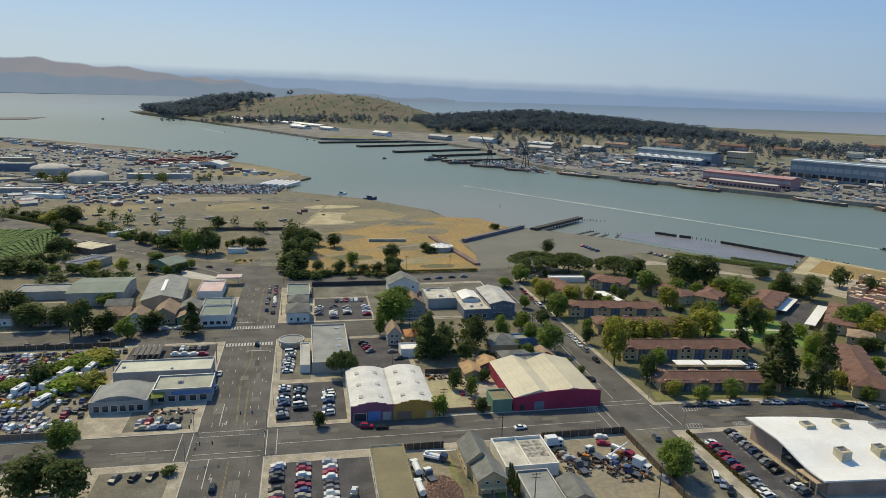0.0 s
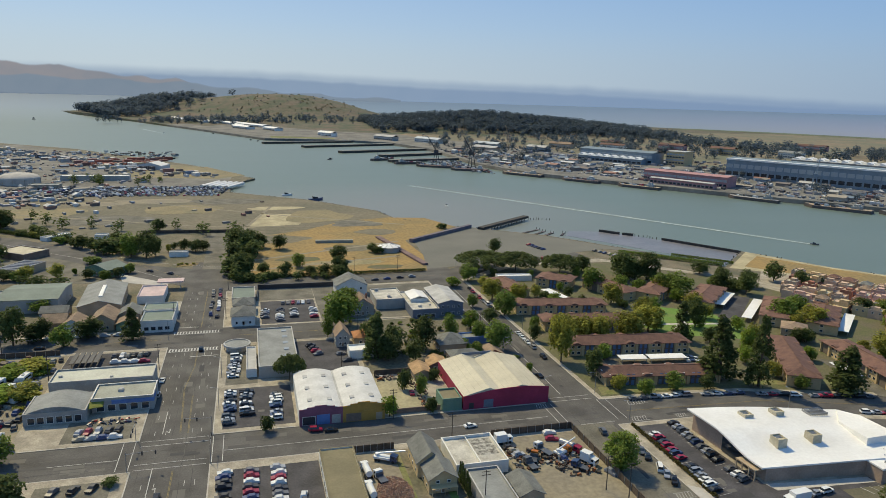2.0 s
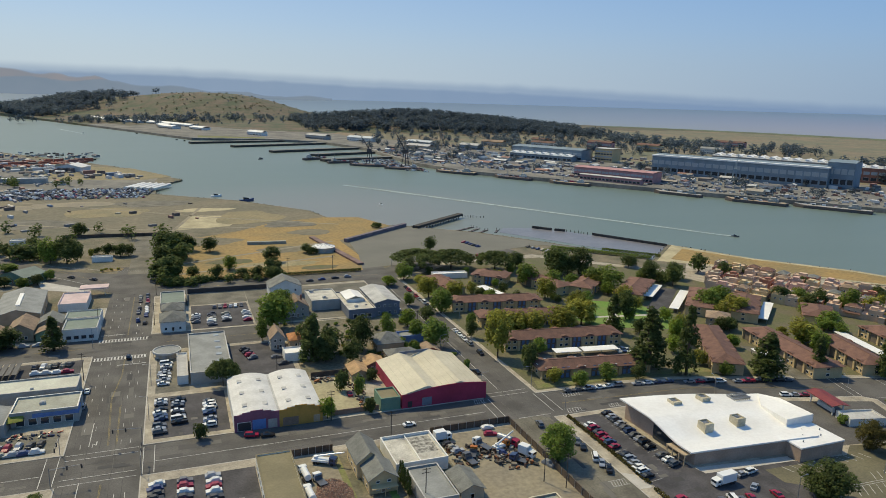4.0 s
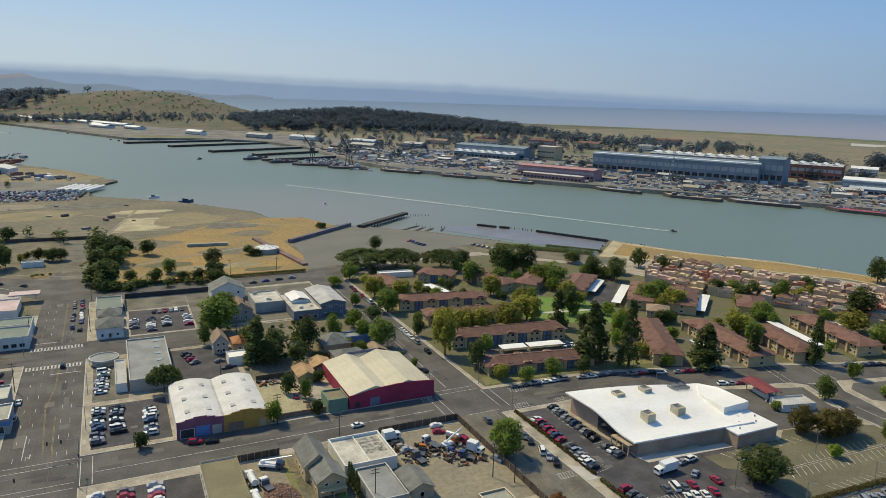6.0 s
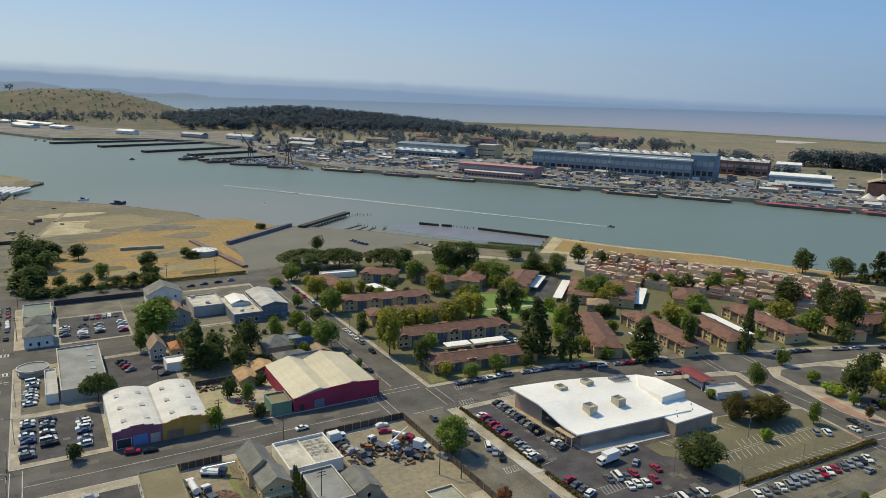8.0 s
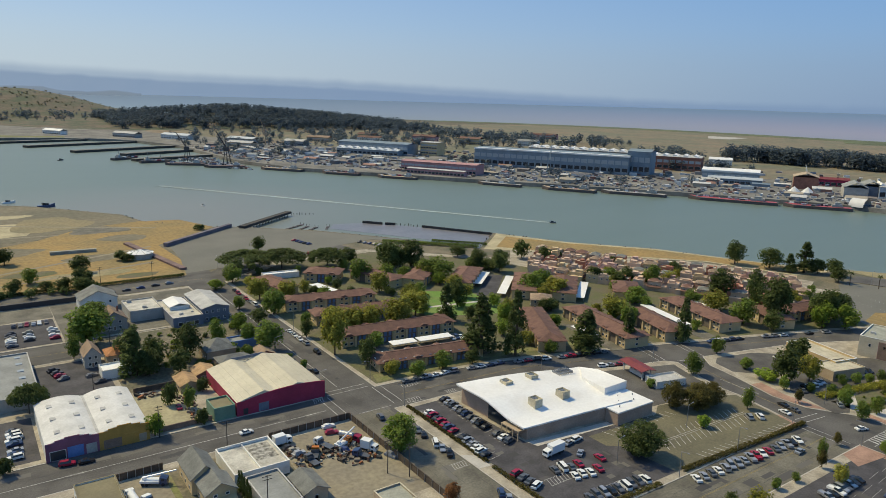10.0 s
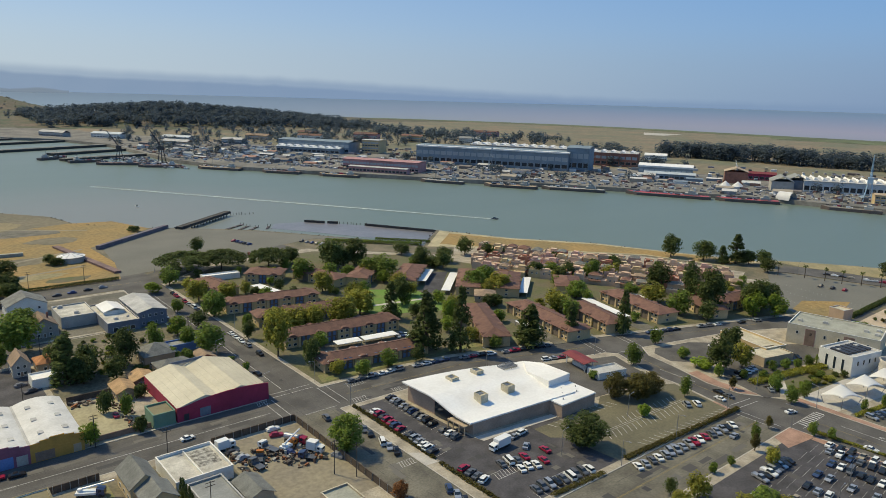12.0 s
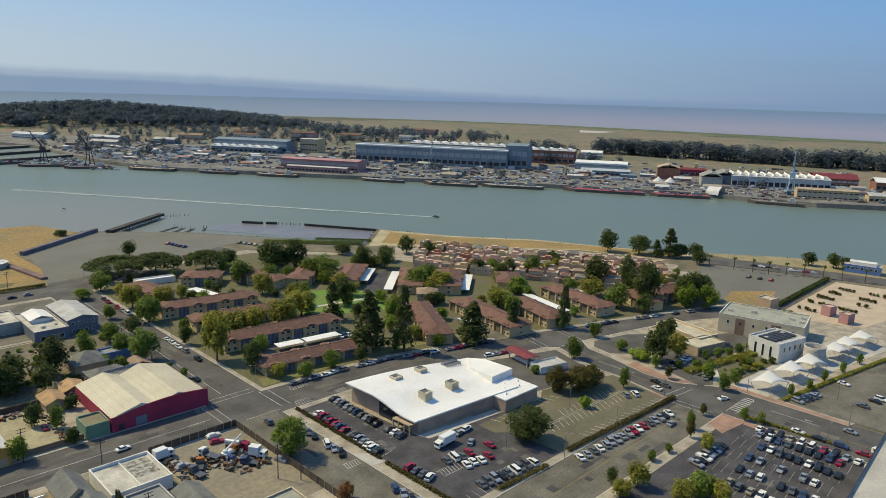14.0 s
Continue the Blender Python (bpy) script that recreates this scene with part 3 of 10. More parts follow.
block(rect(-190, 222, -36, 309))
block(rect(-190, 332, -36, 380))
block(rect(-190, 60, -36, 203))
block(rect(-14, 222, 104, 309))
block(rect(62, 309, 104, 331))
block([(-14, 332), (104, 332), (104, 400), (-14, 396)])
block(rect(-14, 114, 104, 203))
block([(121.6, 114), (237, 114), (242, 140), (242, 147), (244.5, 159.5), (250.5, 175.5), (246.5, 179.7), (222, 186), (190, 197), (160, 200), (121.6, 200.5)])
block([(125, 220.5), (165, 218.5), (185, 216), (205, 210), (222, 204.8), (250, 198), (272, 190.5), (297, 182.2), (345, 166.5), (400, 147), (440, 200), (330, 352), (240, 440), (170, 436), (125, 400)])
block([(264, 60), (470, 20), (440, 80), (400, 118), (345, 151), (316, 162.5), (297, 167), (266, 174), (259.5, 166), (257, 152), (252, 133), (253, 120), (264, 104)])
block(rect(125, -20, 240, 95))

LOT = KERB + 0.03


def lot(pts, material, label, z=LOT, name="lot"):
    return sheet(name, pts, material, z, label, "lot", 0.3)


lot(rect(-11, 225, 13, 258), lot_asphalt, "dark asphalt car lot")
lot(rect(-11, 262, 1, 305), old_asphalt, "worn asphalt lot beside a grey workshop")
lot(rect(18, 266, 42, 306), lot_asphalt, "small asphalt car park")
lot(rect(4, 334, 32, 372), lot_asphalt, "asphalt car park behind old houses")
lot(rect(3, 374, 32.8, 396), old_asphalt, "empty walled asphalt court")
lot(rect(44, 226, 63, 258), pale_dirt, "dry dirt yard strewn with scrap")
lot(rect(44, 262, 103, 330), town_ground, "back gardens and bare yards")
lot(rect(33, 334, 103, 396), old_asphalt, "asphalt yards between workshops")
lot(rect(-11, 160, 18, 198), lot_asphalt, "dark asphalt car lot by the corner")
lot(rect(29, 160, 43, 199), dirt, "dirt truck yard")
lot(rect(43, 150, 75, 199), town_ground, "yard with houses")
lot(rect(75, 150, 104, 199), dirt, "bare dirt salvage yard")
lot(rect(-60, 225, -39, 240), old_asphalt, "asphalt forecourt of a motor workshop")
lot(rect(-188, 225, -74.3, 306), dirt, "dirt vehicle yard with weeds")
lot(rect(-74, 278, -39, 306), lot_asphalt, "asphalt lot behind a workshop")
lot(rect(-190, 334, -40, 379), town_ground, "gardens and yards of a row of houses")
lot(rect(-60, 165, -40, 199), old_asphalt, "asphalt forecourt at the corner")
lot([(127, 117), (204, 117), (204, 146), (180, 148.5), (180, 151.8), (145.2, 155.5), (142.6, 192), (144, 197.5), (127, 197.5)], lot_asphalt, "dark asphalt supermarket car park")
lot([(145.6, 155.4), (179.6, 151.9), (179.8, 148.9), (146.6, 151.6)], pale_concrete, "pale concrete walk along a supermarket wall", LOT + 0.03, "path")
lot([(172, 117), (235.8, 116), (238.4, 128), (240.6, 141), (233, 145.5), (206, 151), (199.5, 146.6), (180, 146.8), (166, 147.6), (166, 140), (170, 137)], faded_asphalt, "half-empty faded asphalt car park", LOT + 0.02)
lot([(201, 152), (232, 148), (239.5, 149), (241.5, 160), (246.5, 174.5), (222, 182.5), (206, 188), (201, 189)], asphalt, "asphalt filling-station forecourt")
lot([(121.8, 160.4), (125.6, 157.6), (126.2, 150.2), (121.8, 150.6)], pale_concrete, "pale concrete driveway apron", KERB + .03, "path")
lot(rect(150, 30, 238, 91), lot_asphalt, "crowded dark asphalt car park")
lot([(281, 115.8), (302, 117.6), (320, 116), (314, 100), (301, 101.5), (271, 104), (265, 106)], garden, "planted bank between a car park and a plaza", LOT + .02, "garden")
lot([(268, 40), (350, 20), (362, 68), (268, 86)], old_asphalt, "asphalt car park beside a plaza")
lot([(266, 90), (368, 72), (372, 92), (300, 108), (267, 118)], pale_concrete, "pale concrete transit plaza", LOT, "plaza")
lot([(263, 132), (257.5, 112), (263, 109), (281, 117.5), (303, 119), (320, 118), (338, 121), (331, 133), (310, 146), (288, 147)], asphalt, "asphalt car park between low offices")
lot([(261.5, 156), (269, 149), (279, 143), (299, 158), (290, 165), (270, 169.5), (264, 166)], asphalt, "small asphalt car park behind trees")
lot([(377, 150), (384, 136.5), (487, 140), (480, 168), (470, 202), (456, 208), (404, 178), (387, 164)], quay_asphalt, "large car park by the water with a strip of dry grass")
lot([(410, 165.4), (388.5, 161), (383.5, 150.5), (387, 138), (432, 147.5)], golden_grass, "strip of dry golden grass in a car park", LOT + .03, "field")
lot([(379, 129), (394, 90), (500, 70), (487, 131)], pale_square, "pale civic square with rows of small planters", LOT + 0.03, "plaza")
lot([(186, 302), (194, 283), (226, 270), (240, 276), (238, 312), (206, 330)], lawn_green, "mown green lawn between apartments", LOT, "lawn")
lot([(200, 287), (203, 286), (230, 312), (227, 314)], pale_concrete, "pale path across a lawn", LOT + .02, "path")
lot([(190, 300), (191, 297.5), (238, 290), (238, 292.5)], pale_concrete, "pale path across a lawn", LOT + .028, "path")
lot([(127, 222.7), (165, 221), (187, 218.5), (207, 212.5), (224, 207.3), (252, 200.5), (274, 193), (299, 184.7), (347, 169), (397, 150), (425, 200), (326, 345), (240, 430), (172, 428), (127, 396)], garden, "gardens and drives between apartment houses", LOT - 0.015)
lot([(305, 353), (331, 274), (386, 195), (449, 220), (431, 290), (335, 388)], concrete, "lanes between stucco town houses")
lot([(319, 400), (340, 382), (436, 290), (455, 235), (492, 228), (460, 291), (439, 338), (396, 388), (367, 444)], pale_patch, "pale sandy path round a grassy bank", 0.1, "path")
lot([(333, 402), (345, 386), (438, 292), (457, 240), (487, 232), (457, 290), (435, 335), (393, 384), (366, 430)], golden_grass, "golden dry grass on a bank along the water", 0.14, "field")
lot([(-300, 700), (-250, 645), (-118, 535), (-30, 575), (75, 580), (163, 578), (126, 624), (117, 664), (60, 740), (-20, 800), (-150, 790)], sand_field, "wide bare sandy field with dry grass", 0.04, "field")
lot([(-12, 424), (110, 426), (118, 470), (116, 522), (172, 574), (156, 621), (122, 627), (79, 612), (45, 576), (-12, 540)], golden_grass, "golden dry grass field", 0.08, "field")
lot([(110, 430), (168, 440), (235, 463), (262, 470), (293, 447), (262, 488), (236, 523), (186, 567), (122, 516), (118, 470)], quay_asphalt, "large old asphalt car park on the waterfront", 0.07)
lot([(-77.5, 446), (-72, 425), (-51.5, 415.2), (-44, 421), (-47.8, 427), (-68, 452)], pale_concrete, "pale concrete forecourt at a junction", 0.06)
lot([(-160, 432), (-84, 426), (-80.6, 446), (-86, 456), (-103.6, 480), (-129, 500), (-158, 492)], old_asphalt, "dusty asphalt yards beside the wide road", 0.05)
lot([(-46, 459), (-34, 462), (-33, 467), (-45, 467)], golden_grass, "mown grass island beside a junction", 0.16, "field")
for _p, _m, _t in (([(2512, 1204), (2302, 1094), (2330, 812), (2566, 608), (2640, 660), (2540, 950)], marsh_green, "green strip of tidal marsh"), ([(2168, 1492), (2016, 1386), (2050, 1330), (2210, 1366)], pale_concrete, "pale dried pool on the marsh")):
    lot(_p, _m, _t, 3.36 + .04 * len(_t) % .31, "field")
_back = [(1950, 2750), (2180, 2500), (2350, 2250), (2450, 2050), (2520, 1850), (2560, 1650), (2580, 1500), (2600, 1350), (2640, 1100), (2680, 850), (2720, 640)]
for (_ax, _ay), (_bx, _by) in zip(_back, _back[1:]):
    lot([(_ax - 190, _ay - 60), (_bx - 190, _by - 60), (_bx - 40, _by - 10), (_ax - 40, _ay - 10)], marsh_green, "green edge of the tidal marsh", 3.32, "field")


def bare_patch(cx, cy, rx, ry, material, label, z, seed):
    """An uneven worn patch in a field."""
    rnd = random.Random(seed)
    k = [rnd.uniform(.65, 1.15) for _ in range(26)]
    pts = []
    for i in range(26):
        r = (k[i - 1] + k[i] + k[(i + 1) % 26]) / 3
        a = math.tau * i / 26
        pts.append((cx + rx * r * math.cos(a), cy + ry * r * math.sin(a)))
    lot(pts, material, label, z, "field")


for _i, (_x, _y, _rx, _ry, _m) in enumerate(((-120, 640, 45, 25, old_asphalt), (-60, 690, 40, 30, straw), (60, 640, 30, 40, straw), (-20, 740, 40, 22, old_asphalt), (90, 600, 26, 16, old_asphalt), (-180, 680, 40, 30, straw), (20, 540, 26, 16, sand_field), (70, 500, 22, 12, sand_field), (60, 455, 30, 9, bank_grass),
                                             (100, 560, 20, 14, sand_field), (-90, 745, 40, 18, dirt), (25, 690, 30, 12, pale_patch), (-140, 730, 30, 16, dirt), (30, 470, 16, 8, garden), (85, 440, 14, 6, garden))):
    bare_patch(_x, _y, _rx, _ry, _m, "uneven worn patch of a dry field", .105 + .004 * (_i % 5), _i)
for _p, _q in (((-250, 700), (-40, 600)), ((-40, 600), (60, 590)), ((-150, 770), (40, 640)), ((40, 640), (130, 590)), ((-10, 560), (20, 700)), ((0, 470), (110, 520)), ((-10, 440), (100, 470))):
    _t = bmesh.new()
    stripe(_t, _p, _q, 3.0, .14)
    tagged(part("track", _t, dirt), "pale dirt track across a field", "track", kind="structure")
lot([(-2, 590), (40, 600), (58, 650), (10, 660)], pale_patch, "pale sandy patch", 0.09, "field")
lot([(-240, 592), (-192, 566), (-167, 466), (-260, 440), (-320, 560)], vine_green, "rows of green vines on a slope", 0.06, "field")
lot([(-420, 1500), (-100, 1100), (-20, 970), (-30, 840), (-20, 812), (-150, 792), (-300, 702), (-420, 805), (-700, 1200)], dock_ground, "grey storage yards and works ground", 0.05)
lot([(-200, 1160), (-60, 1085), (-5, 975), (-40, 935), (-150, 960)], straw, "dry grass point by the water", 0.07, "field")

wet_mud = surface("wet_mud", (0.20, 0.185, 0.19), 0.35, 18.0, 2.5, 0.25, (0.15, 0.15, 0.155), spec=0.6)
sheet("ground", [(258, 534), (280, 501), (316, 441), (322, 412), (350, 432), (366, 449), (331, 505), (318, 524), (297, 546), (270, 552)], wet_mud, -1.93, "flat of wet grey mud inside an old breakwater", "mud flat", .4)
for _pts in ([(264.4, 60), (266.5, 60), (268, 104.6), (264.4, 105)], [(253.6, 120.4), (258, 115), (258.4, 122), (257.6, 131), (261, 143), (255.6, 144), (252.6, 133)], [(226, 114.4), (236.8, 114.4), (238.4, 122), (236.5, 123), (235.8, 116.2)], [(224, 88), (239.5, 86), (239.5, 94.6), (228, 94.6)], [(236, 60), (239.6, 60), (239.6, 86), (236.5, 86)]):
    sheet("pavement", _pts, brick_paving, KERB + 0.045, "salmon brick-paved pavement", "pavement", 0.2)
sheet("road", [(466, 208), (473, 203), (483, 169), (492, 140), (503, 105), (514, 40), (534, 40), (523, 108), (513, 145), (506, 178), (497, 204), (490, 213)], asphalt, KERB + 0.09, "palm-lined asphalt road along the waterfront", "road")
lot([(386, 150), (389, 132), (418, 135), (412, 165)], sand_field, "strip of dry grass at the edge of a car park", LOT + 0.02, "field")
lot([(499, 205), (508, 178), (515, 145), (525, 108), (536, 40), (620, -40), (576, 118), (536, 184), (500, 230)], bank_grass, "dry grass and sand beside the water", 0.12, "field")

# ---- buildings ----


SPLIT = True          # windows close by get a frame and a pane of their own


def opening(parent, side, w, d, u, z0, z1, width, name="window", material=None, frame_mat=None, deep=0.06):
    """A window or door on one side (s, n, w, e) of a w x d building, centred at u along it: a frame with a pane set in it."""
    hw = width / 2
    t = 0.14 if width > 1.0 else 0.08

    def put(nm, mat, a, z_a, b, z_b, out, par):
        bm = bmesh.new()
        if side in "sn":
            s = -1 if side == "s" else 1
            y0, y1 = sorted((s * (d / 2 - 0.2), s * (d / 2 + out)))
            box(bm, a, y0, z_a, b, y1, z_b)
        else:
            s = -1 if side == "w" else 1
            x0, x1 = sorted((s * (w / 2 - 0.2), s * (w / 2 + out)))
            box(bm, x0, a, z_a, x1, b, z_b)
        return part(nm, bm, mat, par)
    if not SPLIT:
        bm = bmesh.new()
        for k, (a, z_a, b, z_b, out) in enumerate(((u - hw, z0, u + hw, z1, deep), (u - hw + t, z0 + t, u + hw - t, z1 - t, deep + 0.03))):
            s = -1 if side in "sw" else 1
            e0, e1 = sorted((s * ((d if side in "sn" else w) / 2 - 0.2), s * ((d if side in "sn" else w) / 2 + out)))
            n0 = len(bm.faces)
            box(bm, a, e0, z_a, b, e1, z_b) if side in "sn" else box(bm, e0, a, z_a, e1, b, z_b)
            bm.faces.ensure_lookup_table()
            for f in bm.faces[n0:]:
                f.material_index = k
        ob = part(name, bm, frame_mat or white_wall, parent)
        ob.data.materials.append(material or glass)
        return ob
    fr = put(name, frame_mat or white_wall, u - hw, z0, u + hw, z1, deep, parent)
    put("pane" if name == "window" else "leaf", material or glass, u - hw + t, z0 + t, u + hw - t, z1 - t, deep + 0.03, fr)
    return fr


def row_of(parent, side, w, d, n, z0, z1, width, margin=1.5, name="window", material=None, frame_mat=None):
    span = (w if side in "sn" else d) - 2 * margin
    for i in range(n):
        opening(parent, side, w, d, -span / 2 + span * (i + 0.5) / n, z0, z1, width, name, material, frame_mat)


def flat_building(name, label, category, cx, cy, w, d, h, wall, roof, rot=0, parapet=0.5, coping=None, z=KERB, vents=0, seed=0, skylights=0):
    """Walls with a parapet round a roof deck set below its rim, and plant on the deck."""
    ob = thing(name, pose(cx, cy, z, 0, 0, rot), label, category)
    t = 0.3
    bm = bmesh.new()
    box(bm, -w / 2, -d / 2, -0.3, w / 2, -d / 2 + t, h)
    box(bm, -w / 2, d / 2 - t, -0.3, w / 2, d / 2, h)
    box(bm, -w / 2, -d / 2 + t, -0.3, -w / 2 + t, d / 2 - t, h)
    box(bm, w / 2 - t, -d / 2 + t, -0.3, w / 2, d / 2 - t, h)
    part("wall", bm, wall, ob)
    bm = bmesh.new()
    box(bm, -w / 2 + t, -d / 2 + t, h - parapet - 0.3, w / 2 - t, d / 2 - t, h - parapet)
    part("roof", bm, roof, ob)
    bm = bmesh.new()
    for x0, y0, x1, y1 in ((-w / 2 - .06, -d / 2 - .06, w / 2 + .06, -d / 2 + t + .05), (-w / 2 - .06, d / 2 - t - .05, w / 2 + .06, d / 2 + .06), (-w / 2 - .06, -d / 2 + t + .05, -w / 2 + t + .05, d / 2 - t - .05), (w / 2 - t - .05, -d / 2 + t + .05, w / 2 + .06, d / 2 - t - .05)):
        box(bm, x0, y0, h, x1, y1, h + 0.09)
    part("coping", bm, coping or light_roof, ob)
    rnd = random.Random(seed + int(cx * 7 + cy * 3))
    for i in range(vents):
        x, y = rnd.uniform(-w / 2 + 2, w / 2 - 2), rnd.uniform(-d / 2 + 2, d / 2 - 2)
        s = rnd.uniform(0.5, 1.1)
        bm = bmesh.new()
        box(bm, x - s, y - s * .8, h - parapet, x + s, y + s * .8, h - parapet + s)
        box(bm, x - s * .7, y - s * .5, h - parapet + s, x + s * .7, y + s * .5, h - parapet + s * 1.15)
        part("roof_unit", bm, light_roof, ob)
    for i in range(skylights):
        y = -d / 2 + d * (i + 0.5) / skylights
        bm = bmesh.new()
        box(bm, w * .18, y - 1.0, h - parapet, w * .18 + 2.2, y + 1.0, h - parapet + .25)
        part("skylight", bm, skylight, ob)
    return ob


def roof_gable(bm, w, d, h, rise, eave=0.5, axis="y", thick=0.18):
    """A saddle roof of two slabs whose ridge runs along axis."""
    a, b = (w, d) if axis == "y" else (d, w)
    def P(u, v, z):
        return (u, v, z) if axis == "y" else (v, u, z)
    hb = b / 2 + eave
    drop = rise * eave / (a / 2)
    for s in (-1, 1):
        lo = [P(s * (a / 2 + eave), -hb, h - drop), P(s * (a / 2 + eave), hb, h - drop), P(0, hb, h + rise), P(0, -hb, h + rise)]
        va = [bm.verts.new(p) for p in lo]
        vb = [bm.verts.new((p[0], p[1], p[2] + thick)) for p in lo]
        bm.faces.new(va)
        bm.faces.new(vb[::-1])
        for i in range(4):
            j = (i + 1) % 4
            bm.faces.new((va[i], vb[i], vb[j], va[j]))
    bmesh.ops.recalc_face_normals(bm, faces=bm.faces)


def roof_hip(bm, w, d, h, rise, eave=0.6, flat=0.0, thick=0.15):
    """A hipped roof; flat: how far the top is cut off level (0 to 1)."""
    hw, hd = w / 2 + eave, d / 2 + eave
    ins = min(hw, hd) * (1 - flat)
    base = [(-hw, -hd), (hw, -hd), (hw, hd), (-hw, hd)]
    tw, td = max(hw - ins, 0.05), max(hd - ins, 0.05)
    top = [(-tw, -td), (tw, -td), (tw, td), (-tw, td)]
    a = [bm.verts.new((x, y, h)) for x, y in base]
    b = [bm.verts.new((x, y, h + thick)) for x, y in base]
    c = [bm.verts.new((x, y, h + thick + rise)) for x, y in top]
    bm.faces.new(a[::-1])
    bm.faces.new(c)
    for i in range(4):
        j = (i + 1) % 4
        bm.faces.new((a[i], a[j], b[j], b[i]))
        bm.faces.new((b[i], b[j], c[j], c[i]))


def pitched_building(name, label, category, cx, cy, w, d, h, rise, wall, roof, rot=0, axis="y", hip=False, windows=(2, 3), floors=1, z=KERB, eave=0.5, chimney=False, porch=False):
    """Walls that run up into the gables, a saddle or hipped roof with eaves, and windows on all sides."""
    ob = thing(name, pose(cx, cy, z, 0, 0, rot), label, category)
    bm = bmesh.new()
    box(bm, -w / 2, -d / 2, -0.3, w / 2, d / 2, h)
    if not hip:
        for s in (-1, 1):
            if axis == "y":
                y = s * d / 2
                pts = [(-w / 2, y, h), (w / 2, y, h), (0, y, h + rise)]
                off = Vector((0, -s * 0.3, 0))
            else:
                x = s * w / 2
                pts = [(x, -d / 2, h), (x, d / 2, h), (x, 0, h + rise)]
                off = Vector((-s * 0.3, 0, 0))
            va = [bm.verts.new(p) for p in pts]
            vb = [bm.verts.new(Vector(p) + off) for p in pts]
            bm.faces.new(va)
            bm.faces.new(vb[::-1])
            for i in range(3):
                j = (i + 1) % 3
                bm.faces.new((va[i], vb[i], vb[j], va[j]))
        bmesh.ops.recalc_face_normals(bm, faces=bm.faces)
    part("wall", bm, wall, ob)
    bm = bmesh.new()
    if hip:
        roof_hip(bm, w, d, h, rise, eave)
    else:
        roof_gable(bm, w, d, h, rise, eave, axis)
    part("roof", bm, roof, ob)
    fh = h / floors
    for fl in range(floors):
        for side, n in (("s", windows[0]), ("n", windows[0]), ("w", windows[1]), ("e", windows[1])):
            if n:
                row_of(ob, side, w, d, n, fl * fh + 0.9, fl * fh + min(2.3, fh - 0.4), 1.2, 0.8)
    if windows[0]:
        opening(ob, "s", w, d, 0, 0.1, 2.2, 1.1, "door", brown_wall)
    if chimney:
        bm = bmesh.new()
        box(bm, w * .2, -0.4, h, w * .2 + .8, 0.4, h + rise + 0.9)
        part("chimney", bm, brick_wall, ob)
    if porch:
        bm = bmesh.new()
        box(bm, -w / 2 + .3, -d / 2 - 2.2, 2.5, w / 2 - .3, -d / 2, 2.7)
        for x in (-w / 2 + .5, 0, w / 2 - .5):
            box(bm, x - .08, -d / 2 - 2.1, -.2, x + .08, -d / 2 - 1.94, 2.5)
        part("porch", bm, wall, ob)
    return ob


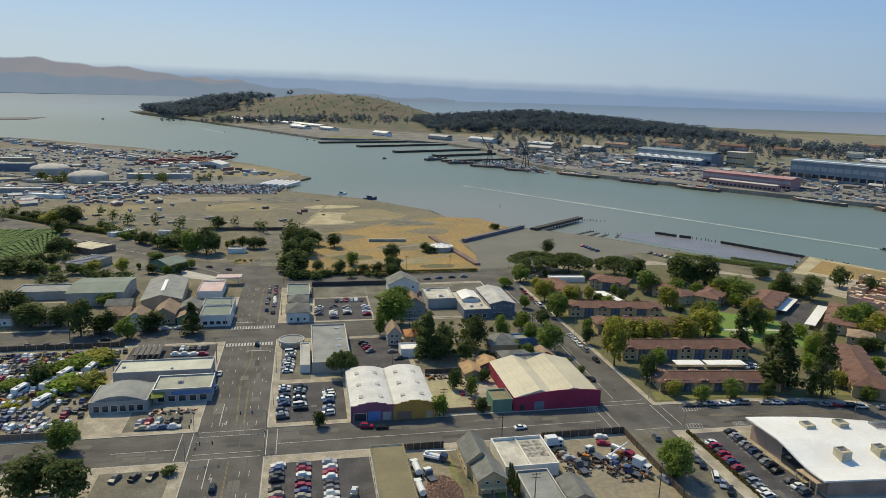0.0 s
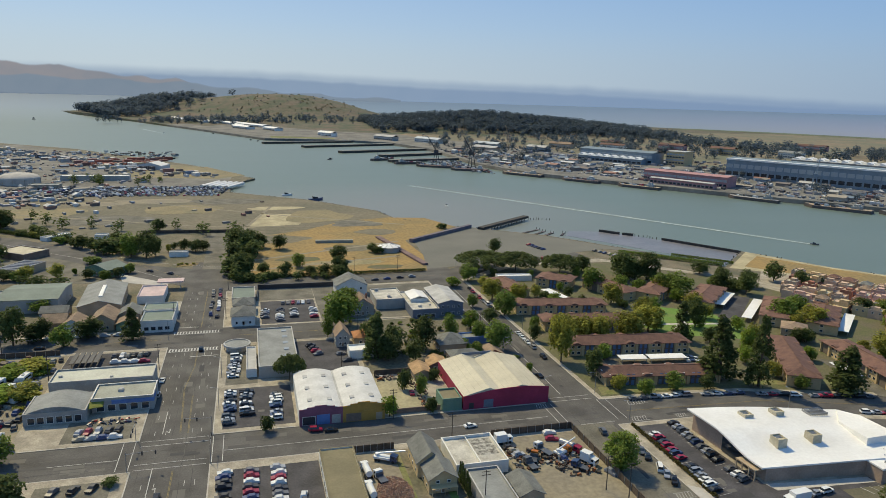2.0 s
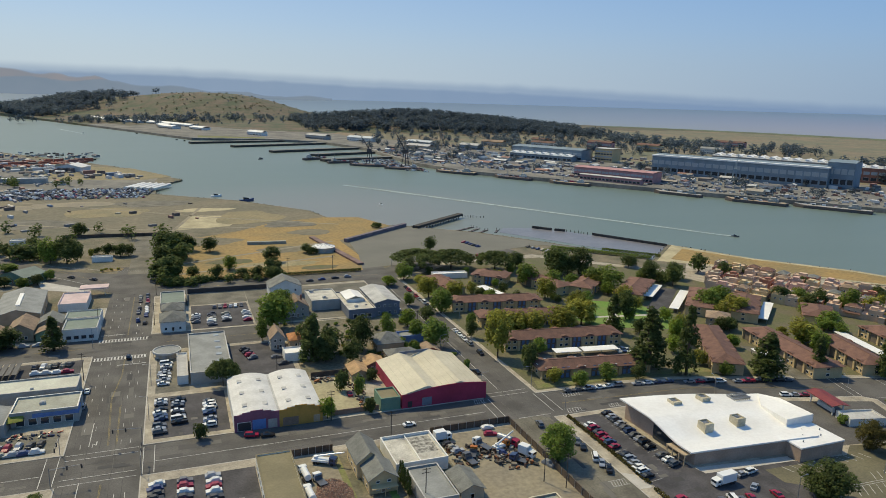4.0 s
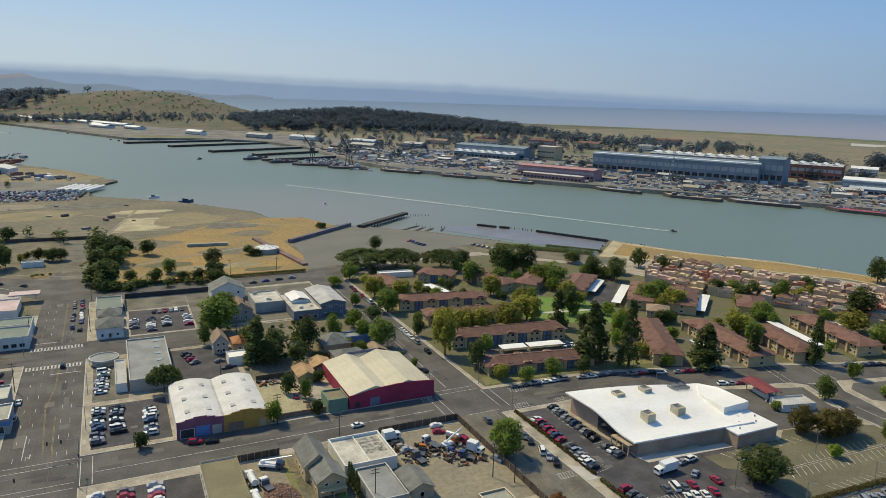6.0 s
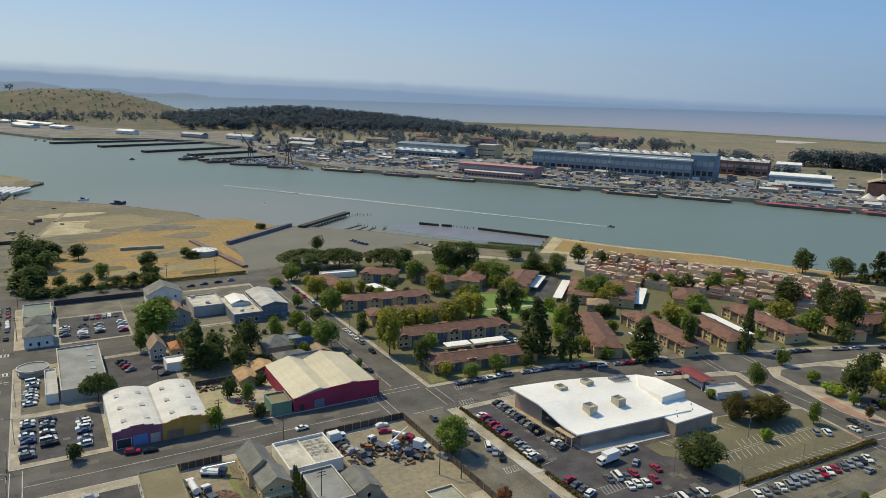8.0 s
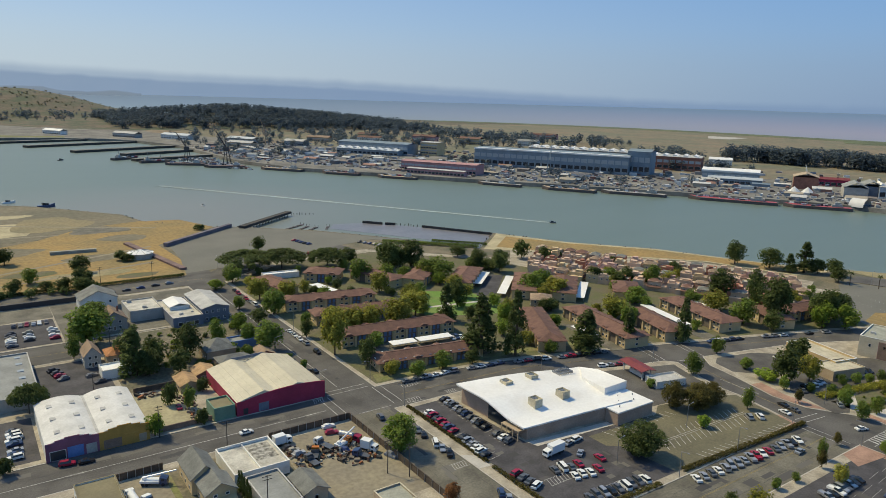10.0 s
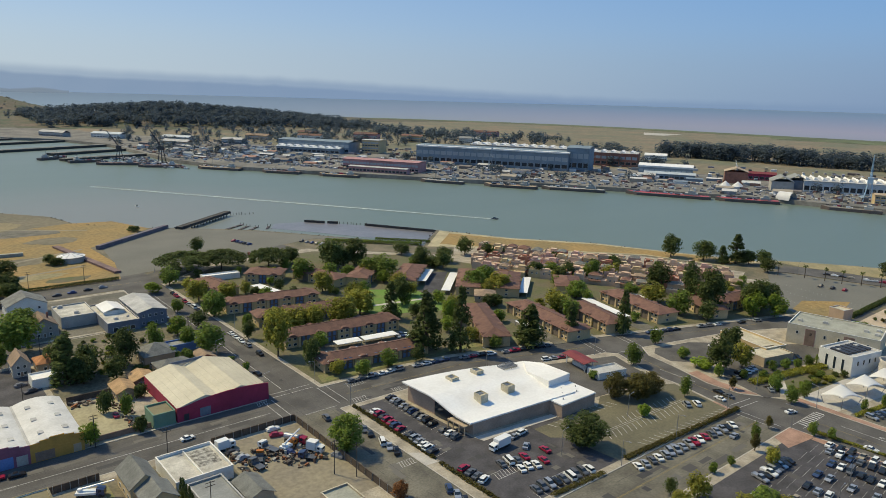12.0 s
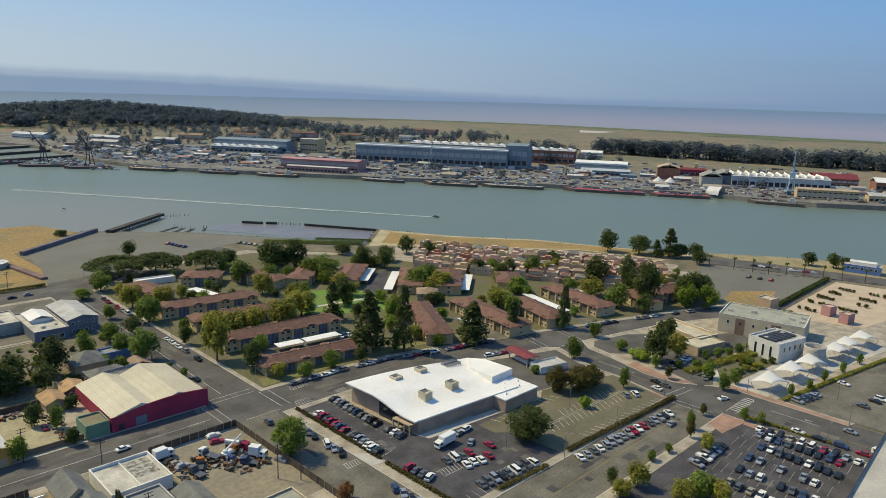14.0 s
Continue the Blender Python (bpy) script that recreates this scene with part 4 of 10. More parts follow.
def twin_vault_warehouse():
    """White warehouse of two bays under shallow barrel roofs, with stepped fronts painted purple and orange."""
    x0, x1, y0, y1, h = 14.0, 43.2, 221.9, 255.5, 5.2
    cx, cy, w, d = (x0 + x1) / 2, (y0 + y1) / 2, x1 - x0, y1 - y0
    ob = thing("warehouse", pose(cx, cy, KERB), "white twin-bay warehouse with barrel roofs and purple and orange fronts", "warehouse")
    bm = bmesh.new()
    box(bm, -w / 2, -d / 2 + .3, -.3, w / 2, d / 2, h)
    part("wall", bm, white_wall, ob)
    for k in (0, 1):
        bm = bmesh.new()
        a, b = -w / 2 + k * w / 2, k * w / 2
        n = 12
        top, low = [], []
        for i in range(n + 1):
            u = i / n
            x = a + (b - a) * u
            z = h + 0.1 + 1.5 * (1 - (2 * u - 1) ** 2)
            top.append([bm.verts.new((x, -d / 2 + .3, z)), bm.verts.new((x, d / 2 + .1, z))])
            low.append([bm.verts.new((x, -d / 2 + .3, h - .05)), bm.verts.new((x, d / 2 + .1, h - .05))])
        for i in range(n):
            bm.faces.new((top[i][0], top[i + 1][0], top[i + 1][1], top[i][1]))
            bm.faces.new((low[i][0], low[i + 1][0], top[i + 1][0], top[i][0]))
            bm.faces.new((low[i + 1][1], low[i][1], top[i][1], top[i + 1][1]))
        part("roof", bm, vault_roof, ob, smooth=False)
        for i in range(3):
            for s in (0.27, 0.73):
                x = a + (b - a) * s
                y = -d / 2 + d * (i + .55) / 3.2
                zt = h + 0.1 + 1.5 * (1 - (2 * s - 1) ** 2)
                bm = bmesh.new()
                box(bm, x - .8, y - 1.1, zt - .35, x + .8, y + 1.1, zt + .24)
                part("skylight", bm, light_roof, ob)
        bm = bmesh.new()
        for i, (u0, u1, top_z) in enumerate(((0, .18, 6.0), (.18, .36, 6.6), (.36, .64, 7.1), (.64, .82, 6.6), (.82, 1, 6.0))):
            box(bm, a + (b - a) * u0, -d / 2, -.3, a + (b - a) * u1, -d / 2 + .3, top_z - .2)
        part("front", bm, (purple_wall, orange_wall)[k], ob, "stepped painted stucco front")
    for u, wd, hh, m, nm in ((-11.4, 4.4, 3.2, white_wall, "door"), (-6.6, 4.4, 3.6, blue_wall, "door"), (-2.2, 3.0, 3.2, grey_wall, "door"), (3.8, 5.2, 3.0, brown_wall, "door"), (9.0, 3.4, 3.6, orange_wall, "door"), (12.6, 2.2, 2.6, tan_wall, "window")):
        opening(ob, "s", w, d, u, 0.05, hh, wd, nm, m if u > -11 else dark_metal, m)
    bm = bmesh.new()
    box(bm, -.35, -d / 2 + .3, h, .35, d / 2, h + .35)
    part("valley_gutter", bm, light_roof, ob)
    return ob


def red_hall():
    """Hall with a crimson front, arched along its top, under two shallow cream roof folds."""
    x0, x1, y0, y1, h = 72.0, 105.0, 222.6, 258.0, 5.0
    cx, cy, w, d = (x0 + x1) / 2, (y0 + y1) / 2, x1 - x0, y1 - y0
    ob = thing("hall", pose(cx, cy, KERB), "crimson-fronted hall with a folded cream membrane roof", "hall")
    bm = bmesh.new()
    box(bm, -w / 2, -d / 2 + .3, -.3, w / 2, d / 2, h)
    part("wall", bm, red_wall, ob)
    prof = [(-w / 2, h), (-w * .2, h + 2.5), (-w * .05, h + 0.7), (w * .18, h + 2.7), (w / 2, h)]
    bm = bmesh.new()
    prev = None
    for x, z in prof:
        cur = [bm.verts.new((x, -d / 2 + .3, z)), bm.verts.new((x, d / 2 + .1, z)), bm.verts.new((x, -d / 2 + .3, h - .1)), bm.verts.new((x, d / 2 + .1, h - .1))]
        if prev:
            bm.faces.new((prev[0], cur[0], cur[1], prev[1]))
            bm.faces.new((prev[2], cur[2], cur[0], prev[0]))
            bm.faces.new((cur[3], prev[3], prev[1], cur[1]))
        prev = cur
    part("roof", bm, hall_roof, ob)
    bm = bmesh.new()
    va = [bm.verts.new(p) for p in ((-w * .24, d / 2 + .25, h + 1.7), (-w * .2, d / 2 + .25, h + 2.75), (w * .18, d / 2 + .25, h + 2.95), (w * .22, d / 2 + .25, h + 1.9))]
    vb = [bm.verts.new((v.co.x, d / 2 - .1, v.co.z)) for v in va]
    bm.faces.new(va[::-1])
    bm.faces.new(vb)
    for i in range(4):
        k = (i + 1) % 4
        bm.faces.new((va[i], va[k], vb[k], vb[i]))
    part("rear_gable", bm, slate_wall, ob, "dark slate infill closing the rear folds")
    bm = bmesh.new()
    for i in range(15):
        x = -w / 2 + .6 + (w - 1.2) * i / 14
        z = next(z0 + (z1 - z0) * (x - x0_) / (x1_ - x0_) for (x0_, z0), (x1_, z1) in zip(prof, prof[1:]) if x0_ <= x <= x1_)
        box(bm, x - .07, -d / 2 + .35, z - .02, x + .07, d / 2, z + .06)
    part("roof_seam", bm, hall_roof, ob, "raised membrane seams")
    bm = bmesh.new()
    n = 14
    pts = [(-w / 2, -.3), (w / 2, -.3)]
    for i in range(n + 1):
        u = i / n
        x = w / 2 - w * u
        pts.append((x, h + .15 + 2.0 * max(0.0, 1 - ((u - .38) / .55) ** 2)))
    va = [bm.verts.new((x, -d / 2, z)) for x, z in pts]
    vb = [bm.verts.new((x, -d / 2 + .3, z)) for x, z in pts]
    bm.faces.new(va)
    bm.faces.new(vb[::-1])
    for i in range(len(pts)):
        j = (i + 1) % len(pts)
        bm.faces.new((va[i], vb[i], vb[j], va[j]))
    part("front", bm, red_wall, ob)
    opening(ob, "s", w, d, -7, .1, 3.4, 4.0, "door", slate_wall, red_wall)
    opening(ob, "s", w, d, -13.5, .1, 2.6, 2.0, "door", dark_metal, red_wall)
    for i in range(4):
        opening(ob, "e", w, d, -12 + i * 7, 2.2, 3.4, 2.4, "window", glass, red_wall)
    return ob


def supermarket():
    """Low supermarket under one big white roof whose front edge dips in a long wave."""
    ob = thing("supermarket", pose(0, 0, KERB), "low brown supermarket with a large white roof and wavy front eave", "supermarket")
    A, B, C, D = (144.0, 192.0), (145.6, 156.4), (192.0, 151.6), (198.3, 184.2)

    def roof_z(u, v):
        # u: 0 at the front (west) to 1; v: 0 south to 1 north
        wave = 4.4 + 2.9 * smooth_step(0.12, 0.62, v)
        return wave * (1 - u) + 5.2 * u + 0.8 * math.sin(math.pi * min(1, u * 1.2)) * v
    def plan(u, v):
        s = [B[i] + (C[i] - B[i]) * u for i in (0, 1)]
        n = [A[i] + (D[i] - A[i]) * u for i in (0, 1)]
        return [s[i] + (n[i] - s[i]) * v for i in (0, 1)]
    nu, nv = 10, 16
    bm = bmesh.new()
    top = [[bm.verts.new((*plan(-.02 + 1.02 * i / nu, j / nv), roof_z(max(0, i / nu), j / nv) + .35)) for j in range(nv + 1)] for i in range(nu + 1)]
    bot = [[bm.verts.new((*plan(-.02 + 1.02 * i / nu, j / nv), roof_z(max(0, i / nu), j / nv) - .15)) for j in range(nv + 1)] for i in range(nu + 1)]
    for i in range(nu):
        for j in range(nv):
            bm.faces.new((top[i][j], top[i + 1][j], top[i + 1][j + 1], top[i][j + 1]))
            bm.faces.new((bot[i][j + 1], bot[i + 1][j + 1], bot[i + 1][j], bot[i][j]))
    for i in range(nu):
        bm.faces.new((bot[i][0], bot[i + 1][0], top[i + 1][0], top[i][0]))
        bm.faces.new((top[i][nv], top[i + 1][nv], bot[i + 1][nv], bot[i][nv]))
    for j in range(nv):
        bm.faces.new((top[0][j], top[0][j + 1], bot[0][j + 1], bot[0][j]))
        bm.faces.new((bot[nu][j], bot[nu][j + 1], top[nu][j + 1], top[nu][j]))
    part("roof", bm, white_roof, ob)
    bm = bmesh.new()
    ring = [(i / nu, 0.0) for i in range(nu)] + [(1.0, j / nv) for j in range(nv)] + [(1 - i / nu, 1.0) for i in range(nu)] + [(0.0, 1 - j / nv) for j in range(nv)]
    ring = [(max(.02, min(.985, u)), max(.015, min(.985, v))) for u, v in ring]
    lo = [bm.verts.new((*plan(u, v), -.3)) for u, v in ring]
    hi = [bm.verts.new((*plan(u, v), roof_z(u, v) - .1)) for u, v in ring]
    for i in range(len(ring)):
        j = (i + 1) % len(ring)
        bm.faces.new((lo[i], lo[j], hi[j], hi[i]))
    part("wall", bm, market_wall, ob, "brown stucco walls")
    bm = bmesh.new()
    g = [plan(.012, v) for v in (.22, .55)]
    prism(bm, [g[0], (g[0][0] + .5, g[0][1]), (g[1][0] + .5, g[1][1]), g[1]], 0.3, [4.3, 4.3, 5.6, 5.6])
    part("shop_window", bm, glass, ob, "tall dark shop glazing")
    bm = bmesh.new()
    e = plan(-.05, .03)
    f = plan(-.05, .26)
    prism(bm, [e, (e[0] + 3, e[1]), (f[0] + 3, f[1]), f], 3.1, 3.4)
    for v in (.03, .10, .18, .25):
        p = plan(-.047, v)
        box(bm, p[0] - .15, p[1] - .15, -.2, p[0] + .15, p[1] + .15, 3.1)
    part("entrance_canopy", bm, tan_wall, ob)
    for x, y in ((158.1, 166.0), (171.3, 166.0), (159.4, 183.2), (171.6, 183.0)):
        z = 6.5
        bm = bmesh.new()
        box(bm, x - 1.7, y - 1.9, z - 1.2, x + 1.7, y + 1.9, z + 1.75)
        hood = part("roof_unit", bm, cream_roof, ob, "cream square rooftop air unit")
        bm = bmesh.new()
        for a, b, c, d in ((-1.7, -1.9, 1.7, -1.65), (-1.7, 1.65, 1.7, 1.9), (-1.7, -1.65, -1.45, 1.65), (1.45, -1.65, 1.7, 1.65)):
            box(bm, x + a, y + b, z + 1.75, x + c, y + d, z + 2.15)
        part("rim", bm, cream_roof, hood)
        bm = bmesh.new()
        for k in range(4):
            box(bm, x - .9, y - .2 + k * .38, z + 1.75, x + 1.2, y + .02 + k * .38, z + 1.9)
        part("grille", bm, steel, hood, "grey louvre")
    # raised rear part with a plant deck
    raised = [(186.9, 160.3), (198.9, 160.8), (199.1, 174.9), (197.2, 182.6), (189.9, 174.2)]
    bm = bmesh.new()
    prism(bm, raised, 4, [7.7, 7.7, 7.2, 6.0, 6.4])
    part("upper_wall", bm, cream_roof, ob, "cream upper walls")
    bm = bmesh.new()
    mid = (194.4, 170.6)
    prism(bm, [(mid[0] + (x - mid[0]) * 1.03, mid[1] + (y - mid[1]) * 1.03) for x, y in raised], 5.2, [8.0, 8.0, 7.5, 6.2, 6.6])
    part("upper_roof", bm, white_roof, ob, "sloping white roof of the raised part")
    bm = bmesh.new()
    for k in range(8):
        box(bm, 183.6 + k, 180.2, 5.6, 183.8 + k, 184.4, 6.9)
    for y in (180.2, 182.3, 184.2):
        box(bm, 183.6, y, 6.9, 190.8, y + .2, 7.1)
    part("plant_frame", bm, steel, ob)
    bm = bmesh.new()
    box(bm, 180.2, 147.6, -.3, 198.4, 162, 4.5)
    part("side_wing", bm, market_wall, ob)
    bm = bmesh.new()
    box(bm, 180.0, 147.4, 4.5, 198.6, 162.2, 5.0)
    part("wing_roof", bm, white_roof, ob)
    for k in range(5):
        bm = bmesh.new()
        tube(bm, (184 + k * 3.1, 150.5 + (k * 37 % 5) * 1.6, 4.9), (184 + k * 3.1, 150.5 + (k * 37 % 5) * 1.6, 5.6), .22, .22, 8)
        part("vent", bm, steel, ob)
    return ob


twin_vault_warehouse()
red_hall()
supermarket()

# the block behind the twin warehouse and the hall
flat_building("shop", "small green-walled shop with a flat brown roof", "shop", 67.9, 227.6, 7.2, 9.2, 4.6, green_wall, olive_roof, coping=green_wall)
b = flat_building("workshop", "long grey workshop with roof lights", "workshop", 9.3, 290, 15.4, 47, 4.8, grey_wall, grey_roof, skylights=6)
flat_building("annexe", "narrow white annexe beside a grey workshop", "annexe", -1.2, 281, 4, 26, 3.4, white_wall, light_roof)
pitched_building("house", "tall grey clapboard house with a steep roof", "house", 38.2, 300.5, 6, 10, 5.2, 3.4, grey_wall, brown_shingle, axis="y", windows=(2, 3), floors=2)
pitched_building("house", "small bungalow with an orange hipped roof", "house", 48, 300, 9, 9, 3.6, 2.4, tan_wall, orange_shingle, hip=True, windows=(2, 2))
flat_building("shed", "white flat-roofed shed beside a car park", "shed", 44.5, 284, 11, 8, 3.6, white_wall, white_roof)
pitched_building("shed", "small cabin with a tan gabled roof", "shed", 64.3, 257, 7, 10.5, 2.9, 1.5, tan_wall, tan_shingle, windows=(1, 2))
pitched_building("shed", "small cabin with a tan gabled roof", "shed", 72.6, 263.5, 8, 8.5, 2.9, 1.6, brown_wall, tan_shingle, windows=(2, 2))
# houses behind the hall
pitched_building("house", "slate-roofed house with a hipped roof", "house", 84, 283, 12, 12, 4.6, 3.6, tan_wall, grey_shingle, hip=True, windows=(3, 3))
pitched_building("house", "low house with a dark hipped roof", "house", 86, 268, 13, 9, 3.6, 2.0, tan_wall, grey_shingle, hip=True, windows=(3, 2))
flat_building("shop", "low blue-fronted shop with a grey roof", "shop", 98, 291, 13, 7, 3.4, blue_wall, grey_roof, coping=blue_wall)
pitched_building("house", "small brick house with a brown roof", "house", 99, 270, 8, 8, 3.2, 1.8, brick_wall, brown_shingle, windows=(2, 2))
# towards the waterfront
pitched_building("house", "large white house with a grey gabled roof", "house", 53, 379, 17, 14, 7.0, 4.0, white_wall, grey_shingle, axis="y", windows=(3, 3), floors=2)
pitched_building("house", "old house with an orange-brown roof and chimney", "house", 54, 345, 11, 13, 5.2, 3.8, grey_wall, brown_shingle, axis="y", windows=(2, 3), floors=2, chimney=True)
flat_building("workshop", "pale-roofed workshop with stained roofing", "workshop", 70, 358, 15, 21, 5.4, grey_wall, stained_roof, vents=3)
b = flat_building("workshop", "grey workshop with a raised white roof light", "workshop", 84.5, 345, 14, 34, 5.0, slate_wall, stained_roof, vents=5)
row_of(b, "s", 14, 34, 3, .6, 2.6, 2.2)
bm = bmesh.new()
box(bm, -4.5, -2, 4.5, 4.5, 12, 6.2)
lantern = part("roof_lantern", bm, white_wall, b)
bm = bmesh.new()
for s_ in (-1, 1):
    v = [bm.verts.new(p) for p in ((s_ * 5, -2.4, 6.1), (s_ * 5, 12.4, 6.1), (0, 12.4, 7.6), (0, -2.4, 7.6))]
    bm.faces.new(v)
part("lantern_roof", bm, white_roof, lantern)
b = pitched_building("workshop", "two-storey slate-blue workshop with a pale low-pitched roof", "workshop", 98, 345, 13, 30, 7.0, 1.6, slate_wall, light_roof, axis="y", windows=(4, 7), floors=2)
pitched_building("house", "grey corner house with a hipped roof", "house", -4.5, 340, 11, 14, 4.8, 2.8, white_wall, grey_shingle, hip=True, windows=(3, 4))
pitched_building("house", "grey house with a hipped roof", "house", -4.5, 357, 10, 11, 4.6, 2.6, grey_wall, grey_shingle, hip=True, windows=(3, 4))
flat_building("workshop", "low grey workshop with a green roof", "workshop", -4.5, 378, 12, 22, 4.2, grey_wall, teal_roof)

# west of the wide street
b = flat_building("workshop", "long workshop with a pale cream roof", "workshop", -54, 269, 35, 12.5, 5.8, grey_wall, pale_roof, vents=2)
b = flat_building("showroom", "pale grey motor showroom with a blue fascia", "showroom", -44.5, 253, 20, 13, 5.2, grey_wall, drab_roof, coping=white_wall, vents=2)
row_of(b, "s", 20, 13, 5, .4, 2.8, 2.6, 1.0, "window", glass, white_wall)
bm = bmesh.new()
box(bm, -3.5, -6.75, 3.0, 10.2, -6.5, 4.3)
box(bm, 10, -6.5, 3.0, 10.2, -1, 4.3)
part("fascia", bm, blue_wall, b, "blue painted fascia")
bm = bmesh.new()
prism(bm, [(-10.5, -9.5), (-6, -8.5), (-6, -6.6), (-10.5, -6.6)], 3.0, [3.1, 3.1, 4.2, 4.2])
part("awning", bm, olive_cloth, b, "yellow-green fabric awning")
b = flat_building("showroom", "motor showroom with a grey curved roof", "showroom", -64.5, 248, 19, 15, 4.2, grey_wall, grey_roof, coping=grey_wall)
row_of(b, "s", 19, 15, 6, .4, 2.8, 2.2, 1.0, "window", glass, white_wall)
bm = bmesh.new()
for _i in range(12):
    _u, _v = _i / 12, (_i + 1) / 12
    _p = [(-9.2 + 18.4 * t_, 4.0 + 2.0 * math.sin(math.pi * t_)) for t_ in (_u, _v)]
    _q = [bm.verts.new(p_) for p_ in ((_p[0][0], -7.2, _p[0][1]), (_p[1][0], -7.2, _p[1][1]), (_p[1][0], 7.2, _p[1][1]), (_p[0][0], 7.2, _p[0][1]))]
    bm.faces.new(_q)
    bm.faces.new([_q[0], _q[1], bm.verts.new((_p[1][0], -7.2, 3.6)), bm.verts.new((_p[0][0], -7.2, 3.6))][::-1])
bmesh.ops.remove_doubles(bm, verts=bm.verts, dist=.01)
part("curved_roof", bm, grey_roof, b)
ob = thing("kiosk", pose(-7.0, 301, KERB), "low round grey kiosk with a pale rimmed roof", "kiosk")
bm = bmesh.new()
tube(bm, (0, 0, -.2), (0, 0, 2.3), 4.6, 4.6, 28)
part("wall", bm, grey_wall, ob)
bm = bmesh.new()
tube(bm, (0, 0, 2.3), (0, 0, 2.6), 5.6, 5.6, 28)
part("roof", bm, grey_roof, ob)
bm = bmesh.new()
_rim = []
for _r, _z in ((5.7, 2.2), (5.7, 2.95), (5.2, 2.95), (5.2, 2.55)):
    _rim.append([bm.verts.new((_r * math.cos(_i * math.tau / 28), _r * math.sin(_i * math.tau / 28), _z)) for _i in range(28)])
for _p, _q in zip(_rim, _rim[1:]):
    for _i in range(28):
        bm.faces.new((_p[_i], _p[(_i + 1) % 28], _q[(_i + 1) % 28], _q[_i]))
part("rim", bm, light_roof, ob)
for _a in range(4):
    bm = bmesh.new()
    tube(bm, (5.3 * math.cos(_a * 1.57), 5.3 * math.sin(_a * 1.57), -.2), (5.3 * math.cos(_a * 1.57), 5.3 * math.sin(_a * 1.57), 2.35), .12)
    part("post", bm, steel, ob)
pitched_building("warehouse", "big grey warehouse with a green metal roof", "warehouse", -106.5, 386, 27, 30, 7.0, 1.6, grey_wall, teal_roof, axis="x", windows=(0, 3))
b = pitched_building("warehouse", "gabled grey warehouse with a white ridge light", "warehouse", -73.5, 379, 19, 42, 6.0, 2.6, tan_wall, grey_roof, axis="y", windows=(0, 4), rot=4)
bm = bmesh.new()
box(bm, -.9, -14, 8.5, .9, 8, 9.0)
part("ridge_light", bm, white_roof, b)
b = flat_building("shopfront", "two-storey white shop building", "shop", -43, 339, 14, 16, 5.6, white_wall, teal_roof)
row_of(b, "s", 14, 16, 4, 1.0, 2.6, 2.0, 1.0, "window", glass, slate_wall)
flat_building("shopfront", "low shop with a grey-green roof", "shop", -44, 358, 15, 12, 4.6, white_wall, teal_roof)
flat_building("filling_station", "filling-station building with a pale pink roof", "station", -51.5, 390, 13, 22, 4.0, white_wall, pink_roof, coping=pink_roof)

# ---- apartments, town houses, civic buildings ----
blue_door = plain("blue_door", (0.10, 0.17, 0.33), 0.5)
# dark colour standing in for the shade inside the stair bays
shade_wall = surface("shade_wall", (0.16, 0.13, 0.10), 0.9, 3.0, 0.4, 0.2)


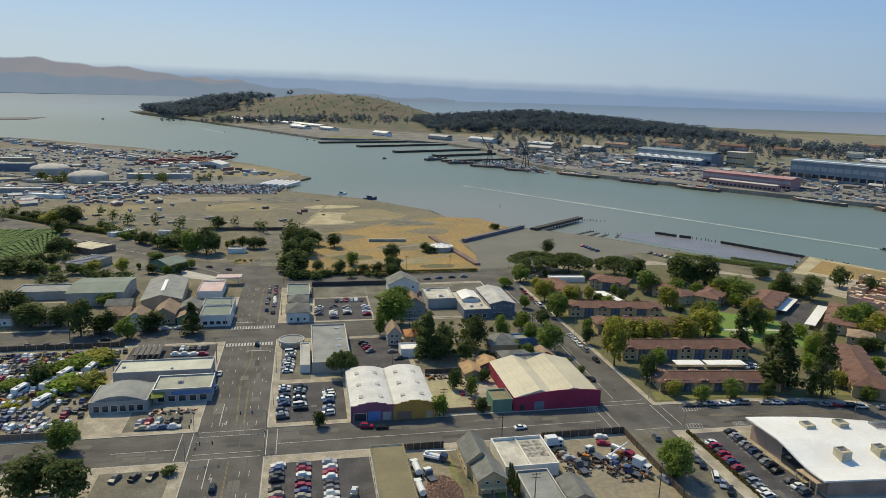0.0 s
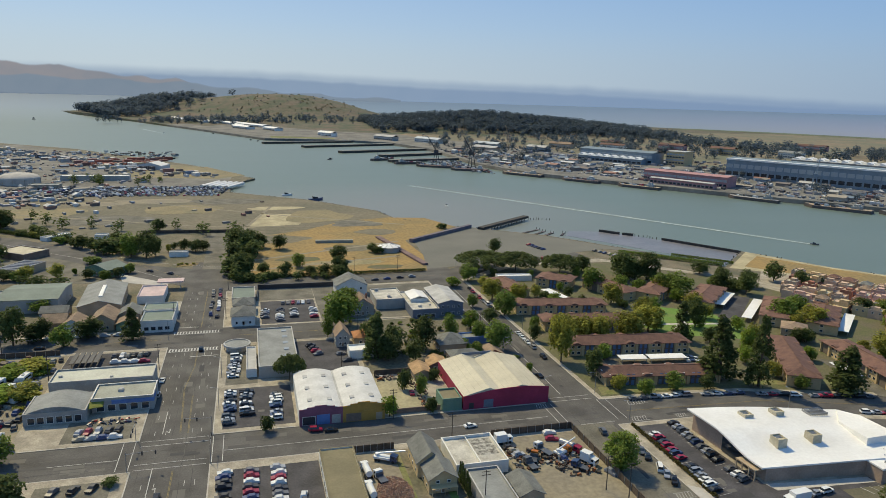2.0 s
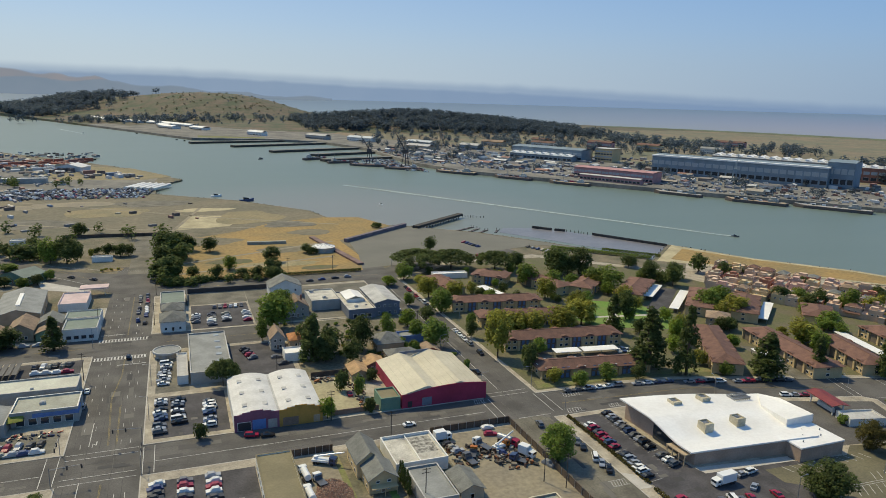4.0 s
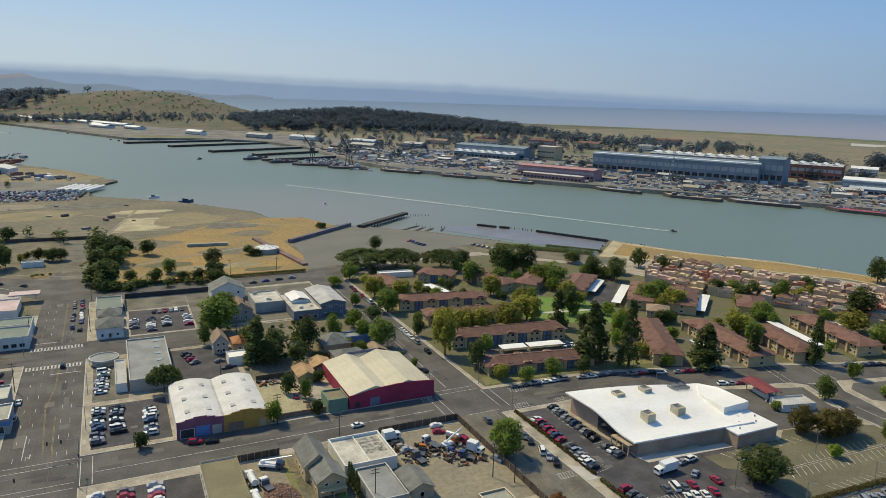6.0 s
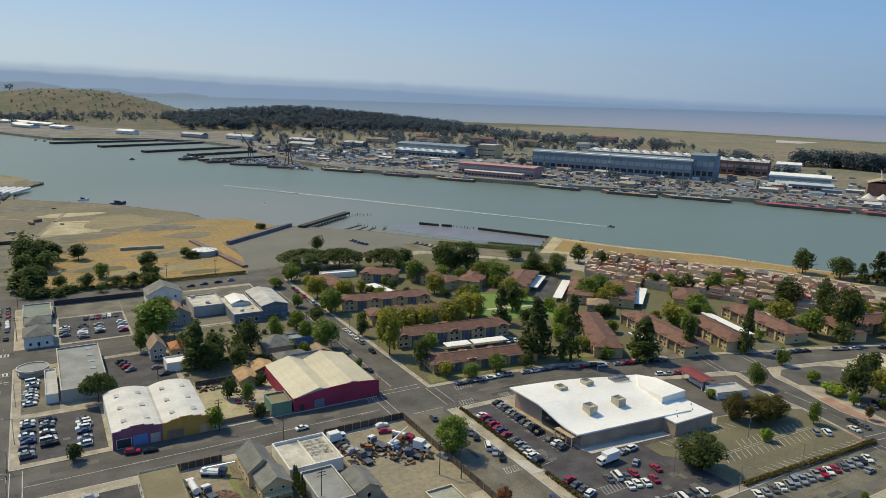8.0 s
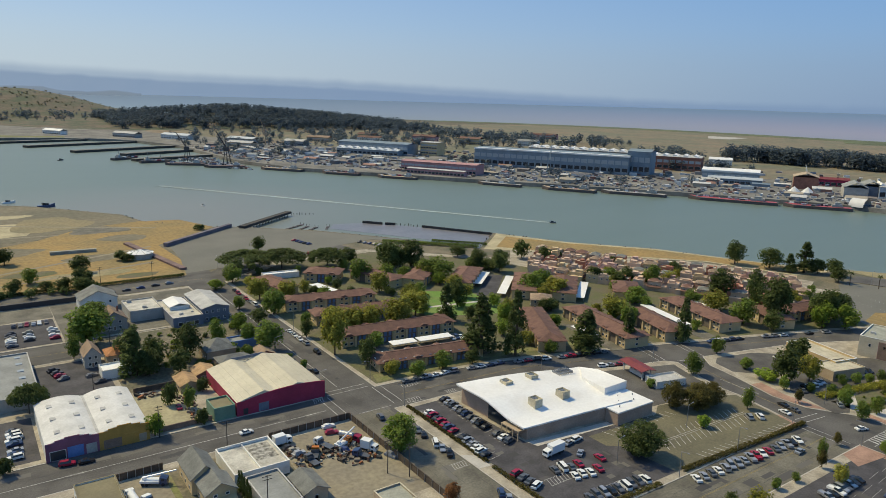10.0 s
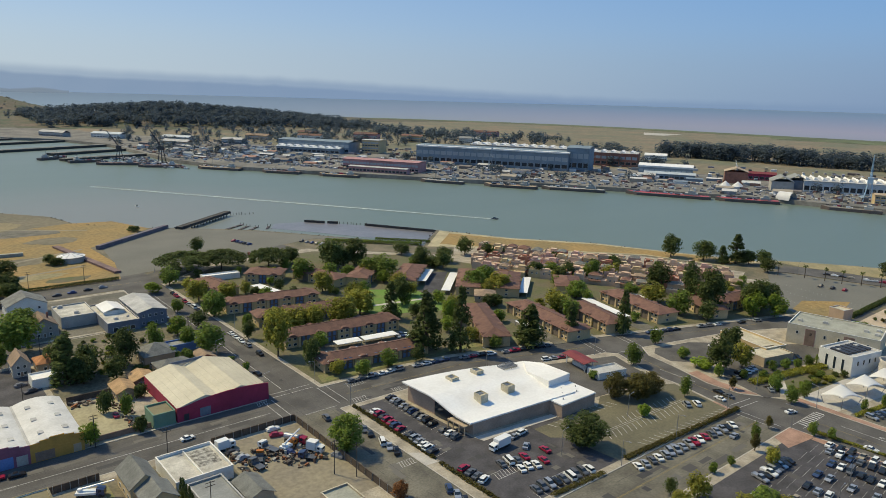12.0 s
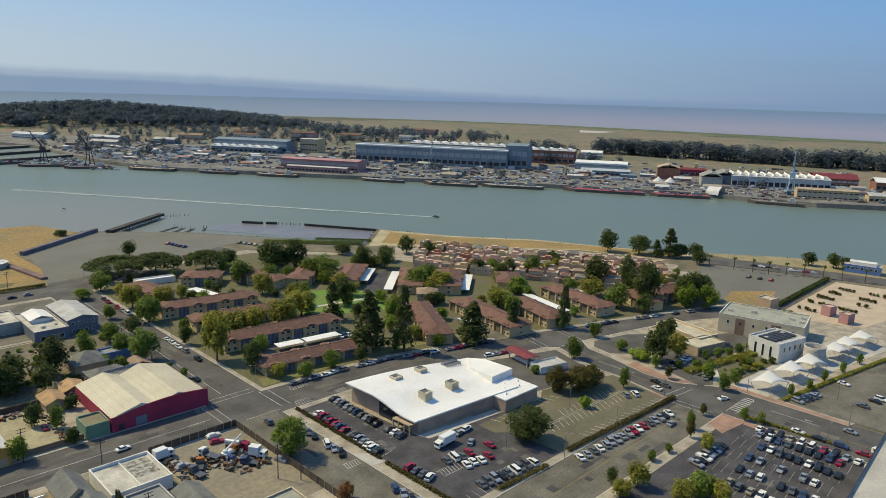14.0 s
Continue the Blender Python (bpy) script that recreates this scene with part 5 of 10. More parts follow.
def apartment(cx, cy, length, depth, rot, label="two-storey cream apartment house with a brown tiled roof", h=5.5, wall=None, roof=None):
    """A long two-storey house: a low hipped tile roof with small dormers, and on both long sides windows and flat bays
    painted dark like recesses, with blue doors.
    """
    wall, roof = wall or cream_wall, roof or tile_roof
    ob = thing("apartment_house", pose(cx, cy, KERB, 0, 0, rot), label, "apartment house", "garden apartments")
    w, d = length, depth + 1.2
    h = h - .35
    bm = bmesh.new()
    n = max(2, round(w / 6.5))
    side_pts = []
    for i in range(n + 1):
        x = -w / 2 + w * i / n
        a, b = max(-w / 2, x - .55), min(w / 2, x + .55)
        side_pts += ([(a, -d / 2)] if i else []) + [(a, -d / 2 - .7), (b, -d / 2 - .7)] + ([(b, -d / 2)] if i < n else [])
    prism(bm, side_pts + [(-x, -y) for x, y in side_pts], -.3, h)
    part("wall", bm, wall, ob)
    bm = bmesh.new()
    roof_hip(bm, w, d, h, 2.1, 1.25)
    part("roof", bm, roof, ob)
    bm = bmesh.new()
    k = w / 2 - d / 2 + .2
    box(bm, -k, -.16, h + 2.18, k, .16, h + 2.36)
    part("ridge_cap", bm, roof, ob)
    for i in range(n):
        x = -w / 2 + w * (i + .5) / n
        for s, side in ((-1, "s"), (1, "n")):
            if i % 2:
                # stair bay: its shade painted as a flat dark panel, blue doors on both floors
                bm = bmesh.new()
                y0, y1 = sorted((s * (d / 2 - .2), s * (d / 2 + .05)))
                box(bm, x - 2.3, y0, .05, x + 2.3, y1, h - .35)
                bay = part("stair_bay", bm, shade_wall, ob, "flat dark panel painted as stair-bay shade")
                for u, z in ((-1.2, .15), (1.0, .15), (-1.0, 2.7), (1.2, 2.7)) if s < 0 else ():
                    bm = bmesh.new()
                    box(bm, x + u - .6, -d / 2 - .12, z, x + u + .6, -d / 2 + .1, z + 2.0)
                    part("door", bm, blue_door, bay, "blue painted door")
            else:
                for z in (0.0, 2.65):
                    opening(ob, side, w, d, x - 1.3, z + .8, z + 2.1, 1.3, "window", glass, white_wall)
                    opening(ob, side, w, d, x + 1.3, z + .8, z + 2.1, 1.6, "window", glass, white_wall)
                bm = bmesh.new()
                y = s * (d / 2 + .6)
                pts = [(x + 1.9 * math.cos(a), h + .2 + .8 * math.sin(a)) for a in [math.pi * k / 8 for k in range(9)]]
                va = [bm.verts.new((px, y + s * .2, pz)) for px, pz in pts]
                vb = [bm.verts.new((px, y - s * 2.6, pz)) for px, pz in pts]
                for k in range(8):
                    bm.faces.new((va[k], va[k + 1], vb[k + 1], vb[k]))
                bm.faces.new(va)
                part("dormer", bm, roof, ob)
    for s, side in ((-1, "w"), (1, "e")):
        for z in (.9, 3.4):
            opening(ob, side, w, d, 0, z, z + 1.2, 1.6, "window", glass, white_wall)
    return ob


SPLIT = False


def carport(cx, cy, length, depth, rot, material=None):
    ob = thing("carport", pose(cx, cy, KERB, 0, 0, rot), "long open carport with a flat white roof on posts", "carport", "carports")
    bm = bmesh.new()
    box(bm, -length / 2, -depth / 2, 2.4, length / 2, depth / 2, 2.6)
    part("roof", bm, material or white_roof, ob)
    k = max(2, int(length / 6) + 1)
    for i in range(k):
        x = -length / 2 + .5 + (length - 1) * i / (k - 1)
        for y in (-depth / 2 + .4, depth / 2 - .4):
            bm = bmesh.new()
            box(bm, x - .08, y - .08, -.2, x + .08, y + .08, 2.4)
            part("post", bm, steel, ob)
    return ob


apartment(158, 233.5, 48, 9, -8, "apartment house with a red-brown tiled roof facing the street", 4.3)
apartment(162, 267, 56, 10, -7)
apartment(160, 300, 46, 9, -8, "apartment house half hidden by olive-green trees")
apartment(157, 327, 48, 9, -9, "apartment house with a rust-red roof and blue doors")
apartment(254, 222, 50, 11, 79.5, "yellow-cream apartment house end-on to the street")
apartment(278, 211, 37, 10, 73)
apartment(313, 210, 45, 11, 77)
apartment(341, 187, 24, 10, 62)
apartment(366, 184.5, 30, 9, -3)
apartment(224, 235, 50, 10, 60, "apartment house behind tall dark conifers")
apartment(229, 347, 36, 11, 40)
apartment(249, 329, 38, 12, 42)
apartment(270, 298, 40, 11, 47)
apartment(286, 282, 38, 12, 44)
apartment(314, 260, 24, 12, 45)
apartment(203, 356, 34, 10, 105)
apartment(178, 377, 20, 13, -40)
apartment(143, 368, 28, 10, 100)
pitched_building("clubhouse", "brown hip-roofed clubhouse with a balcony", "clubhouse", 255, 268, 12, 11, 5.2, 2.2, tan_wall, brown_shingle, rot=48, hip=True, windows=(3, 3), floors=2)
carport(157.5, 252.5, 12, 5.5, -7)
carport(173, 250.5, 17, 5.5, -7)
carport(259, 326, 30, 6, 42)
carport(262, 306, 42, 5, 43)
carport(294, 275, 36, 5, 40)
carport(297, 219, 36, 5, 75)
carport(241, 222, 15, 5, 82)
carport(166, 352, 20, 6, 100)
carport(330, 222, 20, 5, 75)
flat_building("store", "low white-roofed building behind flat-topped pines", "building", 157, 394, 22, 6, 3.2, white_wall, white_roof, rot=-6)
lot([(246, 296), (281, 331), (274, 338), (238, 303)], lot_asphalt, "asphalt lane between carports", LOT + .02)
lot([(236, 200), (243, 198), (250, 236), (243, 240)], old_asphalt, "asphalt drive beside an apartment house", LOT + .02)
lot([(287, 188), (296, 186), (303, 232), (292, 236)], old_asphalt, "asphalt drive beside an apartment house", LOT + .02)
lot([(144, 247), (186, 241), (189, 256), (146, 262)], old_asphalt, "asphalt parking court", LOT + .02)
lot([(128, 224), (180, 222.5), (230, 214), (228, 219), (181, 227), (130, 231)], front_grass, "strip of thin grass before the apartments", LOT + .01, "lawn")


def town_house(cx, cy, rot, rnd):
    """A stuccoed town house of stepped flat-topped blocks with a small tiled lean-to."""
    kind = rnd.random()
    wall, word = (adobe, "tan") if kind < .5 else ((terracotta, "terracotta") if kind < .68 else ((rose, "dusty pink") if kind < .9 else (cream_wall, "cream")))
    ob = thing("town_house", pose(cx, cy, KERB, 0, 0, rot), "%s stucco town house of stepped blocks" % word, "town house", "stucco town houses")
    w, d = rnd.uniform(5.8, 8.0), rnd.uniform(6.5, 9)
    h = rnd.uniform(4.2, 5.6)
    bm = bmesh.new()
    box(bm, -w / 2, -d / 2, -.3, w / 2, d / 2, h)
    for x0, y0, x1, y1 in ((-w / 2, -d / 2, w / 2, -d / 2 + .25), (-w / 2, d / 2 - .25, w / 2, d / 2), (-w / 2, -d / 2 + .25, -w / 2 + .25, d / 2 - .25), (w / 2 - .25, -d / 2 + .25, w / 2, d / 2 - .25)):
        box(bm, x0, y0, h, x1, y1, h + .5)
    part("main_block", bm, wall, ob)
    bm = bmesh.new()
    s = rnd.choice((-1, 1))
    x0, x1 = sorted((s * w / 2, s * (w / 2 + rnd.uniform(2.5, 4))))
    box(bm, x0, -d / 2 - rnd.uniform(0, 2), -.3, x1, d * rnd.uniform(.1, .4), rnd.uniform(2.8, 3.6))
    part("wing", bm, wall, ob)
    bm = bmesh.new()
    if rnd.random() < .45:
        roof_hip(bm, w - .6, d - .6, h + .1, rnd.uniform(1.2, 1.9), .55)
        part("roof", bm, rnd.choice((tile_roof, tile_roof, grey_shingle, brown_shingle)), ob)
    else:
        box(bm, -w * .3, -d / 2 + .6, h, w * .15, d * .1, h + rnd.uniform(1.0, 1.8))
        part("stair_tower", bm, wall, ob)
    bm = bmesh.new()
    v = [bm.verts.new(p) for p in ((-w / 2, -d / 2 - 1.6, 2.6), (w / 2, -d / 2 - 1.6, 2.6), (w / 2, -d / 2, 3.4), (-w / 2, -d / 2, 3.4), (-w / 2, -d / 2 - 1.6, 2.45), (w / 2, -d / 2 - 1.6, 2.45), (w / 2, -d / 2, 3.25), (-w / 2, -d / 2, 3.25))]
    for f in ((0, 1, 2, 3), (7, 6, 5, 4), (0, 4, 5, 1), (1, 5, 6, 2), (3, 7, 4, 0)):
        bm.faces.new([v[i] for i in f])
    part("lean_to", bm, tile_roof, ob)
    bm = bmesh.new()
    box(bm, -w / 2 + .3, -d / 2 + .3, h, w / 2 - .3, d / 2 - .3, h + .06)
    part("roof_deck", bm, rnd.choice((cream_roof, tan_wall, adobe)), ob)
    for side, z in (("s", 2.9), ("w", .7), ("w", 2.7), ("e", 2.7)):
        row_of(ob, side, w, d, 2, z, z + 1.1, 1.1, .8)


def town_houses():
    rnd = random.Random(21)
    base, along, inland = Vector((347, 366)), Vector((.5, -.866)), Vector((-.866, -.5))
    for r in range(5):
        n = 18 if r < 3 else 15
        for i in range(n):
            p = base + along * (i * 9.6 + rnd.uniform(-1.3, 1.3) + r * 3) + inland * (r * 15.0 + rnd.uniform(-1.5, 1.5))
            if p.y < 196 or (p.x < 330 and p.y < 262) or (p.x < 352 and p.y < 225):
                continue
            town_house(p.x, p.y, -60 + rnd.choice((0, 90, 180, 270)), rnd)


town_houses()


# south block, closest to the camera
SPLIT = True
b = flat_building("warehouse", "long low white building with a flat olive roof", "building", 23.4, 178, 10.4, 39, 3.9, white_wall, olive_roof, parapet=.35, coping=olive_roof)
row_of(b, "w", 10.4, 39, 9, .8, 2.4, 1.6)
pitched_building("house", "cream house with a steep grey gabled roof", "house", 49.2, 188, 7.8, 13, 5.0, 3.0, cream_wall, grey_shingle, windows=(2, 3), floors=2)
pitched_building("house", "cream gabled house with a red timber porch", "house", 50.6, 177, 8.2, 9.5, 4.4, 2.6, cream_wall, grey_shingle, windows=(2, 2), floors=2, porch=True)
b = flat_building("workshop", "white flat-roofed workshop with a stained patched roof", "workshop", 64.6, 187.6, 16.4, 17.6, 4.1, white_wall, stained_roof, coping=white_wall, parapet=.8)
bm = bmesh.new()
box(bm, -.5, -8.4, 3.1, -.2, 8.4, 3.9)
part("party_wall", bm, white_wall, b)
bm = bmesh.new()
box(bm, .4, -3, 3.32, 7.2, 7.0, 3.36)
part("roof_patch", bm, dark_patch, b, "flaking dark roof coating")
lot([(41.2, 166), (43, 166), (43, 199), (41.2, 199)], front_grass, "narrow strip of green grass", LOT + .02, "lawn")
lot([(52.2, 168), (54.4, 168), (54.4, 196), (52.2, 196)], lawn_green, "narrow strip of green grass", LOT + .02, "lawn")
flat_building("shed", "low grey shed with a dark flat roof", "shed", 63.4, 167.5, 9.6, 18, 4.0, grey_wall, grey_roof)
pitched_building("shed", "small pale shed with a grey gabled roof", "shed", 73.0, 166, 7, 11, 3.4, 1.6, tan_wall, grey_shingle, windows=(1, 2))

flat_building("shed", "small flat-roofed shed with a pale parapet", "shed", 90, 147, 8.5, 9, 3.8, tan_wall, drab_roof, parapet=.5, coping=cream_roof)

# civic buildings by the plaza
b = flat_building("office_building", "low cream office building with flat roofs", "office", 309, 144, 13, 26, 4.6, cream_wall, cream_roof, rot=-14, parapet=.9, coping=white_wall)
row_of(b, "w", 13, 26, 7, 1.0, 2.8, 2.4)
b = flat_building("office_building", "low cream wing with a wide flat roof", "office", 298, 131, 18, 11, 4.2, tan_wall, cream_roof, rot=-14, parapet=.3, coping=cream_roof)
b = flat_building("civic_building", "large pale concrete building with pink-framed entrances", "civic building", 346, 122, 38, 24, 9.4, beige_wall, drab_roof, rot=-78, vents=6, coping=white_wall)
for u in (-9, 7):
    opening(b, "s", 38, 24, u, .2, 8.2, 4.4, "door", brown_wall, pink_wall)
row_of(b, "s", 38, 24, 6, 5.0, 6.6, 1.2)
b = flat_building("civic_building", "white modern cube with roof panels and square windows", "civic building", 319, 106, 20, 15, 8.6, white_wall, light_roof, rot=-12, vents=5, coping=white_wall)
row_of(b, "w", 20, 15, 3, 1.2, 6.6, 1.3, 2)
row_of(b, "s", 20, 15, 4, 4.2, 6.4, 1.2, 2)
for i in range(5):
    bm = bmesh.new()
    box(bm, -8 + i * 3.4, -4, 8.2, -5.4 + i * 3.4, 4, 8.9)
    part("solar_panel", bm, dark_metal, b)


def shade_sail(cx, cy, w, d, rot, h=5.2):
    """A white fabric canopy, pulled up along its middle and down at two corners, on slim masts."""
    ob = thing("shade_canopy", pose(cx, cy, LOT, 0, 0, rot), "white tensile fabric canopy on slim steel masts", "canopy", "plaza canopies")
    bm = bmesh.new()
    n = 10
    g = []
    for i in range(n + 1):
        row = []
        for j in range(n + 1):
            u, v = 2 * i / n - 1, 2 * j / n - 1
            pinch = 1 - .16 * (1 - v * v) * abs(u) - .16 * (1 - u * u) * abs(v)
            row.append(bm.verts.new((u * w / 2 * pinch, v * d / 2 * pinch, h + 1.4 * (1 - u * u) * .6 + 1.1 * u * v - .5 * v * v)))
        g.append(row)
    for i in range(n):
        for j in range(n):
            bm.faces.new((g[i][j], g[i + 1][j], g[i + 1][j + 1], g[i][j + 1]))
    sail = part("fabric", bm, fabric, ob, smooth=True)
    mod = sail.modifiers.new("thickness", "SOLIDIFY")
    mod.thickness = .06
    for u, v in ((-.96, -.96), (.96, -.96), (.96, .96), (-.96, .96)):
        bm = bmesh.new()
        tube(bm, (u * w / 2 * .8, v * d / 2 * .8, -.2), (u * w / 2, v * d / 2, h + 1.1 * u * v - .45), .12, .09)
        part("mast", bm, steel, ob)
    return ob


for cx, cy, r in ((275.6, 92.1, -12), (294.5, 90.5, -12), (309.7, 88.3, -12), (335.3, 85.8, -12), (348.2, 85.0, -12), (364.0, 82.9, -12)):
    shade_sail(cx, cy, 12.5, 9, r, 4.6)


def ring_tower():
    ob = thing("ring_tower", pose(322.8, 91, LOT), "flared concrete drum with an open ring top", "tower")
    bm = bmesh.new()
    prev = None
    for z, r in ((-.2, 6.6), (2.5, 5.0), (5.5, 4.2), (7.2, 4.6), (7.2, 4.1), (5.5, 3.7), (0, 3.7)):
        cur = [bm.verts.new((r * math.cos(a * math.tau / 32), r * math.sin(a * math.tau / 32), z)) for a in range(32)]
        if prev:
            for i in range(32):
                j = (i + 1) % 32
                bm.faces.new((prev[i], prev[j], cur[j], cur[i]))
        prev = cur
    part("drum", bm, pale_concrete, ob, smooth=True)
    bm = bmesh.new()
    for i in range(8):
        a = i * math.tau / 8
        tube(bm, (4.2 * math.cos(a), 4.2 * math.sin(a), 7.2), (0, 0, 7.9), .08)
    part("spoke_frame", bm, steel, ob)


ring_tower()
flat_building("square_pavilion", "pink-cream square gate tower", "pavilion", 390, 137, 8, 8, 6.5, adobe, cream_roof, rot=-10)
flat_building("square_pavilion", "pink-cream gate tower at the edge of a square", "pavilion", 404, 110, 6, 5, 5.5, pink_wall, adobe, rot=-14)
flat_building("square_pavilion", "pink-cream gate tower at the edge of a square", "pavilion", 396, 99, 6, 5, 5.5, pink_wall, adobe, rot=-14)
b = flat_building("ferry_building", "bright blue waterfront building with white upper decks", "building", 532, 128, 22, 11, 5.5, blue_wall, light_roof, rot=-80, coping=white_wall)
row_of(b, "s", 22, 11, 7, 2.5, 4.2, 1.8)
bm = bmesh.new()
box(bm, -8, -3.5, 5.0, 8, 3.5, 7.4)
part("upper_deck", bm, white_wall, b)
b = flat_building("office_roof", "large building with a pale flat roof and dark coping", "building", 208, 10.5, 62, 60, 17.5, pale_concrete, pale_concrete, rot=4, parapet=.6, coping=dark_metal)

# filling station beside the supermarket
ob = thing("station_canopy", pose(223.6, 175.6, LOT, 0, 0, 78), "dark red filling-station canopy on posts", "canopy")
bm = bmesh.new()
roof_gable(bm, 14.4, 6.6, 4.0, .6, .3, "x")
part("roof", bm, red_metal, ob)
for x in (-6, 6):
    for y in (-2, 2):
        bm = bmesh.new()
        box(bm, x - .2, y - .2, -.2, x + .2, y + .2, 4.2)
        part("post", bm, white_wall, ob)
bm = bmesh.new()
box(bm, -4, -.6, 0, 4, .6, 1.6)
part("pump_island", bm, white_wall, ob)
flat_building("kiosk", "low pale kiosk with a flat roof", "kiosk", 226, 163.2, 14, 7.5, 2.8, white_wall, light_roof, rot=-14)

# waterfront
ob = thing("drum_house", pose(96.5, 487, .1), "round corrugated building with a pale conical roof", "building")
bm = bmesh.new()
tube(bm, (0, 0, -.3), (0, 0, 3.6), 8, 8, 28)
part("wall", bm, grey_wall, ob)
bm = bmesh.new()
tube(bm, (0, 0, 3.6), (0, 0, 5.4), 8.4, 1.0, 28)
part("roof", bm, white_roof, ob)
for i in range(9):
    a = i * math.tau / 9
    bm = bmesh.new()
    tube(bm, (8.2 * math.cos(a), 8.2 * math.sin(a), 3.75), (1.1 * math.cos(a), 1.1 * math.sin(a), 5.5), .12)
    part("rib", bm, steel, ob)


def long_wall(name, label, category, p, q, w, h, material, z=.05, posts=0):
    """A wall or fence from p to q, w thick, with a cap and posts."""
    p, q = Vector(p), Vector(q)
    n = (q - p).length
    ob = thing(name, pose(*p, z, 0, 0, math.degrees(math.atan2((q - p).y, (q - p).x))), label, category)
    bm = bmesh.new()
    box(bm, 0, -w / 2, -.3, n, w / 2, h)
    part("panel", bm, material, ob)
    bm = bmesh.new()
    box(bm, 0, -w / 2 - .05, h, n, w / 2 + .05, h + .1)
    part("cap", bm, material, ob)
    for i in range(posts):
        x = n * (i + .5) / posts
        bm = bmesh.new()
        box(bm, x - .08, -w / 2 - .12, -.2, x + .08, -w / 2, h + .2)
        part("post", bm, steel, ob)
    return ob


slate_paint = surface("slate_paint", (0.15, 0.15, 0.21), .8, 6, .6, .2)
rust_deck = surface("rust_deck", (0.20, 0.13, 0.12), .9, 6, .6, .25)
long_wall("long_shed", "long low mauve-grey wall running out to the water", "wall", (119, 514), (184, 569), 3.2, 2.6, mauve_wall)
long_wall("ramp", "long rust-brown raised walkway", "walkway", (97, 535), (112, 440), 4.0, 1.3, rust_deck)
long_wall("grandstand", "long dark grandstand in a dry field", "stand", (47, 522), (75, 520), 3.0, 2.0, drab_roof)
long_wall("yard_fence", "black mesh fence round a yard", "fence", (75, 201.2), (104, 201.2), .15, 2.3, wood_fence, KERB, 10)
long_wall("yard_fence", "black mesh fence round a yard", "fence", (104, 201), (104, 140), .15, 2.3, wood_fence, KERB, 16)
long_wall("yard_fence", "black mesh fence of a truck yard", "fence", (29, 200.2), (42, 200.2), .15, 2.2, wood_fence, KERB, 6)
long_wall("yard_wall", "dark timber fence along a vehicle yard", "fence", (-188, 307.5), (-78, 307.5), .2, 2.2, wood_fence, KERB, 30)
long_wall("yard_wall", "brown board fence along a vehicle yard", "fence", (-188, 224), (-72, 224), .2, 2.2, brown_wall, KERB, 30)
long_wall("court_wall", "dark wall round an empty court", "wall", (3, 397), (62, 397), .3, 2.6, dark_metal, KERB)
long_wall("court_wall", "dark wall round an empty court", "wall", (2.5, 374), (2.5, 396), .3, 2.4, dark_metal, KERB)
long_wall("garden_wall", "low brown wall round a dirt yard", "wall", (46, 224.5), (64, 224.5), .2, 1.8, brown_wall, KERB)
long_wall("garden_wall", "wooden fence behind gardens", "wall", (46, 260), (72, 260), .2, 2.2, wood_fence, KERB)
long_wall("field_fence", "brown fence at the end of a dead-end road", "fence", (-80, 574), (-12, 571), .3, 2.4, wood_fence, .05)


def hedge_row(p, q, w, h, leaf, label):
    """A clipped hedge: one body of small leaves."""
    rnd = random.Random(int(p[0] * 3 + q[1]))
    p, q = Vector((*p, 0)), Vector((*q, 0))
    n = (q - p).length
    d = (q - p) / n
    s = Vector((-d.y, d.x, 0))
    verts, faces = [], []
    for _ in range(int(n * (w + 2 * h) * 16)):
        c = p + d * rnd.uniform(0, n) + s * rnd.uniform(-w / 2, w / 2)
        c.z = KERB + h * (1 - rnd.random() ** 2.2) * rnd.uniform(.85, 1.12)
        k = len(verts)
        for a in range(4):
            verts.append(tuple(c + Vector((rnd.uniform(-.36, .36), rnd.uniform(-.36, .36), rnd.uniform(-.28, .28)))))
        faces.append((k, k + 1, k + 2, k + 3))
    me = bpy.data.meshes.new("hedge")
    me.from_pydata(verts, [], faces)
    me.materials.append(leaf)
    tagged(new("hedge", me), label, "hedge")


hedge_row((174, 116), (239, 113.2), 1.6, 1.1, leaf_rust, "clipped rust-brown hedge beside a car park")
hedge_row((126.4, 199), (126.4, 152), 1.3, .7, leaf_rust, "low dry hedge along a supermarket car park")
hedge_row((126, 149), (126, 117), 1.3, .8, leaf_rust, "low dry hedge along a supermarket car park")
hedge_row((140, 116), (162, 114.8), 1.5, .8, leaf_rust, "low reddish hedge beside a car park")
hedge_row((264, 455), (318, 405), 4, 2.2, leaf_green, "dense green shore bushes")
hedge_row((300, 441), (330, 410), 3, 1.6, leaf_green, "green reeds by the inlet")
hedge_row((-14, 423), (108, 424), 2.0, 1.6, leaf_dark, "dark scrub hedge beside the waterfront road")
hedge_row((268, 84), (368, 66), 1.6, 1.0, leaf_olive, "clipped hedge beside the plaza car park")
hedge_row((266, 122), (312, 112), 4, 1.6, leaf_olive, "planted bank beside the plaza")
hedge_row((398, 134.4), (489, 136.4), 2.5, 2.0, leaf_dark, "dark hedge between a car park and a square")
hedge_row((245, 60), (243, 90), 1.5, .6, leaf_olive, "low planting beside a car park")
hedge_row((51.5, 176), (52.5, 194), 1.6, 2.0, leaf_lime, "bright green hedge between buildings")
hedge_row((-250, 645), (-120, 540), 4, 2.2, leaf_dark, "dark scrub along the wide road")

# ---- trees ----


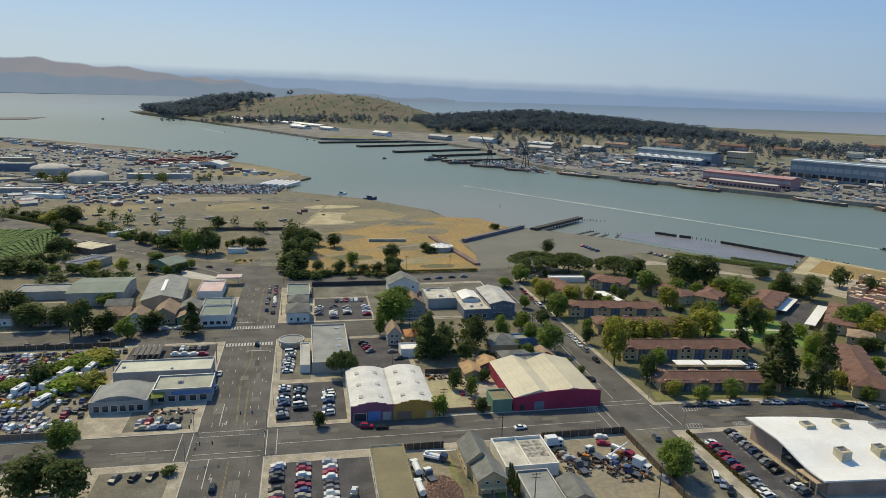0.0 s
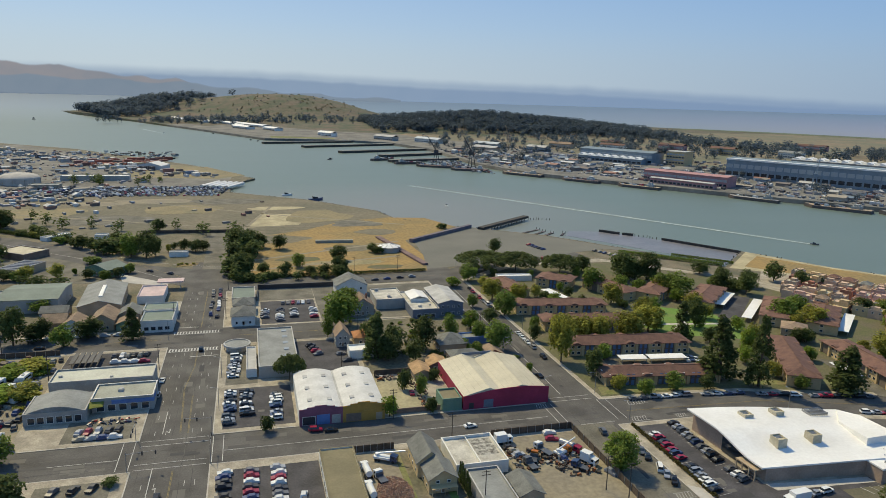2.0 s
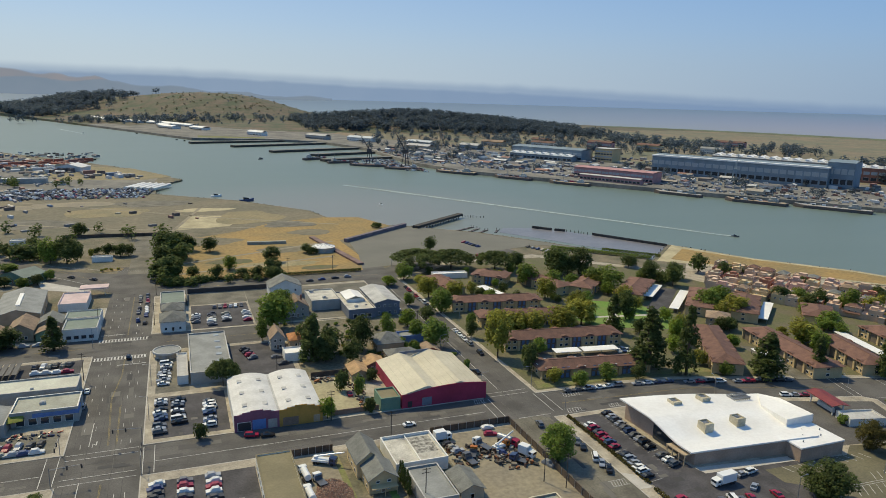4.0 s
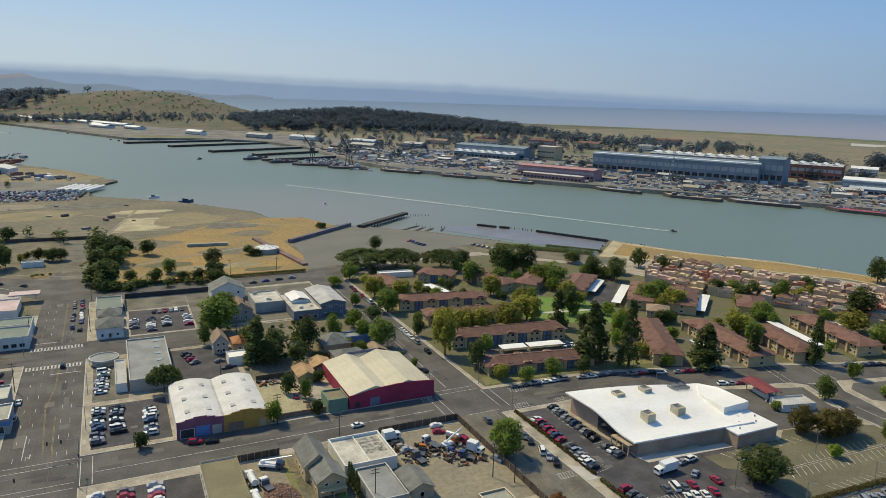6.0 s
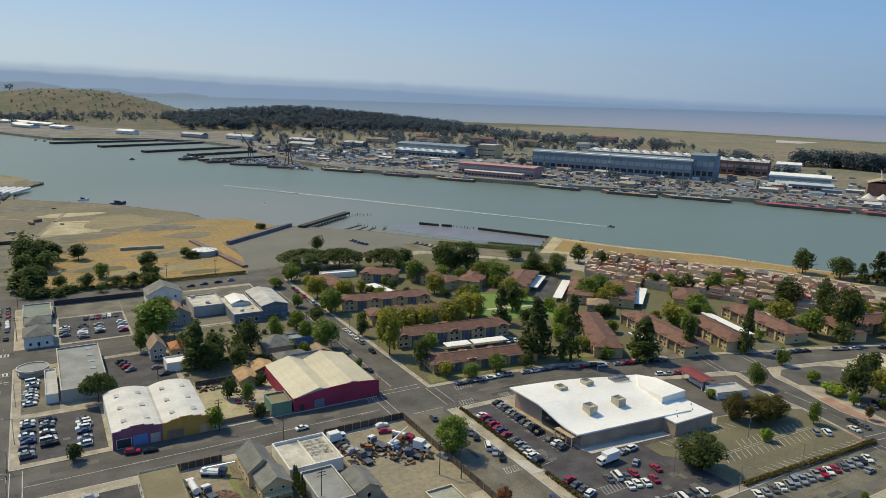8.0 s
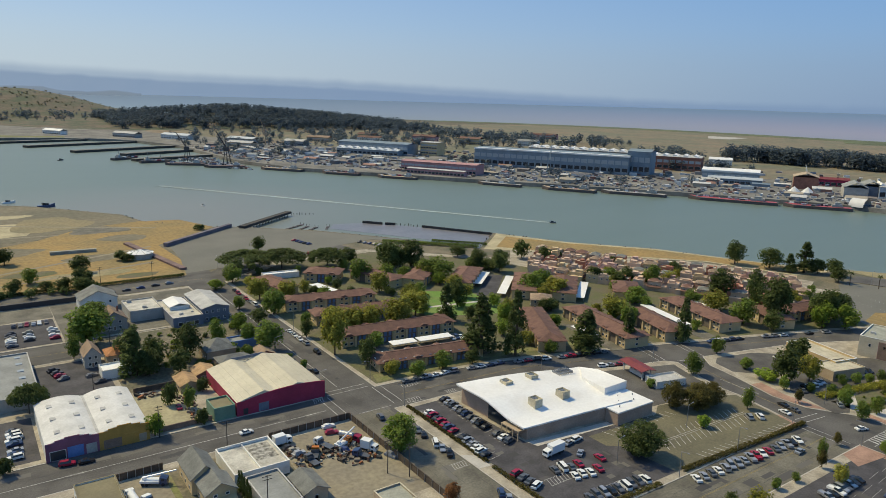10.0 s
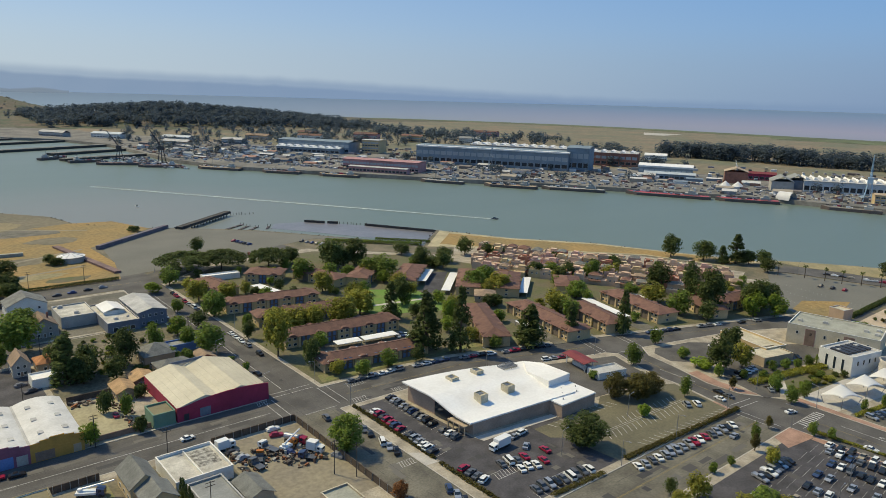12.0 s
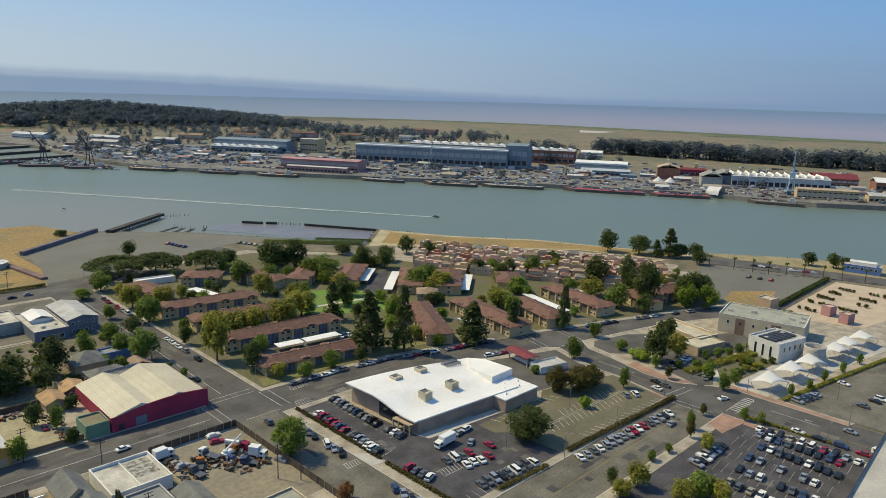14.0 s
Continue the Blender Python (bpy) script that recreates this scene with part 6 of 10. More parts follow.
def crown_mesh(name, rnd, lobes, leaves, leaf, shape, material):
    """A crown of many leaf sprays: lobes (centre, radius) from shape(rnd), each covered with small tilted leaf quads."""
    verts, faces = [], []
    for c, r in [shape(rnd) for _ in range(lobes)]:
        for _ in range(leaves):
            d = Vector((rnd.gauss(0, 1), rnd.gauss(0, 1), rnd.gauss(0, 1) + .25)).normalized()
            p = c + d * r * rnd.uniform(.72, 1.08)
            n = (d * .7 + Vector((rnd.gauss(0, .4), rnd.gauss(0, .4), rnd.gauss(0, .4) + .85))).normalized()
            q = n.to_track_quat("Z", "Y").to_matrix()
            s = leaf * rnd.uniform(.6, 1.3)
            k = len(verts)
            tw = rnd.random() * 3
            for a, e in ((0, 1.0), (1.3, .7), (3.0, 1.1), (4.6, .7)):
                verts.append(p + q @ Vector((math.cos(a + tw) * s * e, math.sin(a + tw) * s * e, rnd.uniform(-.15, .15) * s)))
            faces.append((k, k + 1, k + 2, k + 3))
    me = bpy.data.meshes.new(name)
    me.from_pydata([tuple(v) for v in verts], [], faces)
    me.materials.append(material)
    return me


def round_shape(rnd):
    while True:
        v = Vector((rnd.uniform(-1, 1), rnd.uniform(-1, 1), rnd.uniform(-1, 1)))
        if v.length < 1:
            break
    return Vector((v.x * .34, v.y * .34, .52 + v.z * .36)), rnd.uniform(.12, .20)


def tall_shape(rnd):
    z = rnd.uniform(.08, .97)
    w = .22 * (1.03 - z) ** .7 * rnd.uniform(.4, 1.15)
    a = rnd.random() * math.tau
    return Vector((math.cos(a) * w, math.sin(a) * w, z)), rnd.uniform(.05, .085) * (1.25 - z * .6)


def flat_shape(rnd):
    a, r = rnd.random() * math.tau, math.sqrt(rnd.random())
    return Vector((math.cos(a) * r * .85, math.sin(a) * r * .85, .55 + .30 * (1 - r * r) + rnd.uniform(-.07, .07))), rnd.uniform(.12, .18)


def bush_shape(rnd):
    a, r = rnd.random() * math.tau, math.sqrt(rnd.random())
    return Vector((math.cos(a) * r * .45, math.sin(a) * r * .45, rnd.uniform(.25, .7))), rnd.uniform(.16, .28)


def full_shape(rnd):
    a, r = rnd.random() * math.tau, math.sqrt(rnd.random())
    z = rnd.uniform(-1, 1)
    k = math.sqrt(max(.05, 1 - z * z)) * r
    return Vector((math.cos(a) * k * .42, math.sin(a) * k * .42, .50 + z * .34)), rnd.uniform(.09, .15)


def trunk_mesh(name, rnd, top, spread, limbs):
    bm = bmesh.new()
    tube(bm, (0, 0, -.03), (0.01, 0, top * .55), .028, .020, 7)
    tube(bm, (.01, 0, top * .55), (0, .01, top), .020, .008, 6)
    for i in range(limbs):
        a = i * math.tau / limbs + rnd.random()
        z = top * rnd.uniform(.4, .75)
        tube(bm, (0, 0, z), (math.cos(a) * spread, math.sin(a) * spread, z + rnd.uniform(.12, .25)), .013, .004, 5)
    me = bpy.data.meshes.new(name)
    bm.to_mesh(me)
    bm.free()
    me.materials.append(bark)
    return me


TREES = {}


def tree_kinds():
    rnd = random.Random(11)
    for kind, shape, lobes, leaves, leaf, mats, top, spread, limbs in (
            ("round", round_shape, 40, 54, .038, (leaf_green, leaf_olive, leaf_dark, leaf_lime, leaf_rust, leaf_red), .62, .25, 6),
            ("full", full_shape, 95, 72, .024, (leaf_green, leaf_rust, leaf_dark), .60, .25, 7),
            ("tall", tall_shape, 80, 44, .022, (leaf_dark, leaf_green), .93, .10, 7),
            ("flat", flat_shape, 110, 66, .038, (leaf_dark, leaf_green), .74, .55, 7),
            ("bush", bush_shape, 20, 62, .068, (leaf_green, leaf_olive, leaf_dark, leaf_rust, leaf_lime, leaf_weed), .3, .2, 4)):
        for m in mats:
            TREES[kind, m.name] = [(trunk_mesh("trunk", rnd, top, spread, limbs), crown_mesh("crown", rnd, lobes, leaves, leaf, shape, m)) for _ in range(2 if kind != "round" else 3)]


tree_kinds()
TREE_WORDS = {"round": "broad-crowned tree", "full": "dense round-crowned tree", "tall": "tall dark conifer", "flat": "wide flat-topped pine", "bush": "rounded shrub"}
LEAF_WORDS = {"leaf_green": "green", "leaf_olive": "olive-green", "leaf_dark": "dark green", "leaf_lime": "bright lime-green", "leaf_rust": "rusty brown-green", "leaf_weed": "yellow-green", "leaf_red": "red-brown"}
_tree_rnd = random.Random(5)


def tree(x, y, h, kind="round", leaf="leaf_green", wide=1.0, z=KERB, beside="beside the street"):
    trunk, crown = _tree_rnd.choice(TREES[kind, leaf])
    spread = wide if wide < 1 or kind != "round" else 1 + (wide - 1) * .62
    ob = new("tree" if kind != "bush" else "shrub")
    ob.matrix_world = Matrix.LocRotScale((x, y, z), Euler((0, 0, _tree_rnd.random() * 6.28)), (h * spread, h * spread, h))
    tagged(ob, "%s %s %s" % (LEAF_WORDS[leaf], TREE_WORDS[kind], beside), "tree" if kind != "bush" else "shrub")
    for nm, me in (("trunk", trunk), ("crown", crown)):
        o = new(nm, me)
        o.parent = ob
    return ob


tree(105, 141, 5.5, "round", "leaf_red", 1.1)
_pg = random.Random(17)
for _ in range(26):
    _u, _v = _pg.random(), _pg.random()
    _x, _y = 271 + 43 * _u + 9 * _v * (1 - _u), 104.6 - 3.5 * _u + (8 + 5 * _u) * _v
    tree(_x, _y, _pg.uniform(1.0, 3.4), _pg.choice(("bush", "bush", "round")), _pg.choice(("leaf_green", "leaf_olive", "leaf_green", "leaf_dark")), _pg.uniform(1.0, 1.5), beside="in a planted bank by the plaza")
tree(107, 172, 13.5, "full", "leaf_green", .92)
tree(170.5, 129.5, 12.2, "full", "leaf_dark", 1.3, beside="in a car-park island")
for x, y, h in ((288, 124, 4.5), (294, 121.5, 5), (300, 119, 4.4), (306, 117, 5.2), (312, 115, 4.6), (318, 112, 5), (281, 119, 3.6), (275, 122, 4.2), (290, 128.5, 4), (269, 127, 4.2), (325, 116, 5.5), (331, 113, 4.8)):
    tree(x, y, h, "round", "leaf_green", 1.05, beside="planted beside the plaza")
for x, y, h, c in ((199, 303, 8, "leaf_lime"), (216, 288, 7, "leaf_green"), (229, 301, 9, "leaf_olive"), (209, 318, 8, "leaf_green"), (233, 281, 8, "leaf_lime"), (193, 290, 7, "leaf_green")):
    tree(x, y, h, "round", c, 1.15, beside="on a lawn between apartments")
for x, y, h in ((57.0, 168, 6.2), (57.1, 170.4, 7), (57.0, 172.8, 6.5), (57.2, 175.2, 7.2), (57.1, 177.0, 6.4)):
    tree(x, y, h, "tall", "leaf_dark", .55, beside="in a row beside a house")
tree(183, 228, 27.3, "tall", "leaf_dark", 1.25, beside="among apartment houses")
tree(194, 218, 29.9, "tall", "leaf_dark", 0.73, beside="among apartment houses")
tree(225, 206, 19.1, "tall", "leaf_dark", 1.64, beside="among apartment houses")
tree(275, 191, 21.8, "tall", "leaf_dark", 0.79, beside="among apartment houses")
tree(196, 274, 19.1, "tall", "leaf_dark", 1.11, beside="among apartment houses")
tree(249, 202, 17.1, "tall", "leaf_dark", 0.91, beside="among apartment houses")
tree(215, 290, 15.7, "round", "leaf_dark", 0.82, beside="among apartment houses")
tree(147, 282, 13.7, "round", "leaf_olive", 1.05, beside="among apartment houses")
tree(156, 280, 13.9, "round", "leaf_olive", 1.14, beside="among apartment houses")
tree(139, 285, 13.5, "round", "leaf_olive", 1.06, beside="among apartment houses")
tree(170, 279, 15.6, "round", "leaf_olive", 1.13, beside="among apartment houses")
tree(187, 288, 14.9, "round", "leaf_olive", 1.23, beside="among apartment houses")
tree(195, 307, 12.5, "round", "leaf_olive", 1.03, beside="among apartment houses")
tree(133, 241, 13.4, "round", "leaf_dark", 0.68, beside="among apartment houses")
tree(137, 227, 6.8, "round", "leaf_olive", 1.23, beside="among apartment houses")
tree(145, 221, 6.8, "round", "leaf_green", 1.22, beside="among apartment houses")
tree(158, 222, 8.0, "round", "leaf_green", 1.13, beside="among apartment houses")
tree(172, 220, 7.7, "round", "leaf_dark", 0.99, beside="among apartment houses")
tree(210, 213, 6.1, "round", "leaf_green", 1.52, beside="among apartment houses")
tree(208, 226, 7.0, "bush", "leaf_olive", 0.78, beside="among apartment houses")
tree(241, 345, 14.4, "round", "leaf_green", 1.80, beside="among apartment houses")
tree(232, 349, 13.2, "round", "leaf_green", 1.12, beside="among apartment houses")
tree(193, 336, 13.1, "round", "leaf_olive", 1.04, beside="among apartment houses")
tree(196, 364, 13.8, "round", "leaf_green", 1.32, beside="among apartment houses")
tree(233, 379, 12.1, "round", "leaf_dark", 1.35, beside="among apartment houses")
tree(230, 391, 15.1, "round", "leaf_dark", 1.05, beside="among apartment houses")
tree(241, 373, 9.4, "round", "leaf_dark", 1.07, beside="among apartment houses")
tree(220, 353, 8.9, "round", "leaf_green", 1.40, beside="among apartment houses")
tree(287, 389, 8.3, "round", "leaf_dark", 2.20, beside="among apartment houses")
tree(272, 348, 13.3, "round", "leaf_dark", 0.88, beside="among apartment houses")
tree(284, 339, 13.3, "round", "leaf_dark", 1.16, beside="among apartment houses")
tree(283, 350, 7.8, "bush", "leaf_dark", 1.53, beside="among apartment houses")
tree(274, 356, 7.8, "round", "leaf_green", 1.52, beside="among apartment houses")
tree(281, 296, 12.5, "round", "leaf_green", 1.33, beside="among apartment houses")
tree(216, 252, 13.3, "round", "leaf_lime", 0.67, beside="among apartment houses")
tree(223, 258, 12.1, "round", "leaf_olive", 0.91, beside="among apartment houses")
tree(275, 234, 12.7, "round", "leaf_olive", 1.51, beside="among apartment houses")
tree(273, 223, 10.9, "round", "leaf_green", 1.15, beside="among apartment houses")
tree(305, 245, 10.3, "round", "leaf_green", 1.68, beside="among apartment houses")
tree(342, 264, 14.8, "round", "leaf_green", 0.87, beside="among apartment houses")
tree(333, 214, 11.9, "round", "leaf_olive", 1.76, beside="among apartment houses")
tree(334, 229, 8.8, "round", "leaf_green", 1.47, beside="among apartment houses")
tree(325, 192, 14.5, "round", "leaf_green", 1.06, beside="among apartment houses")
tree(357, 226, 17.9, "round", "leaf_dark", 1.04, beside="among apartment houses")
tree(355, 204, 23.9, "round", "leaf_dark", 0.54, beside="among apartment houses")
tree(342, 185, 25.9, "round", "leaf_dark", 0.66, beside="among apartment houses")
tree(366, 195, 17.3, "round", "leaf_dark", 0.85, beside="among apartment houses")
tree(361, 170, 19, "round", "leaf_dark", 0.85, beside="among apartment houses")
tree(367, 173, 17, "round", "leaf_dark", 0.9, beside="among apartment houses")
tree(377, 171, 16.9, "round", "leaf_dark", 1.08, beside="among apartment houses")
tree(335, 289, 7.7, "round", "leaf_green", 2.01, beside="among apartment houses")
tree(336, 278, 11.3, "round", "leaf_dark", 0.88, beside="among apartment houses")
tree(357, 262, 9.5, "round", "leaf_olive", 1.63, beside="among apartment houses")
tree(328, 177, 11.1, "round", "leaf_dark", 1.07, beside="among apartment houses")
tree(275, 173.0, 8.6, "round", "leaf_green", 0.87, beside="in front of apartment houses")
tree(356, 167, 14.6, "round", "leaf_lime", 0.95, beside="in front of apartment houses")
tree(295, 198, 6.3, "bush", "leaf_green", 0.76, beside="in front of apartment houses")
tree(128, 396, 11.4, "round", "leaf_green", 1.35, beside="beside the side street")
tree(115, 385, 6.4, "round", "leaf_lime", 2.20, beside="beside the side street")
tree(129, 354, 13.6, "round", "leaf_olive", 0.98, beside="beside the side street")
tree(143, 349, 10.8, "round", "leaf_olive", 1.36, beside="beside the side street")
tree(126, 326, 14.3, "round", "leaf_green", 1.09, beside="beside the side street")
tree(114, 315, 8.3, "round", "leaf_dark", 1.30, beside="beside the side street")
tree(104, 278, 14.8, "round", "leaf_green", 1.02, beside="beside the side street")
tree(126, 286, 9.3, "round", "leaf_dark", 0.73, beside="beside the side street")
tree(127, 259, 23.4, "round", "leaf_olive", 0.56, beside="beside the side street")
tree(114, 343, 7.3, "round", "leaf_green", 1.05, beside="beside the side street")
tree(134, 383, 6.6, "round", "leaf_olive", 1.64, beside="beside the side street")
tree(132, 301, 8.3, "bush", "leaf_green", 0.54, beside="beside the side street")
tree(109, 265, 2.6, "bush", "leaf_green", 1.07, beside="beside the side street")
tree(109, 251, 4.8, "bush", "leaf_green", 0.63, beside="beside the side street")
tree(147, 421, 12.2, "flat", "leaf_dark", 1.67, beside="on the old waterfront car park")
tree(166, 414, 12.5, "flat", "leaf_dark", 1.34, beside="on the old waterfront car park")
tree(192, 402, 12.8, "flat", "leaf_dark", 1.16, beside="on the old waterfront car park")
tree(171, 468, 11.7, "round", "leaf_dark", 1.11, beside="on the old waterfront car park")
tree(210, 407, 11.3, "round", "leaf_dark", 1.41, beside="on the old waterfront car park")
tree(210, 147, 11.0, "full", "leaf_rust", 0.9, beside="by the supermarket")
tree(216, 141, 11.0, "full", "leaf_rust", 1.15, beside="by the supermarket")
tree(224, 141, 9.5, "full", "leaf_rust", 1.15, beside="by the supermarket")
tree(244.2, 163.2, 10.0, "round", "leaf_green", 0.86, beside="by the supermarket")
tree(218, 164, 3.9, "bush", "leaf_green", 0.98, beside="by the supermarket")
tree(219, 97, 7.5, "round", "leaf_green", 0.50, beside="in a car park")
tree(206, 131, 5.4, "bush", "leaf_lime", 0.8, beside="in a car park")
tree(292, 145, 13.9, "round", "leaf_dark", 0.84, beside="in a car park")
tree(269, 137, 15.6, "round", "leaf_dark", 0.88, beside="in a car park")
tree(279, 133, 12.4, "round", "leaf_olive", 0.84, beside="in a car park")
tree(266, 144, 4.6, "bush", "leaf_lime", 1.80, beside="in a car park")
tree(269, 155, 5.6, "round", "leaf_green", 1.31, beside="in a car park")
tree(232.6, 131.4, 9.0, "round", "leaf_green", 0.62, beside="in a car park")
tree(262, 134, 6.5, "round", "leaf_green", 0.74, beside="along the plaza street")
tree(254.6, 124, 5.6, "round", "leaf_rust", 0.66, beside="along the plaza street")
tree(268, 113, 7.5, "round", "leaf_green", 0.91, beside="along the plaza street")
tree(261, 104, 7.3, "round", "leaf_green", 0.85, beside="along the plaza street")
tree(270, 103, 7.4, "round", "leaf_green", 0.71, beside="along the plaza street")
tree(240, 87, 5.6, "round", "leaf_green", 0.68, beside="along the plaza street")
tree(242, 82, 4.5, "round", "leaf_green", 0.74, beside="along the plaza street")
tree(233, 99, 4.6, "round", "leaf_rust", 0.72, beside="along the plaza street")
tree(276, 84, 4.9, "round", "leaf_green", 0.65, beside="along the plaza street")
tree(287, 81, 5.0, "round", "leaf_green", 0.66, beside="along the plaza street")
tree(302, 80, 5.1, "round", "leaf_green", 0.66, beside="along the plaza street")
tree(318, 78, 5.3, "round", "leaf_green", 0.67, beside="along the plaza street")
tree(335, 76, 5.4, "round", "leaf_green", 0.68, beside="along the plaza street")
tree(180, 75, 8.5, "round", "leaf_green", 1.34, beside="by a crowded car park")
tree(182, 70, 7.2, "round", "leaf_olive", 1.32, beside="by a crowded car park")
tree(174, 77, 7.2, "round", "leaf_olive", 1.30, beside="by a crowded car park")
tree(172, 90, 8.7, "round", "leaf_olive", 0.88, beside="by a crowded car park")
tree(164, 90, 5.5, "round", "leaf_olive", 1.48, beside="by a crowded car park")
tree(168, 96, 5.7, "round", "leaf_dark", 0.80, beside="by a crowded car park")
tree(189, 95, 4.0, "bush", "leaf_green", 0.69, beside="by a crowded car park")
tree(198, 94, 3.1, "round", "leaf_green", 1.06, beside="by a crowded car park")
tree(208, 86, 7.1, "round", "leaf_olive", 0.72, beside="by a crowded car park")
tree(213, 94, 6.3, "round", "leaf_rust", 0.55, beside="by a crowded car park")
tree(448, 276, 17.4, "round", "leaf_dark", 0.95, beside="by the waterfront")
tree(458, 256, 15.1, "round", "leaf_dark", 1.51, beside="by the waterfront")
tree(468, 237, 21.1, "tall", "leaf_dark", 1.43, beside="by the waterfront")
tree(475, 231, 10.7, "round", "leaf_dark", 1.29, beside="by the waterfront")
tree(478, 222, 11.9, "round", "leaf_dark", 1.16, beside="by the waterfront")
tree(462, 211, 10.3, "round", "leaf_dark", 1.30, beside="by the waterfront")
tree(524, 160, 10.1, "round", "leaf_dark", 1.31, beside="by the waterfront")
tree(529, 145, 11.1, "round", "leaf_dark", 1.12, beside="by the waterfront")
tree(536, 140, 8.3, "round", "leaf_dark", 1.16, beside="by the waterfront")
tree(460, 243, 12.8, "tall", "leaf_dark", 1.61, beside="by the waterfront")
tree(363, 117, 9.2, "round", "leaf_green", 1.48, beside="by the waterfront")
tree(365, 160, 13.1, "round", "leaf_lime", 1.08, beside="by the waterfront")
tree(370, 123, 6.3, "bush", "leaf_lime", 2.08, beside="by the waterfront")
tree(285, 363, 11.4, "round", "leaf_dark", 1.21, beside="on the shore bank")
tree(297, 354, 11.2, "round", "leaf_dark", 1.44, beside="on the shore bank")
tree(324, 363, 13.5, "round", "leaf_dark", 1.13, beside="on the shore bank")
tree(331, 347, 11.3, "round", "leaf_dark", 0.96, beside="on the shore bank")
tree(227, 383, 18.7, "round", "leaf_dark", 1.25, beside="on the shore bank")
tree(242, 380, 18.8, "round", "leaf_dark", 1.05, beside="on the shore bank")
tree(293, 393, 4.1, "round", "leaf_dark", 2.06, beside="on the shore bank")
tree(322, 292, 10.1, "round", "leaf_dark", 1.52, beside="among apartment houses")
tree(325, 275, 9.7, "round", "leaf_dark", 1.38, beside="among apartment houses")
tree(266, 289, 12.7, "round", "leaf_green", 1.64, beside="among apartment houses")
tree(274, 277, 12.5, "round", "leaf_olive", 1.66, beside="among apartment houses")
tree(51, 297, 13.5, "round", "leaf_dark", 0.81, beside="in back gardens")
tree(59, 284, 13.1, "round", "leaf_dark", 1.01, beside="in back gardens")
tree(50, 279, 20.3, "tall", "leaf_dark", 1.32, beside="in back gardens")
tree(72, 284, 17.1, "round", "leaf_dark", 0.78, beside="in back gardens")
tree(66, 272, 10.2, "round", "leaf_dark", 1.00, beside="in back gardens")
tree(55, 275, 11.5, "round", "leaf_dark", 1.12, beside="in back gardens")
tree(41, 323, 18.5, "round", "leaf_green", 1.25, beside="in back gardens")
tree(33, 309, 11.0, "round", "leaf_green", 0.61, beside="in back gardens")
tree(68, 250, 6.1, "bush", "leaf_dark", 0.72, beside="in back gardens")
tree(88, 296, 12.5, "round", "leaf_green", 0.67, beside="in back gardens")
tree(90, 280, 6.8, "bush", "leaf_green", 0.72, beside="in back gardens")
tree(102, 309, 10.2, "round", "leaf_lime", 0.97, beside="in back gardens")
tree(101, 292, 9.8, "round", "leaf_green", 0.97, beside="in back gardens")
tree(93, 272, 7.9, "bush", "leaf_green", 0.65, beside="in back gardens")
tree(45, 223, 8.7, "round", "leaf_lime", 0.89, beside="in back gardens")
tree(60, 238, 9.2, "round", "leaf_green", 0.60, beside="in back gardens")
tree(60, 223, 6.7, "bush", "leaf_dark", 0.60, beside="in back gardens")
tree(55, 244, 9.4, "bush", "leaf_dark", 0.50, beside="in back gardens")
tree(13, 262, 10.5, "flat", "leaf_dark", 0.66, beside="in back gardens")
tree(3, 221, 6.3, "bush", "leaf_dark", 0.66, beside="in back gardens")
tree(-98, 270, 9.2, "bush", "leaf_dark", 0.95, beside="beside an industrial street")
tree(-126, 339, 12.4, "round", "leaf_dark", 1.81, beside="beside an industrial street")
tree(-136, 349, 16.8, "round", "leaf_dark", 1.18, beside="beside an industrial street")
tree(-100, 324, 18.7, "round", "leaf_dark", 0.78, beside="beside an industrial street")
tree(-93, 327, 8.3, "round", "leaf_dark", 1.84, beside="beside an industrial street")
tree(-71, 328, 9.8, "round", "leaf_dark", 1.85, beside="beside an industrial street")
tree(-52, 322, 15.1, "tall", "leaf_dark", 1.36, beside="beside an industrial street")
tree(-113, 338, 11.1, "round", "leaf_dark", 1.14, beside="beside an industrial street")
tree(-101, 372, 7.7, "round", "leaf_lime", 2.20, beside="beside an industrial street")
tree(-90, 327, 11.0, "round", "leaf_dark", 1.11, beside="beside an industrial street")
tree(-79, 318, 10.8, "round", "leaf_green", 1.09, beside="beside an industrial street")
tree(-97, 281, 4.9, "bush", "leaf_lime", 2.10, beside="beside an industrial street")
tree(-90, 286, 5.0, "bush", "leaf_lime", 2.20, beside="beside an industrial street")
tree(-87, 263, 5.7, "bush", "leaf_lime", 2.01, beside="beside an industrial street")
tree(-83, 291, 5.1, "bush", "leaf_olive", 2.20, beside="beside an industrial street")
tree(-79, 262, 6.9, "bush", "leaf_olive", 1.39, beside="beside an industrial street")
tree(-106, 266, 4.6, "bush", "leaf_lime", 2.14, beside="beside an industrial street")
tree(-92, 256, 3.4, "bush", "leaf_lime", 2.20, beside="beside an industrial street")
tree(-75, 215, 10.5, "round", "leaf_green", 1.23, beside="at a street corner")
tree(-74, 189, 13.7, "round", "leaf_dark", 1.58, beside="at a street corner")
tree(-64, 185, 13.5, "round", "leaf_dark", 0.99, beside="at a street corner")
tree(-40, 196, 2.9, "bush", "leaf_dark", 1.33, beside="at a street corner")
tree(245, 334, 6.7, "bush", "leaf_green", 0.82, beside="over the salvage yard")
tree(158, 567, 5.1, "bush", "leaf_dark", 1.53, beside="by a dry grass field")
tree(-201, 610, 11.4, "round", "leaf_olive", 1.52, beside="beside the wide road")
tree(-187, 605, 16.8, "round", "leaf_dark", 1.72, beside="beside the wide road")
